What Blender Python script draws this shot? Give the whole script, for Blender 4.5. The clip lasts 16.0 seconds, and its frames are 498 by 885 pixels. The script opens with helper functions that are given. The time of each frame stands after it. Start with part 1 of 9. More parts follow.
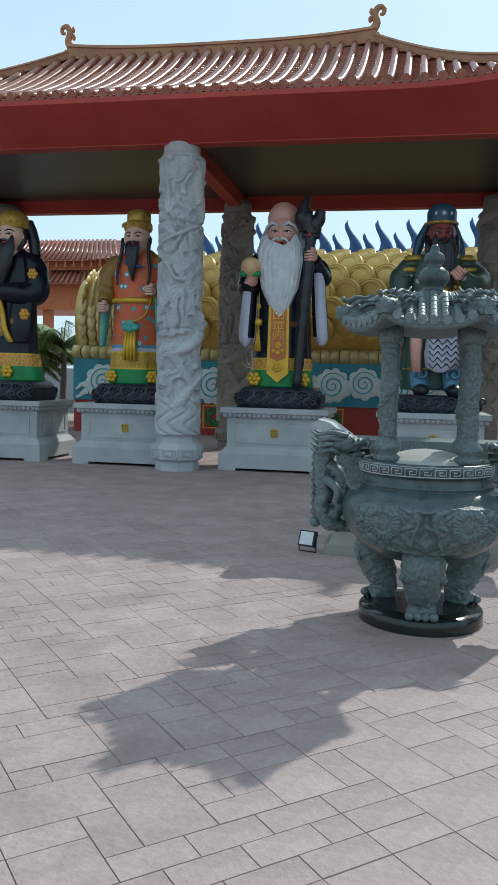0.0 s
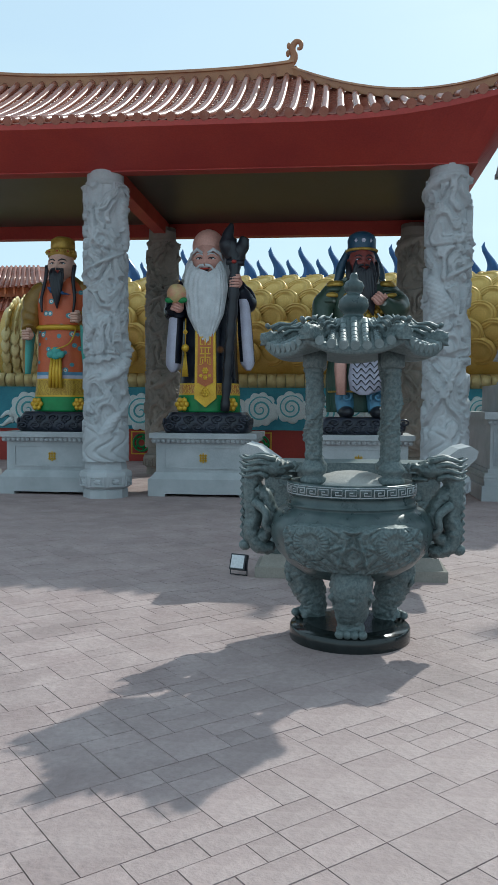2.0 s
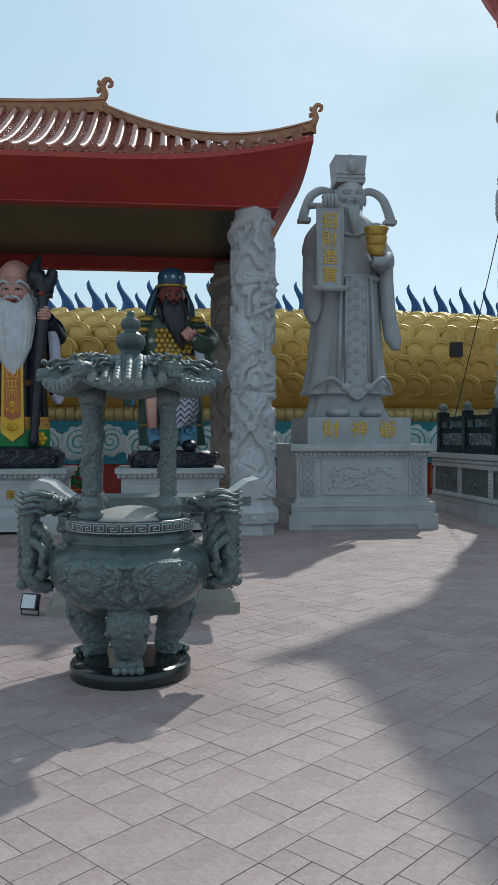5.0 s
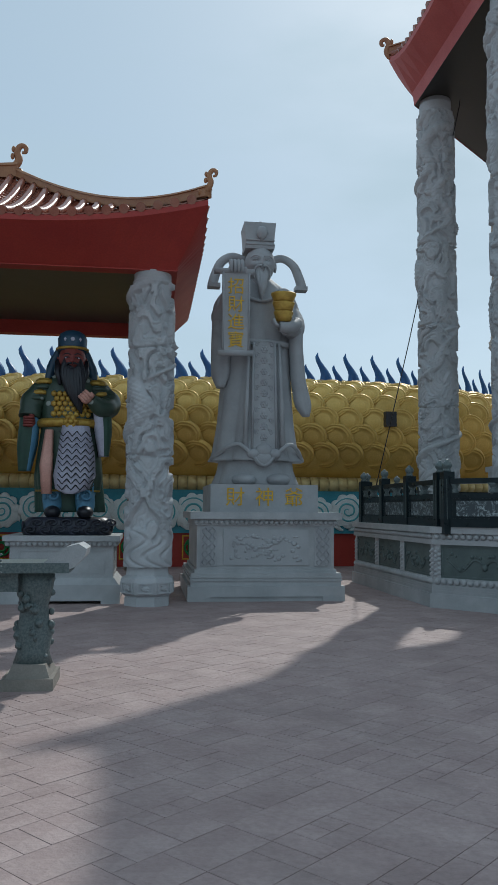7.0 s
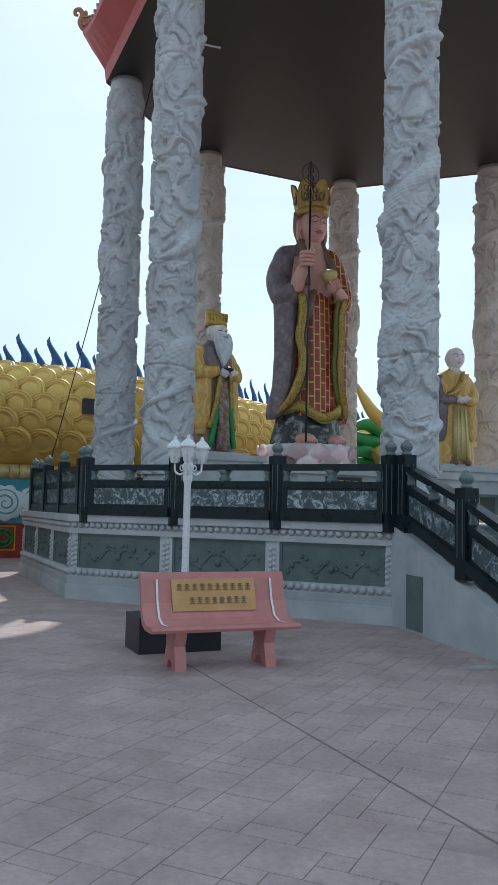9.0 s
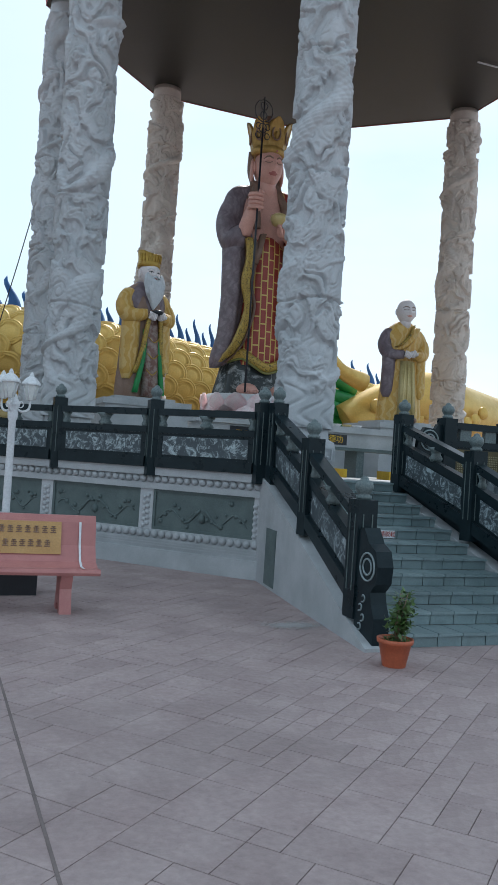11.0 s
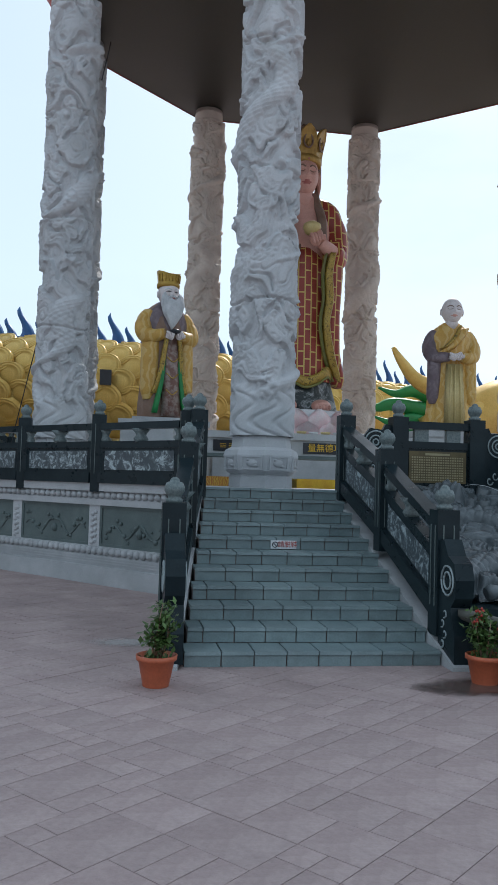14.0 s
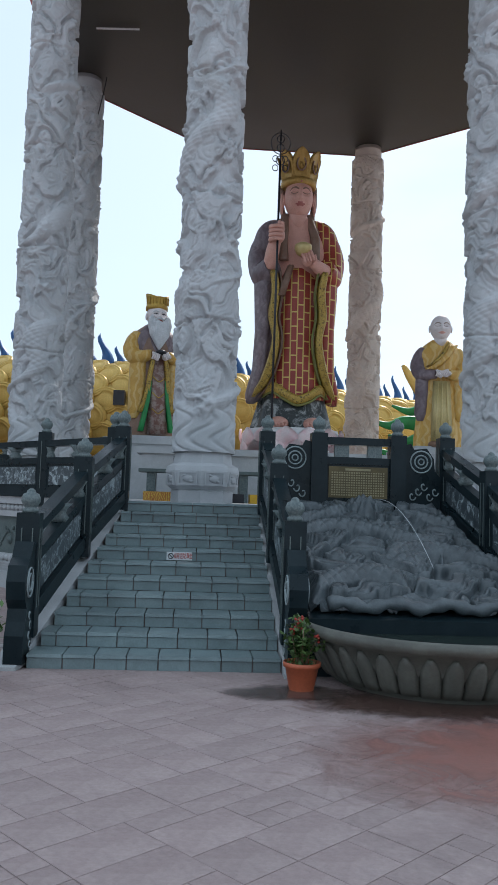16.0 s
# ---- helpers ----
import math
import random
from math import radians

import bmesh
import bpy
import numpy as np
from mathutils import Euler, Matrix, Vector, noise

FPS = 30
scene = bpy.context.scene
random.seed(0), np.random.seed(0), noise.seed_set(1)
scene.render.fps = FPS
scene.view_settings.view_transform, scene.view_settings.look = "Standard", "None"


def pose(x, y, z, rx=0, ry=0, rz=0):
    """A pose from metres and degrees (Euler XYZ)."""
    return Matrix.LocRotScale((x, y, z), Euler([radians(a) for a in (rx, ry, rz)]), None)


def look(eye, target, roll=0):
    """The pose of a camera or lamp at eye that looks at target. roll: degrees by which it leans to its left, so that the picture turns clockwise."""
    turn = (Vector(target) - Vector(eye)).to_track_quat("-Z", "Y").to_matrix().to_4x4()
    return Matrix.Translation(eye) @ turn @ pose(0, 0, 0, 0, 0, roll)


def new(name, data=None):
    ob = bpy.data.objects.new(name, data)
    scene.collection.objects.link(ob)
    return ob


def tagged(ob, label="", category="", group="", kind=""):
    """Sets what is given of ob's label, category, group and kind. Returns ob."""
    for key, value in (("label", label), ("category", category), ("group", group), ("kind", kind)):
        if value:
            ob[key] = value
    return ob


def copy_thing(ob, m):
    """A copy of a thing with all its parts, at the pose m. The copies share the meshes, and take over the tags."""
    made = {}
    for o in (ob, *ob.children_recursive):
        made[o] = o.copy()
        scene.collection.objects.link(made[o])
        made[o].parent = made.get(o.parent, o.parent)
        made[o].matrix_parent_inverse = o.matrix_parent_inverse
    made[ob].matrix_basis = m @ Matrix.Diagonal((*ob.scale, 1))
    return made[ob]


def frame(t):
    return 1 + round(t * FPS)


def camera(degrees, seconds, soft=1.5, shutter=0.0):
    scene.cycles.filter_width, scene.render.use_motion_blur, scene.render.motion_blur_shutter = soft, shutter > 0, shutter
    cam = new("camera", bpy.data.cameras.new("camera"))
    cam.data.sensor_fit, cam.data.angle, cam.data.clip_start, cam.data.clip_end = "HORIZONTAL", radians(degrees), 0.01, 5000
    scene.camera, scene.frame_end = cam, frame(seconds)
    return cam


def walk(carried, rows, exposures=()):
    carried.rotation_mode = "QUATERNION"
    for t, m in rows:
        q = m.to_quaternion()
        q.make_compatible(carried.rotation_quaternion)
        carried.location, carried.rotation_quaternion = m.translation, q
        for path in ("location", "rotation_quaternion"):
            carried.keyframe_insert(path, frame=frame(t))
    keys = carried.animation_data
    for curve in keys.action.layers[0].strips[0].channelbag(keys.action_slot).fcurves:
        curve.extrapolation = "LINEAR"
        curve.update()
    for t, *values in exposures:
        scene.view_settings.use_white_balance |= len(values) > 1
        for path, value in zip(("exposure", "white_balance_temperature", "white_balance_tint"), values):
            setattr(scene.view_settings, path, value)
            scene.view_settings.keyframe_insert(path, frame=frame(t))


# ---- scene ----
cam = camera(34.5, 16.0)
EXPOSURES = [(0.0, 0.5, 6200, 1), (2.0, 0.46, 6150, 1), (5.0, 0.2, 6200, 3), (7.4, -0.06, 6200, 6), (8.0, -0.02, 6200, 7), (9.0, 0.52, 6250, 8), (9.5, 0.86, 6250, 8), (12.0, 0.5, 6400, 10), (16.0, 0.68, 6450, 13)]
PATH = [
    (0, (1.047, -0.626, 1.823), (0.668, 1.332, 1.668), 1.4),
    (0.5, (1.066, -0.662, 1.841), (0.765, 1.31, 1.691), 0.7),
    (1, (1.089, -0.68, 1.841), (0.845, 1.301, 1.705), 0.3),
    (1.5, (1.093, -0.677, 1.819), (0.874, 1.308, 1.704), 0.4),
    (2, (1.068, -0.7, 1.834), (0.861, 1.287, 1.742), 0.4),
    (2.5, (1.031, -0.729, 1.839), (0.63, 1.229, 1.774), 0.2),
    (3, (1.022, -0.712, 1.827), (0.449, 1.203, 1.779), -0.0),
    (3.5, (1.047, -0.705, 1.827), (0.603, 1.245, 1.777), -0.3),
    (4, (1.107, -0.674, 1.83), (0.931, 1.317, 1.775), -0.9),
    (4.5, (1.265, -0.687, 1.837), (1.321, 1.311, 1.778), -0.1),
    (5, (1.501, -0.771, 1.865), (1.706, 1.218, 1.854), -0.0),
    (5.2, (1.609, -0.75, 1.868), (1.85, 1.235, 1.9), -0.9),
    (7.3, (3.499, -0.392, 1.773), (3.765, 1.581, 1.965), 1.0),
    (7.5, (3.737, -0.367, 1.773), (4.025, 1.601, 1.981), 1.5),
    (8, (4.387, -0.358, 1.752), (4.854, 1.581, 1.911), 0.7),
    (8.5, (5.033, -0.428, 1.726), (5.671, 1.461, 1.889), 1.3),
    (9, (5.636, -0.455, 1.698), (6.426, 1.375, 1.859), 1.3),
    (9.5, (6.253, -0.611, 1.681), (7.083, 1.202, 1.844), -0.6),
    (9.7, (6.48, -0.677, 1.673), (7.329, 1.127, 1.831), 0.2),
    (11.8, (8.933, -0.825, 1.673), (9.549, 1.078, 1.688), 5.7),
    (12, (9.184, -0.791, 1.654), (9.749, 1.126, 1.698), 5.3),
    (12.5, (9.757, -0.805, 1.672), (10.179, 1.145, 1.826), 2.7),
    (13, (10.351, -0.858, 1.629), (10.706, 1.104, 1.795), 1.7),
    (13.5, (10.942, -0.942, 1.589), (11.255, 1.028, 1.734), 0.4),
    (14, (11.46, -1.13, 1.589), (11.775, 0.843, 1.686), 1.7),
    (14.5, (11.999, -1.282, 1.575), (12.31, 0.692, 1.658), 1.4),
    (15, (12.561, -1.473, 1.586), (12.829, 0.507, 1.665), 0.6),
    (15.5, (13.079, -1.542, 1.578), (13.253, 0.449, 1.658), 0.3),
    (16, (13.505, -1.676, 1.572), (13.633, 0.315, 1.714), 1.9),
]
walk(cam, [(t, look(eye, aim, lean)) for t, eye, aim, lean in PATH], EXPOSURES)

# ==== build ====

# ---------- light ----------
SUN = Vector((0.48, 0.94, 1.0)).normalized()
world = bpy.data.worlds.new("world")
scene.world = world
world.use_nodes = True
wn, wl = world.node_tree.nodes, world.node_tree.links
sky = wn.new("ShaderNodeTexSky")
sky.sky_type = "NISHITA"
sky.sun_disc = False
sky.sun_elevation = math.asin(SUN.z)
sky.sun_rotation = math.atan2(SUN.x, SUN.y)
sky.air_density, sky.dust_density, sky.ozone_density = 1.0, 1.2, 1.6
haze = wn.new("ShaderNodeMix")
haze.data_type = "RGBA"
cloud_at = wn.new("ShaderNodeTexCoord")
cloud_map = wn.new("ShaderNodeMapping")
cloud_map.inputs["Scale"].default_value = (2.2, 2.2, 6.0)
cloud = wn.new("ShaderNodeTexNoise")
cloud.inputs["Scale"].default_value, cloud.inputs["Detail"].default_value = 1.3, 6
cloud_ramp = wn.new("ShaderNodeMapRange")
for k, v in (("From Min", 0.4), ("From Max", 0.75), ("To Min", 0.72), ("To Max", 0.97)):
    cloud_ramp.inputs[k].default_value = v
wl.new(cloud_at.outputs["Generated"], cloud_map.inputs["Vector"])
wl.new(cloud_map.outputs[0], cloud.inputs["Vector"])
wl.new(cloud.outputs[0], cloud_ramp.inputs["Value"])
wl.new(cloud_ramp.outputs[0], haze.inputs[0])
wl.new(sky.outputs[0], haze.inputs[6])
haze.inputs[7].default_value = (4.1, 5.1, 5.8, 1)
wl.new(haze.outputs[2], wn["Background"].inputs[0])
wn["Background"].inputs[1].default_value = 0.12
sun = new("sun", bpy.data.lights.new("sun", "SUN"))
sun.data.energy, sun.data.angle, sun.data.color = 2.1, radians(0.8), (1.0, 0.96, 0.9)
sun.matrix_world = look(SUN * 60, (0, 0, 0))


# ---------- mesh helpers ----------
def quadbox(bm, c, m=0):
    """A box from its eight corners, bottom four then top four."""
    v = [bm.verts.new(p) for p in c]
    for f in ((3, 2, 1, 0), (4, 5, 6, 7), (0, 1, 5, 4), (1, 2, 6, 5), (2, 3, 7, 6), (3, 0, 4, 7)):
        bm.faces.new([v[i] for i in f]).material_index = m


def box(bm, x0, x1, y0, y1, z0, z1, m=0):
    quadbox(bm, [(x0, y0, z0), (x1, y0, z0), (x1, y1, z0), (x0, y1, z0),
                 (x0, y0, z1), (x1, y0, z1), (x1, y1, z1), (x0, y1, z1)], m)


def frustum(bm, x0, x1, y0, y1, z0, z1, t, m=0):
    """A box whose top is drawn in (or, with t below 0, out) by t on all sides."""
    quadbox(bm, [(x0, y0, z0), (x1, y0, z0), (x1, y1, z0), (x0, y1, z0),
                 (x0 + t, y0 + t, z1), (x1 - t, y0 + t, z1), (x1 - t, y1 - t, z1), (x0 + t, y1 - t, z1)], m)


def loft(bm, rings, m=0, close=True, caps=True, smooth=True):
    """Joins rings of points, each ring closed upon itself."""
    rows = [[bm.verts.new(p) for p in ring] for ring in rings]
    n = len(rows[0])
    for a, b in zip(rows, rows[1:]):
        for i in range(n if close else n - 1):
            j = (i + 1) % n
            f = bm.faces.new((a[i], a[j], b[j], b[i]))
            f.material_index, f.smooth = m, smooth
    if caps and close:
        bm.faces.new(rows[0][::-1]).material_index = m
        bm.faces.new(rows[-1]).material_index = m
    return rows


def lathe(bm, profile, n=24, at=(0, 0, 0), m=0, turn=0.0, smooth=True, sx=1.0, sy=1.0):
    """Turns a profile of (radius, height) round the upright axis."""
    rings = [[(at[0] + sx * r * math.cos(turn + 2 * math.pi * i / n), at[1] + sy * r * math.sin(turn + 2 * math.pi * i / n), at[2] + z)
              for i in range(n)] for r, z in profile]
    return loft(bm, rings, m, smooth=smooth)


def tube(bm, pts, radii, n=10, m=0, flat=1.0):
    """A tube along points, with a radius at each; flat squashes it across."""
    pts = [Vector(p) for p in pts]
    rings = []
    side = None
    for i, p in enumerate(pts):
        d = (pts[min(i + 1, len(pts) - 1)] - pts[max(i - 1, 0)]).normalized()
        ref = side if side is not None else (Vector((0, 0, 1)) if abs(d.z) < 0.9 else Vector((1, 0, 0)))
        up = (ref - d * ref.dot(d)).normalized()
        side = up
        w = d.cross(up)
        r = radii[i] if hasattr(radii, "__len__") else radii
        rings.append([p + up * (math.cos(2 * math.pi * k / n) * r) + w * (math.sin(2 * math.pi * k / n) * r * flat) for k in range(n)])
    loft(bm, rings, m)


def ball(bm, c, r, m=0, n=14, rows=9):
    """An ellipsoid; r is one radius or three."""
    rx, ry, rz = r if hasattr(r, "__len__") else (r, r, r)
    rings = []
    for k in range(rows):
        a = math.pi * (k + 0.35) / (rows - 0.3) - math.pi / 2
        rings.append([(c[0] + rx * math.cos(a) * math.cos(2 * math.pi * i / n), c[1] + ry * math.cos(a) * math.sin(2 * math.pi * i / n), c[2] + rz * math.sin(a))
                      for i in range(n)])
    loft(bm, rings, m)


def curve_pts(pts, n=8):
    """Points of a smooth line through the given ones."""
    p = [Vector(q) for q in pts]
    p = [2 * p[0] - p[1]] + p + [2 * p[-1] - p[-2]]
    out = []
    for i in range(1, len(p) - 2):
        for k in range(n):
            t = k / n
            out.append(0.5 * (2 * p[i] + (p[i + 1] - p[i - 1]) * t + (2 * p[i - 1] - 5 * p[i] + 4 * p[i + 1] - p[i + 2]) * t * t
                              + (3 * p[i] - p[i - 1] - 3 * p[i + 1] + p[i + 2]) * t ** 3))
    return out + [p[-2]]


def carve(bm, depth, scale, where):
    """Cuts the surface into rounded ridges and sharp hollows, like chiselled scrolls."""
    bm.normal_update()
    moved = []
    for v in bm.verts:
        p = v.co * scale
        warp = Vector((noise.noise(p * 0.5), noise.noise(p * 0.5 + Vector((7, 3, 1))), noise.noise(p * 0.5 + Vector((2, 9, 4))))) * 1.6
        big = abs(noise.noise(p * 0.45 + warp))
        small = abs(noise.noise(p + warp * 1.5))
        h = min(big * 3.2, 1.0) * 0.7 + min(small * 3.0, 1.0) * 0.3
        moved.append(v.co + v.normal * (depth * (h - 0.75) * where(v.co)))
    for v, c in zip(bm.verts, moved):
        v.co = c


def bevel(bm, w, segments=1):
    bmesh.ops.bevel(bm, geom=[e for e in bm.edges if len(e.link_faces) == 2 and e.calc_face_angle(0) > 0.6], offset=w, segments=segments, affect="EDGES")


def finish(name, bm, mats):
    me = bpy.data.meshes.new(name)
    bmesh.ops.recalc_face_normals(bm, faces=bm.faces)
    bm.to_mesh(me)
    bm.free()
    for m in mats if isinstance(mats, (list, tuple)) else [mats]:
        me.materials.append(m)
    return me


def part(name, bm, material, parent=None, label="", at=None):
    """Links a bmesh as one mesh object under a thing or a part."""
    ob = new(name, finish(name, bm, material))
    if parent is not None:
        ob.parent = parent
    if at is not None:
        ob.matrix_basis = at
    return tagged(ob, label)


def thing(name, label, category, at=None, group="", kind=""):
    ob = new(name)
    if at is not None:
        ob.matrix_basis = at
    return tagged(ob, label, category, group, kind)


# ---------- materials ----------
def socket(nt, kind, **vals):
    n = nt.nodes.new(kind)
    for k, v in vals.items():
        n.inputs[k.replace("_", " ")].default_value = v
    return n


def material(name, a, b=None, rough=0.6, metal=0.0, scale=3.0, fine=40.0, bump=0.15, stain=None, vary=0.0, spec=0.5, pattern=None, lo=0.35, hi=0.65):
    """A surface of two colours mixed by coarse and fine noise, with stains, grain in the relief, and a change from piece to piece."""
    m = bpy.data.materials.new(name)
    m.use_nodes = True
    nt = m.node_tree
    bsdf = nt.nodes["Principled BSDF"]
    at = nt.nodes.new("ShaderNodeTexCoord")
    coords = at.outputs["Object"]
    b = b or tuple(c * 0.8 for c in a)
    n1 = socket(nt, "ShaderNodeTexNoise", Scale=scale, Detail=6.0, Roughness=0.6)
    n2 = socket(nt, "ShaderNodeTexNoise", Scale=fine, Detail=4.0, Roughness=0.65)
    for n in (n1, n2):
        nt.links.new(coords, n.inputs["Vector"])
    ramp = socket(nt, "ShaderNodeMapRange", From_Min=lo, From_Max=hi)
    nt.links.new(n1.outputs[0], ramp.inputs[0])
    mix = nt.nodes.new("ShaderNodeMix")
    mix.data_type = "RGBA"
    mix.inputs[6].default_value, mix.inputs[7].default_value = (*a, 1), (*b, 1)
    nt.links.new(ramp.outputs[0], mix.inputs[0])
    colour = mix.outputs[2]
    if pattern:
        colour = pattern(nt, at, colour)
    grain = nt.nodes.new("ShaderNodeMix")
    grain.data_type, grain.blend_type = "RGBA", "MULTIPLY"
    grain.inputs[0].default_value = 0.5
    gr = socket(nt, "ShaderNodeMapRange", From_Min=0.3, From_Max=0.7, To_Min=0.72, To_Max=1.18)
    nt.links.new(n2.outputs[0], gr.inputs[0])
    nt.links.new(colour, grain.inputs[6])
    nt.links.new(gr.outputs[0], grain.inputs[7])
    colour = grain.outputs[2]
    if stain:
        n3 = socket(nt, "ShaderNodeTexNoise", Scale=scale * 0.37, Detail=7.0, Roughness=0.7, Distortion=0.6)
        nt.links.new(coords, n3.inputs["Vector"])
        sr = socket(nt, "ShaderNodeMapRange", From_Min=0.52, From_Max=0.72, To_Max=0.75)
        nt.links.new(n3.outputs[0], sr.inputs[0])
        sm = nt.nodes.new("ShaderNodeMix")
        sm.data_type = "RGBA"
        nt.links.new(sr.outputs[0], sm.inputs[0])
        nt.links.new(colour, sm.inputs[6])
        sm.inputs[7].default_value = (*stain, 1)
        colour = sm.outputs[2]
    if vary:
        info = nt.nodes.new("ShaderNodeObjectInfo")
        isl = nt.nodes.new("ShaderNodeNewGeometry")
        add = nt.nodes.new("ShaderNodeMath")
        add.operation = "ADD"
        frac = nt.nodes.new("ShaderNodeMath")
        frac.operation = "FRACT"
        nt.links.new(info.outputs["Random"], add.inputs[0])
        nt.links.new(isl.outputs["Random Per Island"], add.inputs[1])
        nt.links.new(add.outputs[0], frac.inputs[0])
        vr = socket(nt, "ShaderNodeMapRange", To_Min=1 - vary, To_Max=1 + vary)
        nt.links.new(frac.outputs[0], vr.inputs[0])
        vm = nt.nodes.new("ShaderNodeMix")
        vm.data_type, vm.blend_type = "RGBA", "MULTIPLY"
        vm.inputs[0].default_value = 1.0
        nt.links.new(colour, vm.inputs[6])
        nt.links.new(vr.outputs[0], vm.inputs[7])
        colour = vm.outputs[2]
    nt.links.new(colour, bsdf.inputs["Base Color"])
    rr = socket(nt, "ShaderNodeMapRange", To_Min=max(rough - 0.12, 0.03), To_Max=min(rough + 0.12, 1.0))
    nt.links.new(n1.outputs[0], rr.inputs[0])
    nt.links.new(rr.outputs[0], bsdf.inputs["Roughness"])
    bsdf.inputs["Metallic"].default_value = metal
    bsdf.inputs["Specular IOR Level"].default_value = spec
    if bump:
        bp = socket(nt, "ShaderNodeBump", Strength=bump, Distance=0.02)
        ad = nt.nodes.new("ShaderNodeMath")
        ad.operation = "ADD"
        nt.links.new(n1.outputs[0], ad.inputs[0])
        nt.links.new(n2.outputs[0], ad.inputs[1])
        nt.links.new(ad.outputs[0], bp.inputs["Height"])
        nt.links.new(bp.outputs[0], bsdf.inputs["Normal"])
    return m


def painted(kind, colour2, sx=1.0, sz=1.0, amount=1.0, lo=0.0, hi=0.12):
    """A painted pattern on cloth: bricks, dots, curls or scales, in a second colour."""
    def make(nt, at, colour):
        sep = nt.nodes.new("ShaderNodeSeparateXYZ")
        nt.links.new(at.outputs["Object"], sep.inputs[0])
        com = nt.nodes.new("ShaderNodeCombineXYZ")
        nt.links.new(sep.outputs[0], com.inputs[0])
        nt.links.new(sep.outputs[2], com.inputs[1])
        mp = nt.nodes.new("ShaderNodeMapping")
        mp.inputs["Scale"].default_value = (sx, sz, 1)
        nt.links.new(com.outputs[0], mp.inputs["Vector"])
        mix = nt.nodes.new("ShaderNodeMix")
        mix.data_type = "RGBA"
        if kind == "bricks":
            mp.inputs["Rotation"].default_value = (0, 0, radians(90))
            br = socket(nt, "ShaderNodeTexBrick", Scale=1.0, Mortar_Size=0.05, Brick_Width=1.0, Row_Height=0.5)
            nt.links.new(mp.outputs[0], br.inputs["Vector"])
            nt.links.new(br.outputs["Fac"], mix.inputs[0])
        elif kind == "scribble":
            nz = socket(nt, "ShaderNodeTexNoise", Scale=1.0, Detail=8.0, Roughness=0.75, Distortion=1.2)
            nt.links.new(at.outputs["Object"], nz.inputs["Vector"])
            nz.inputs["Scale"].default_value = sx
            mr = socket(nt, "ShaderNodeMapRange", From_Min=0.5, From_Max=0.62, To_Max=amount)
            nt.links.new(nz.outputs[0], mr.inputs[0])
            nt.links.new(mr.outputs[0], mix.inputs[0])
        elif kind == "curls":
            wv = socket(nt, "ShaderNodeTexWave", Scale=1.0, Distortion=9.0, Detail=1.5, Detail_Scale=1.6)
            nt.links.new(mp.outputs[0], wv.inputs["Vector"])
            mr = socket(nt, "ShaderNodeMapRange", From_Min=0.55, From_Max=0.7, To_Max=amount)
            nt.links.new(wv.outputs["Fac"], mr.inputs[0])
            nt.links.new(mr.outputs[0], mix.inputs[0])
        else:
            vo = socket(nt, "ShaderNodeTexVoronoi", Scale=1.0)
            nt.links.new(mp.outputs[0], vo.inputs["Vector"])
            mr = socket(nt, "ShaderNodeMapRange", From_Min=hi, From_Max=max(lo, 0.01), To_Max=amount)
            nt.links.new(vo.outputs["Distance"], mr.inputs[0])
            nt.links.new(mr.outputs[0], mix.inputs[0])
        nt.links.new(colour, mix.inputs[6])
        mix.inputs[7].default_value = (*colour2, 1)
        return mix.outputs[2]
    return make


M_PAVE = material("paving_concrete", (0.325, 0.24, 0.231), (0.415, 0.321, 0.307), rough=0.7, scale=1.9, fine=22, bump=0.55, stain=(0.235, 0.177, 0.169), vary=0.06)
M_JOINT = material("joint_mortar", (0.2, 0.155, 0.145), rough=0.9, fine=60)
M_GRANITE = material("pale_granite", (0.46, 0.47, 0.48), (0.37, 0.385, 0.395), rough=0.7, scale=2.0, fine=90, bump=0.2, stain=(0.3, 0.31, 0.31))
M_CARVED = material("carved_granite", (0.52, 0.53, 0.545), (0.42, 0.435, 0.45), rough=0.75, scale=1.6, fine=70, bump=0.25, stain=(0.37, 0.365, 0.35))
M_TAN = material("brown_grey_stone", (0.34, 0.31, 0.27), (0.25, 0.23, 0.205), rough=0.8, scale=1.6, fine=70, bump=0.3)
M_WARMSTONE = material("warm_carved_granite", (0.66, 0.58, 0.51), (0.55, 0.475, 0.42), rough=0.75, scale=1.6, fine=70, bump=0.25, stain=(0.44, 0.34, 0.29))
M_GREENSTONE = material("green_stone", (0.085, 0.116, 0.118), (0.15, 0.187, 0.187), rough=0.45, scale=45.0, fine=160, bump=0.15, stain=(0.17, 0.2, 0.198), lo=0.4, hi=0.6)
M_PAVEJOINT = material("dusty_joint", (0.14, 0.1, 0.09), (0.29, 0.215, 0.205), rough=0.9, scale=1.3, fine=60, lo=0.49, hi=0.6)
M_GREENSMOOTH = material("honed_green_stone", (0.04, 0.06, 0.062), (0.07, 0.098, 0.098), rough=0.3, scale=9.0, fine=150, bump=0.06, stain=(0.12, 0.155, 0.15))
# brighter copy of the green stone; sunlight on the roof ribs is painted in
M_GREENLIT = material("sunlit_green_stone", (0.13, 0.165, 0.168), (0.22, 0.26, 0.262), rough=0.42, scale=12.0, fine=120, bump=0.2)
M_POLISHED = material("polished_black_stone", (0.012, 0.016, 0.016), (0.02, 0.025, 0.025), rough=0.12, scale=9.0, fine=150, bump=0.02)
M_DARKSTONE = material("dark_polished_stone", (0.008, 0.016, 0.02), (0.015, 0.026, 0.031), spec=0.18, rough=0.3, scale=4.0, fine=60, bump=0.05)
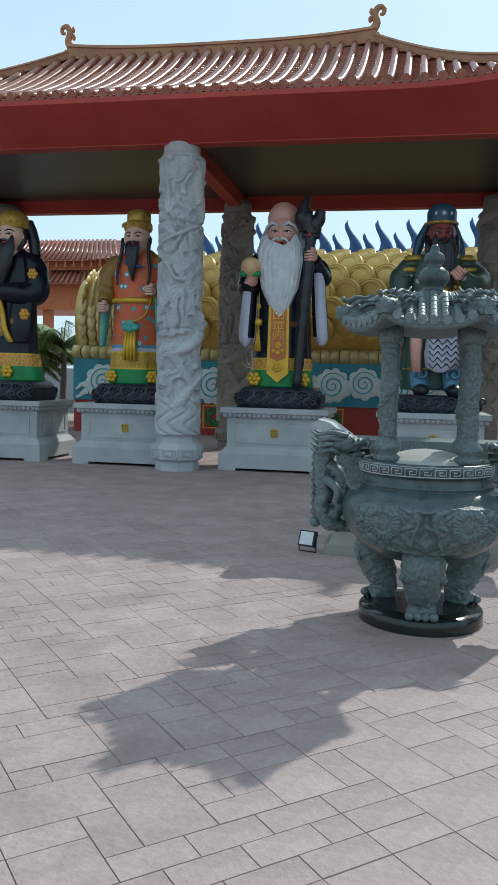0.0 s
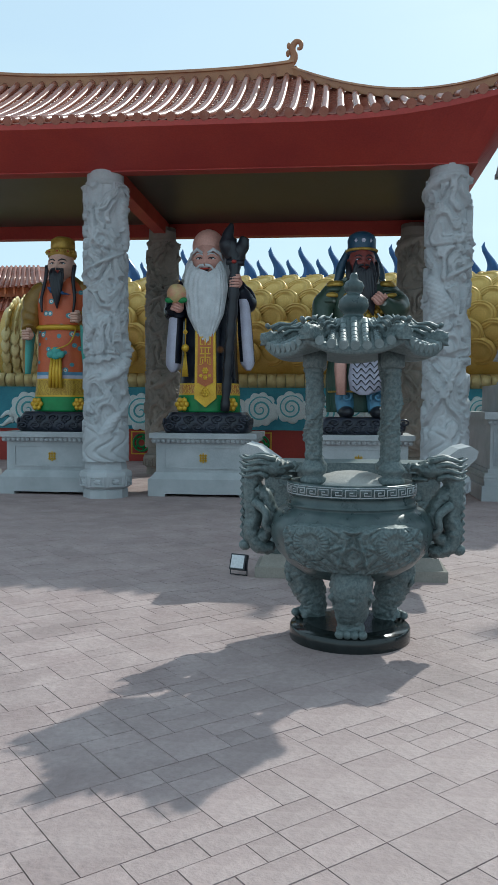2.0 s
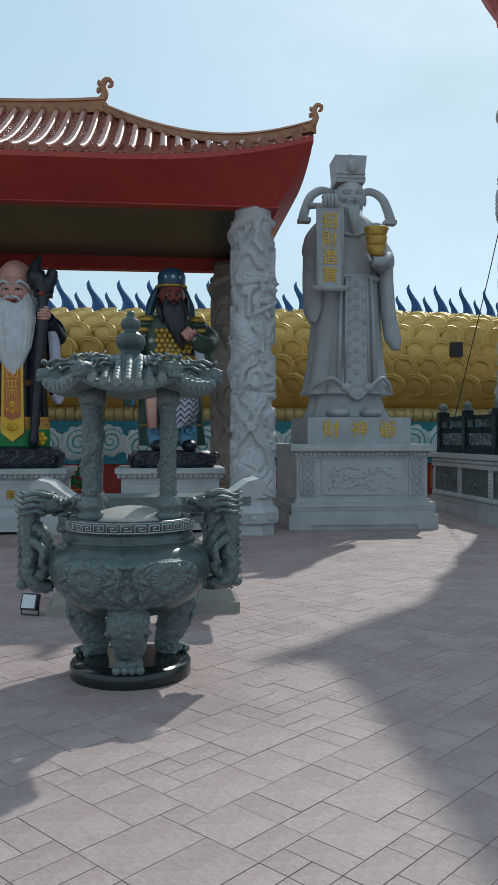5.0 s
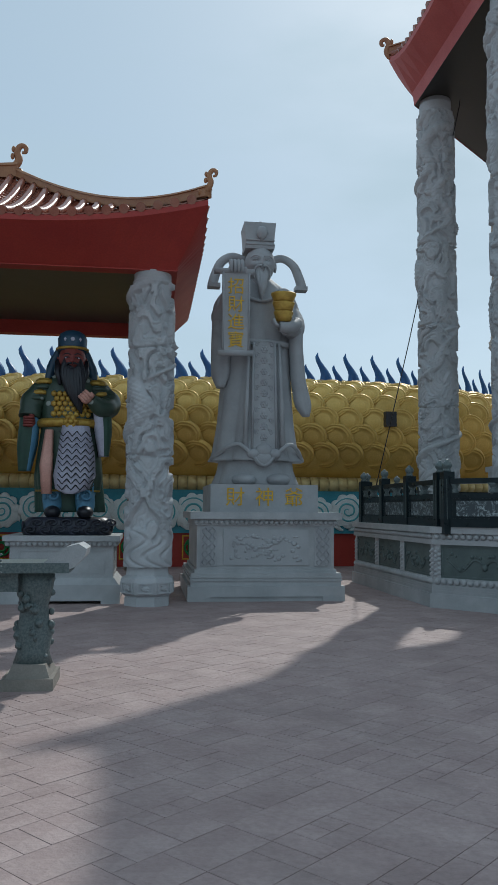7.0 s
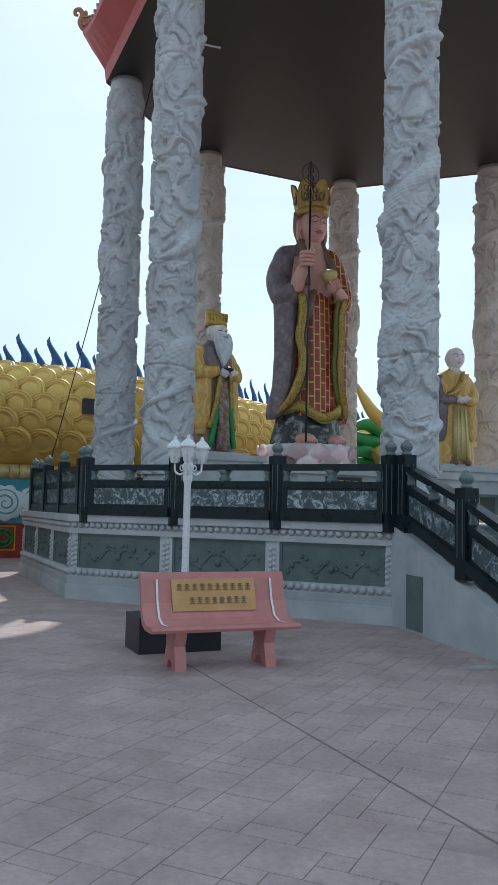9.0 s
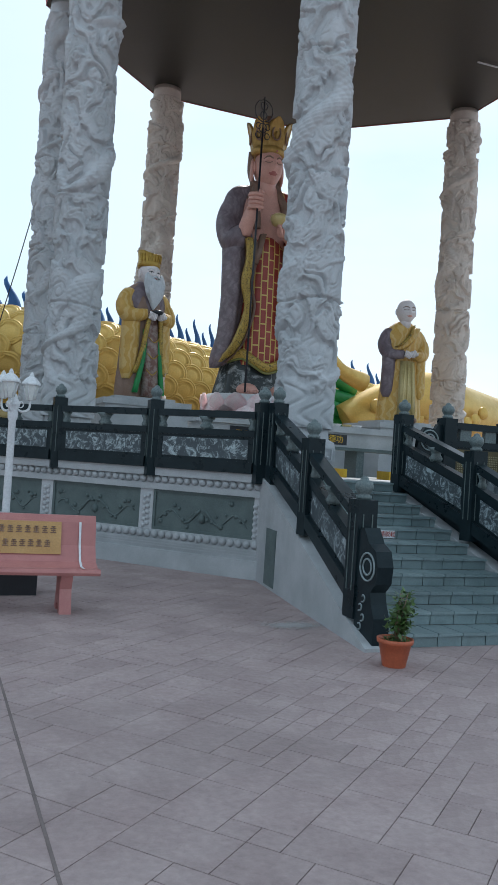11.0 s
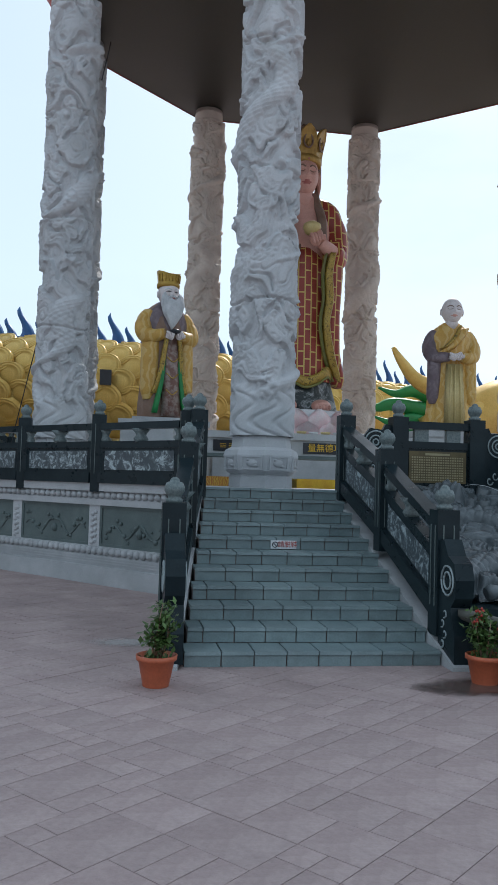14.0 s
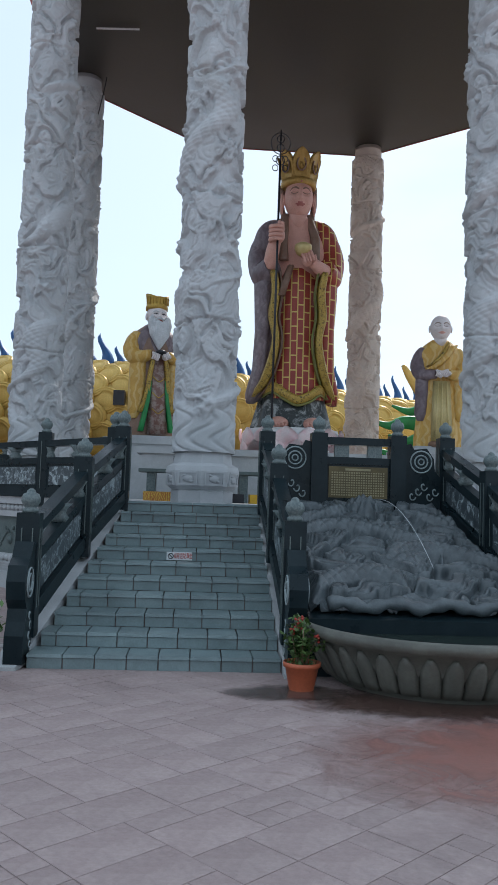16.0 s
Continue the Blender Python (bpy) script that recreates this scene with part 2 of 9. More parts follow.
M_PANELSTONE = material("carved_panel_stone", (0.12, 0.155, 0.15), (0.09, 0.12, 0.118), rough=0.65, scale=3.0, fine=50, bump=0.2)
M_PALECARVE = material("pale_carved_lines", (0.3, 0.36, 0.37), (0.22, 0.27, 0.28), rough=0.6, scale=4, fine=60, bump=0.1)
M_ENGRAVED = material("engraved_stone", (0.045, 0.06, 0.07), (0.06, 0.08, 0.09), rough=0.45, scale=4, fine=60, bump=0.1,
                      pattern=painted("scribble", (0.48, 0.56, 0.58), 8.0, 16.0, 0.9))
M_STEP = material("step_stone", (0.15, 0.205, 0.215), (0.215, 0.28, 0.287), rough=0.42, scale=2.2, fine=60, bump=0.12, stain=(0.1, 0.13, 0.13), vary=0.1)
M_RED = material("red_paint", (0.42, 0.045, 0.03), (0.36, 0.035, 0.028), rough=0.55, scale=1.0, fine=30, bump=0.06)
# paler red for the octagonal eaves: their sunlit look is put into the colour
M_PINKRED = material("sunlit_red_paint", (0.5, 0.11, 0.1), (0.43, 0.085, 0.08), rough=0.6, scale=0.8, fine=30, bump=0.05)
M_SOFFIT = material("dark_soffit", (0.05, 0.048, 0.038), (0.075, 0.07, 0.05), rough=0.4, scale=0.6, fine=20, bump=0.03)
M_BLACKSOFFIT = material("black_brown_soffit", (0.02, 0.018, 0.015), (0.03, 0.027, 0.022), rough=0.5, scale=0.6, fine=20, bump=0.03)
M_TILE = material("glazed_roof_tile", (0.36, 0.13, 0.085), (0.27, 0.085, 0.055), rough=0.24, scale=3.0, fine=40, bump=0.1, stain=(0.4, 0.22, 0.16), vary=0.12)
M_RIDGE = material("roof_ridge_clay", (0.42, 0.2, 0.09), (0.33, 0.14, 0.07), rough=0.5, scale=2.0, fine=40, bump=0.15)
M_GOLD = material("gold_paint", (0.72, 0.49, 0.14), (0.6, 0.37, 0.08), rough=0.38, metal=0.3, scale=1.5, fine=30, bump=0.08, vary=0.08)
M_PALEGOLD = material("pale_gold_paint", (0.62, 0.5, 0.24), (0.52, 0.4, 0.16), rough=0.45, metal=0.25, scale=1.5, fine=30, bump=0.08)
M_YELLOW = material("yellow_gilt", (0.72, 0.46, 0.04), (0.6, 0.34, 0.03), rough=0.4, metal=0.3, scale=5, fine=60, bump=0.08)
M_BLUE = material("blue_paint", (0.02, 0.09, 0.27), (0.03, 0.14, 0.36), rough=0.4, scale=2.0, fine=30, bump=0.1)
M_TEAL = material("teal_paint", (0.04, 0.25, 0.33), (0.06, 0.32, 0.4), rough=0.6, scale=1.5, fine=30, bump=0.08)
M_CLOUDWHITE = material("white_cloud_paint", (0.74, 0.79, 0.78), (0.62, 0.72, 0.72), rough=0.6, scale=2.5, fine=30, bump=0.08)
M_BLACK = material("black_lacquer", (0.012, 0.013, 0.018), (0.02, 0.022, 0.03), rough=0.4, scale=3.0, fine=50, bump=0.1)
M_GREEN = material("green_paint", (0.01, 0.2, 0.05), (0.015, 0.26, 0.07), rough=0.45, scale=3.0, fine=40, bump=0.06)
M_SKIN = material("flesh_paint", (0.68, 0.37, 0.3), (0.6, 0.31, 0.25), rough=0.5, scale=3.0, fine=40, bump=0.05)
M_REDSKIN = material("red_face_paint", (0.24, 0.05, 0.04), (0.2, 0.04, 0.035), rough=0.5, scale=3.0, fine=40, bump=0.05)
M_WHITE = material("white_paint", (0.74, 0.75, 0.76), (0.65, 0.66, 0.68), rough=0.6, scale=3.0, fine=40, bump=0.1)
M_PINKSTONE = material("pink_granite", (0.5, 0.2, 0.18), (0.43, 0.165, 0.155), rough=0.5, scale=4.0, fine=120, bump=0.1, stain=(0.55, 0.27, 0.24))
M_TERRACOTTA = material("terracotta_plastic", (0.5, 0.12, 0.055), (0.42, 0.1, 0.045), rough=0.5, scale=4, fine=40, bump=0.05)
M_LEAF = material("leaf_green", (0.05, 0.11, 0.025), (0.09, 0.15, 0.04), rough=0.5, scale=8, fine=60, bump=0.05, vary=0.3)
M_SOIL = material("soil", (0.06, 0.045, 0.03), rough=0.95, fine=50, bump=0.4)
M_ASH = material("incense_ash", (0.42, 0.4, 0.38), (0.5, 0.48, 0.45), rough=0.95, scale=6, fine=80, bump=0.4)
M_ORANGE = material("orange_wall_paint", (0.6, 0.25, 0.08), (0.52, 0.2, 0.06), rough=0.7, scale=0.5, fine=20, bump=0.05)
M_GREYWALL = material("grey_wall", (0.35, 0.36, 0.37), (0.3, 0.31, 0.32), rough=0.8, scale=0.5, fine=20, bump=0.05)

M_CLOUDTEAL = material("teal_cloud_line", (0.08, 0.36, 0.4), (0.13, 0.45, 0.47), rough=0.6, scale=2.5, fine=30, bump=0.05)


# ---------- ground ----------
bm = bmesh.new()
vs = [bm.verts.new((x, y, -0.006)) for x, y in ((-400, -300), (400, -300), (400, 700), (-400, 700))]
bm.faces.new(vs)
ground = tagged(part("ground", bm, M_PAVE), "grey-brown concrete ground reaching to the horizon", "ground", kind="structure")


# ---------- carved columns ----------
def carved_shaft(height, radius, seed, n=150, step=0.019):
    """A round stone shaft with a dragon wound about it, cloud curls, waves at the foot and joints between its drums."""
    rng = np.random.RandomState(seed)
    rows = int(height / step)
    th = np.linspace(0, 2 * np.pi, n, endpoint=False)[None, :]
    z = np.linspace(0, height, rows)[:, None]
    arc = lambda a: (th - a + np.pi) % (2 * np.pi) - np.pi
    step_up = lambda f, edge, soft: 1 / (1 + np.exp(-(f - edge) / soft))
    # cloud and flame motifs: flat-topped, crisp at the edge, with cut lines that follow their outline
    wx = th + 0.42 * np.sin(2 * th + 3.3 * z + seed) + 0.3 * np.sin(3 * th - 5.1 * z) + 0.1 * np.sin(5 * th + 12 * z)
    wz = z + 0.15 * np.sin(3 * th + 4.1 * z) + 0.1 * np.sin(5 * th - 7.3 * z + seed) + 0.03 * np.sin(4 * th + 19 * z)
    one = np.sin(3 * wx + 6.1 * wz) + np.sin(4 * wx - 7.3 * wz + seed) + 0.7 * np.sin(7 * wx + 3.1 * wz + 2 * seed) + 0.6 * np.sin(2 * wx - 13 * wz)
    two = np.sin(2 * wx - 5.3 * wz + 1.7 * seed) + np.sin(5 * wx + 8.9 * wz) + 0.7 * np.sin(6 * wx - 11 * wz + seed)
    ground = 0.018 * np.clip(1.5 * np.abs(np.sin(two * 2.1 + 1)), 0, 1)
    h = ground + step_up(one, 0.0, 0.07) * (0.034 + 0.02 * np.clip(1.7 * np.abs(np.sin(3.1 * one)), 0, 1))
    h = np.maximum(h, step_up(two, 0.75, 0.06) * (0.058 + 0.02 * np.clip(1.7 * np.abs(np.sin(3.6 * two + 0.8)), 0, 1)))
    # two coils of the body, thick and thin, with rows of scales and a row of spines
    for lead, pitch, wide, deep in ((0.0, 2.5, 0.17, 0.11), (2.6, 3.4, 0.1, 0.085)):
        mid = lead + 2 * np.pi * z / pitch + 1.1 * np.sin(z * 2.0 + seed + lead) + 0.4 * np.sin(z * 4.9)
        d = arc(mid) * radius * 0.8
        w = wide * (1 + 0.22 * np.sin(z * 2.7 + 1))
        body = np.sqrt(np.clip(1 - (d / w) ** 2, 0, 1))
        scale = np.clip(1.6 * np.abs(np.sin(z * 30 + 26 * d) * np.sin(z * 30 - 26 * d)), 0, 1)
        gap = step_up(np.sin(z * 1.9 + seed + lead), -0.35, 0.08)
        h = np.maximum(h, (body * deep + np.minimum(body * 2, 1) * 0.014 * scale) * gap)
    # heads, claws and figures that break the outline
    for k in range(int(height / 1.1)):
        a, c = rng.uniform(0, 2 * np.pi), 0.9 + 1.1 * k + rng.uniform(-0.2, 0.3)
        q = (arc(a) * radius / rng.uniform(0.1, 0.17)) ** 2 + ((z - c) / rng.uniform(0.12, 0.22)) ** 2
        h = h + step_up(-q, -0.9, 0.12) * (0.035 + 0.02 * np.sin(z * 38 + 2 * np.sin(th * 7)) * np.sin(th * 13 + z * 9))
    wave = step_up(0.62 + 0.12 * np.sin(4 * th) + 0.06 * np.sin(9 * th) - z, 0.0, 0.02)
    swirl = np.clip(1.5 * np.abs(np.sin(th * 4 + 2.5 * np.sin(z * 9) + z * 5)), 0, 1)
    h = h * (1 - wave) + wave * (0.045 + 0.03 * swirl)
    h = 1.4 * h - 0.012
    h = h + 0.0025 * np.sin(th * 23 + z * 61) * np.sin(z * 97 - th * 11)
    for c in np.arange(2.05, height - 0.5, 2.05):
        h = h - 0.05 * np.exp(-((z + 0.03 * np.sin(2 * th + c) - c) / 0.018) ** 2)
    top = np.clip((height - z) / 0.3, 0, 1)
    h = np.where(z > height - 0.28, 0.01, h * np.clip(top * 1.5, 0, 1))
    r = radius * (0.97 - 0.05 * z / height) + h
    co = np.stack([r * np.cos(th), r * np.sin(th), z + 0 * th], -1).reshape(-1, 3)
    i = np.arange(rows - 1)[:, None] * n
    j = np.arange(n)[None, :]
    k = (np.arange(n)[None, :] + 1) % n
    faces = np.stack([i + j, i + k, i + n + k, i + n + j], -1).reshape(-1, 4)
    me = bpy.data.meshes.new("shaft")
    me.from_pydata(co.tolist(), [], faces.tolist())
    me.polygons.foreach_set("use_smooth", [True] * len(faces))
    me.materials.append(M_CARVED)
    return me


def carved_column(height, radius, seed, label, base):
    col = thing("carved_column", label, "column", group="carved columns")
    shaft = new("shaft", carved_shaft(height - base - 0.1, radius, seed))
    shaft.parent = col
    shaft.location.z = base
    k = radius / 0.36
    bm = bmesh.new()
    lathe(bm, [(0.42 * k, 0), (0.42 * k, base * 0.22), (0.4 * k, base * 0.25), (0.47 * k, base * 0.32), (0.5 * k, base * 0.62), (0.48 * k, base * 0.72), (0.4 * k, base * 0.78),
               (0.38 * k, base)], 8, turn=math.pi / 8, smooth=False)
    bevel(bm, 0.012)
    ped = part("pedestal", bm, M_CARVED, col)
    bm = bmesh.new()
    for i in range(8):
        a = math.pi / 4 * i
        rot = Matrix.Rotation(a, 4, "Z")
        sub = bmesh.new()
        y = 0.445 * k
        for x0, x1, z0, z1 in ((-0.14, 0.14, 0.34, 0.37), (-0.14, 0.14, 0.58, 0.61), (-0.14, -0.12, 0.37, 0.58), (0.12, 0.14, 0.37, 0.58)):
            box(sub, x0 * k, x1 * k, y - 0.02, y + 0.03, z0 * base, z1 * base)
        ball(sub, (0, y + 0.0, 0.47 * base), (0.085 * k, 0.035, 0.075 * base), n=8, rows=5)
        ball(sub, (0.05 * k, y + 0.0, 0.53 * base), (0.03 * k, 0.04, 0.03 * base), n=8, rows=5)
        ball(sub, (-0.05 * k, y + 0.0, 0.42 * base), (0.035 * k, 0.04, 0.03 * base), n=8, rows=5)
        sub.transform(rot)
        tmp = bpy.data.meshes.new("tmp")
        sub.to_mesh(tmp)
        sub.free()
        bm.from_mesh(tmp)
        bpy.data.meshes.remove(tmp)
    part("carving", bm, M_CARVED, ped)
    bm = bmesh.new()
    lathe(bm, [(0.33 * k, height - 0.42), (0.37 * k, height - 0.4), (0.37 * k, height - 0.34), (0.335 * k, height - 0.3), (0.335 * k, height)], 32)
    part("neck", bm, M_CARVED, col)
    return col


col = carved_column(6.46, 0.375, 3, "pale carved granite dragon column on an octagonal pedestal", 0.72)
col.matrix_basis = pose(-3.4, 14.8, 0, 0, 0, 40)
copy_thing(col, pose(3.19, 14.85, 0, 0, 0, 130))
copy_thing(col, pose(-10.0, 14.8, 0, 0, 0, 250))
# rear columns reuse the carving in a darker brown-grey tone
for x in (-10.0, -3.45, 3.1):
    rear = copy_thing(col, pose(x, 20.3, 0, 0, 0, 80 + 20 * x))
    tagged(rear, "brown-grey carved column with a coiled dragon under the roof")
    for o in rear.children_recursive:
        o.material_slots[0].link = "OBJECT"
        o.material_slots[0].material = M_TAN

AX, CY = 15.9, 16.45
tall = carved_column(10.74, 0.42, 11, "tall pale carved granite dragon column on an octagonal pedestal", 0.78)
spots = [(AX - 2.3, 11.05), (AX + 2.4, 11.05), (AX - 5.6, 14.3), (AX + 5.8, 14.3), (AX - 5.6, 18.6), (AX + 5.85, 18.6), (AX - 2.27, 21.6), (AX + 2.42, 21.6)]
tall.matrix_basis = pose(*spots[0], 1.5, 0, 0, 200)
for i, p in enumerate(spots[1:]):
    far = copy_thing(tall, pose(*p, 1.5, 0, 0, 200 + 57 * (i + 1)))
    if p[1] > 18.0 and p[0] > 12:
        tagged(far, "tall warm-tinted carved granite dragon column on an octagonal pedestal")
        for o in far.children_recursive:
            o.material_slots[0].link = "OBJECT"
            o.material_slots[0].material = M_WARMSTONE


# ---------- tiled roof of the statue pavilion ----------
RX, RW, RH, RY, RD = -3.5, 7.65, 3.6, 17.8, 4.25   # middle, half length, half ridge, ridge line, half depth
ZE, ZR = 6.92, 9.28


def eave(u):
    return ZE + 0.45 * max(0.0, (abs(u) - 0.52) / 0.48) ** 2.3


def slope(u, s):
    g = 0.62 * s + 0.38 * s * s
    return eave(u) * (1 - g) + ZR * g


pavilion = thing("statue_pavilion", "open red temple pavilion roof with glazed terracotta tiles and upturned corners", "pavilion", kind="structure")


def roof_face(side):
    """Maps (along, s) of one of the four slopes to the world; s runs from the eave to the ridge."""
    def front(u, s):
        return Vector((RX + u * RW, RY - RD * (1 - s), slope(u, s)))

    def end(u, s):
        return Vector((RX + RW - (RW - RH) * s, RY + u * RD, slope(u, s)))
    if side == 0:
        return front, RW, lambda u: min(1.0, (1 - abs(u)) * RW / (RW - RH))
    if side == 1:
        return (lambda u, s: Vector((2 * RX - front(-u, s).x, 2 * RY - front(u, s).y, front(u, s).z))), RW, lambda u: min(1.0, (1 - abs(u)) * RW / (RW - RH))
    if side == 2:
        return end, RD, lambda u: 1 - abs(u)
    return (lambda u, s: Vector((2 * RX - end(u, s).x, end(u, s).y, end(u, s).z))), RD, lambda u: 1 - abs(u)


for side in range(4):
    fn, half, stop = roof_face(side)
    count = int(2 * half / 0.3)
    bm = bmesh.new()
    for k in range(count):
        u0, u1 = -1 + 2 * k / count, -1 + 2 * (k + 1) / count
        e0, e1 = stop(u0), stop(u1)
        if min(e0, e1) < 0.002 and max(e0, e1) < 0.02:
            continue
        rows = 24
        last = None
        for r in range(rows + 1):
            s = r / rows
            a, b = fn(u0, s * e0), fn(u1, s * e1)
            mid = fn((u0 + u1) / 2, s * (e0 + e1) / 2) - Vector((0, 0, 0.03))
            lift = Vector((0, 0, 0.022))
            now = [bm.verts.new(p) for p in (a, mid, b)]
            up = [bm.verts.new(p + lift) for p in (a, mid, b)]
            if last:
                for i in range(2):
                    bm.faces.new((last[i], last[i + 1], now[i + 1], now[i]))
            if r < rows:
                for i in range(2):
                    bm.faces.new((now[i], now[i + 1], up[i + 1], up[i]))
            last = up
    part("tile_bed", bm, M_TILE, pavilion)
    for k in range(count + 1):
        u = -1 + 2 * k / count
        e = stop(u)
        if e < 0.04:
            continue
        n = max(2, int(14 * e))
        bm = bmesh.new()
        line, rad = [], []
        for j in range(n):
            line += [fn(u, e * j / n) + Vector((0, 0, 0.036)), fn(u, e * (j + 0.93) / n) + Vector((0, 0, 0.032))]
            rad += [0.08, 0.076]
        tube(bm, line, rad, 12)
        p, q = fn(u, 0), fn(u, 0.03)
        tube(bm, [p + (p - q).normalized() * 0.03 + Vector((0, 0, 0.03)), p + Vector((0, 0, 0.03))], [0.088, 0.088], 10)
        part("tile_row", bm, M_TILE, pavilion)

# ridge, hips and their curled ends
def band(bm, pts, w, h):
    rings = []
    for i, p in enumerate(pts):
        d = (pts[min(i + 1, len(pts) - 1)] - pts[max(i - 1, 0)])
        d.z = 0
        s = Vector((-d.y, d.x, 0)).normalized()
        rings.append([p - s * w, p - s * w + Vector((0, 0, h * 0.75)), p - s * w * 1.3 + Vector((0, 0, h * 0.78)), p - s * w * 0.9 + Vector((0, 0, h)), p + s * w * 0.9 + Vector((0, 0, h)),
                      p + s * w * 1.3 + Vector((0, 0, h * 0.78)), p + s * w + Vector((0, 0, h * 0.75)), p + s * w])
    loft(bm, rings, smooth=False)


def curl_end(bm, at, out, size):
    """A curled ridge end: a beast-like tail that rises and rolls back."""
    o = Vector((*out, 0)).normalized()
    p = Vector(at)
    pts = [p + o * (a * size) + Vector((0, 0, b * size)) for a, b in ((-0.5, 0.0), (-0.1, 0.1), (0.1, 0.4), (0.02, 0.75), (0.16, 1.0), (0.36, 0.95), (0.36, 0.75), (0.22, 0.72))]
    tube(bm, curve_pts(pts, 4), np.linspace(0.2, 0.06, 29) * size, 8, flat=0.6)
    for a, b in ((-0.15, 0.55), (-0.12, 0.85), (0.12, 0.3)):
        ball(bm, p + o * (a * size) + Vector((0, 0, b * size)), (0.09 * size, 0.07 * size, 0.14 * size), n=8, rows=5)


bm = bmesh.new()
band(bm, [Vector((RX + RH * k / 10, RY, ZR - 0.14 + 0.14 * abs(k / 10) ** 3)) for k in range(-10, 11)], 0.1, 0.34)
part("ridge", bm, M_RIDGE, pavilion)
for sx in (-1, 1):
    bm = bmesh.new()
    curl_end(bm, (RX + sx * (RH - 0.05), RY, ZR + 0.2), (sx, 0), 0.56)
    part("ridge_end", bm, M_RIDGE, pavilion)
    for sy in (-1, 1):
        pts = []
        for k in range(15):
            s = k / 14
            pts.append(Vector((RX + sx * (RW - (RW - RH) * s), RY + sy * RD * (1 - s), slope(1 - s * (RW - RH) / RW, s) + 0.02)))
        bm = bmesh.new()
        band(bm, pts, 0.085, 0.2)
        part("hip_ridge", bm, M_RIDGE, pavilion)
        bm = bmesh.new()
        curl_end(bm, pts[0] + Vector((0, 0, 0.1)), (sx, sy * 0.4), 0.38)
        part("corner_ornament", bm, M_RIDGE, pavilion)

# eave boards, sloping red soffit, beams and ceiling
BX0, BX1, BY0, BY1 = -10.55, 3.65, 14.5, 20.75
bm = bmesh.new()
N = 40
for side in range(4):
    fn, half, stop = roof_face(side)
    outer, lip, inner = [], [], []
    for k in range(N + 1):
        u = -1 + 2 * k / N
        p = fn(u, 0)
        outer.append(p - Vector((0, 0, 0.03)))
        lip.append(p - Vector((0, 0, 0.13)))
        inner.append(Vector((min(max(RX + (p.x - RX) * 0.93, BX0), BX1), min(max(p.y, BY0), BY1), 6.3)))
    rows = [[bm.verts.new(p) for p in line] for line in (outer, lip, inner)]
    for a, b in zip(rows, rows[1:]):
        for i in range(N):
            if (a[i].co - a[i + 1].co).length > 1e-4 and (b[i].co - b[i + 1].co).length > 1e-4:
                bm.faces.new((a[i], a[i + 1], b[i + 1], b[i]))
            elif (a[i].co - a[i + 1].co).length > 1e-4:
                bm.faces.new((a[i], a[i + 1], b[i]))
part("eave_underside", bm, M_RED, pavilion)
for x0, x1, y0, y1 in ((BX0, BX1, BY0, BY0 + 0.3), (BX0, BX1, BY1 - 0.3, BY1), (BX0, BX0 + 0.3, BY0 + 0.3, BY1 - 0.3), (BX1 - 0.3, BX1, BY0 + 0.3, BY1 - 0.3), (-3.6, -3.3, BY0 + 0.3, BY1 - 0.3)):
    bm = bmesh.new()
    box(bm, x0, x1, y0, y1, 6.28, 6.75)
    part("beam", bm, M_RED, pavilion)
bm = bmesh.new()
box(bm, BX0 + 0.05, BX1 - 0.05, BY0 + 0.05, BY1 - 0.05, 6.62, 6.7)
tagged(part("ceiling", bm, M_SOFFIT), "dark olive boarded ceiling of the open pavilion", "ceiling", kind="structure")


# ---------- raised platform ----------
def P3(p, q, s, d, z):
    """A point s metres along p to q, d out to the right of it, at height z."""
    p, q = Vector((*p, 0)), Vector((*q, 0))
    e = (q - p).normalized()
    return p + e * s + Vector((e.y, -e.x, 0)) * d + Vector((0, 0, z))


def run_box(bm, p, q, s0, s1, d0, d1, z0, z1, m=0, rise=0.0, length=1.0):
    """A box along a line; with rise, it climbs like a handrail."""
    f = lambda s, d, z: P3(p, q, s, d, z + rise * s / length)
    quadbox(bm, [f(s0, d0, z0), f(s1, d0, z0), f(s1, d1, z0), f(s0, d1, z0), f(s0, d0, z1), f(s1, d0, z1), f(s1, d1, z1), f(s0, d1, z1)], m)


RING = [(8.45, 19.4), (8.55, 14.15), (12.45, 9.75), (2 * AX - 12.45, 9.75), (2 * AX - 8.55, 14.15), (2 * AX - 8.45, 19.4), (2 * AX - 12.3, 23.6), (12.3, 23.6)]
PH = 1.5
platform = thing("platform", "raised octagonal granite platform with carved green panels", "platform", kind="structure")
bm = bmesh.new()
vs = [bm.verts.new((x, y, PH)) for x, y in RING]
bm.faces.new(vs)
lo = [bm.verts.new((x, y, 0)) for x, y in RING]
for i in range(8):
    j = (i + 1) % 8
    bm.faces.new((vs[i], vs[j], lo[j], lo[i]))
part("platform_core", bm, M_GRANITE, platform)


def lotus_row(bm, p, q, z, d, w, h, length):
    n = int(length / w)
    for k in range(n):
        c = P3(p, q, (k + 0.5) * length / n, d, z)
        ball(bm, c, (w * 0.47, w * 0.47, h), n=8, rows=5)


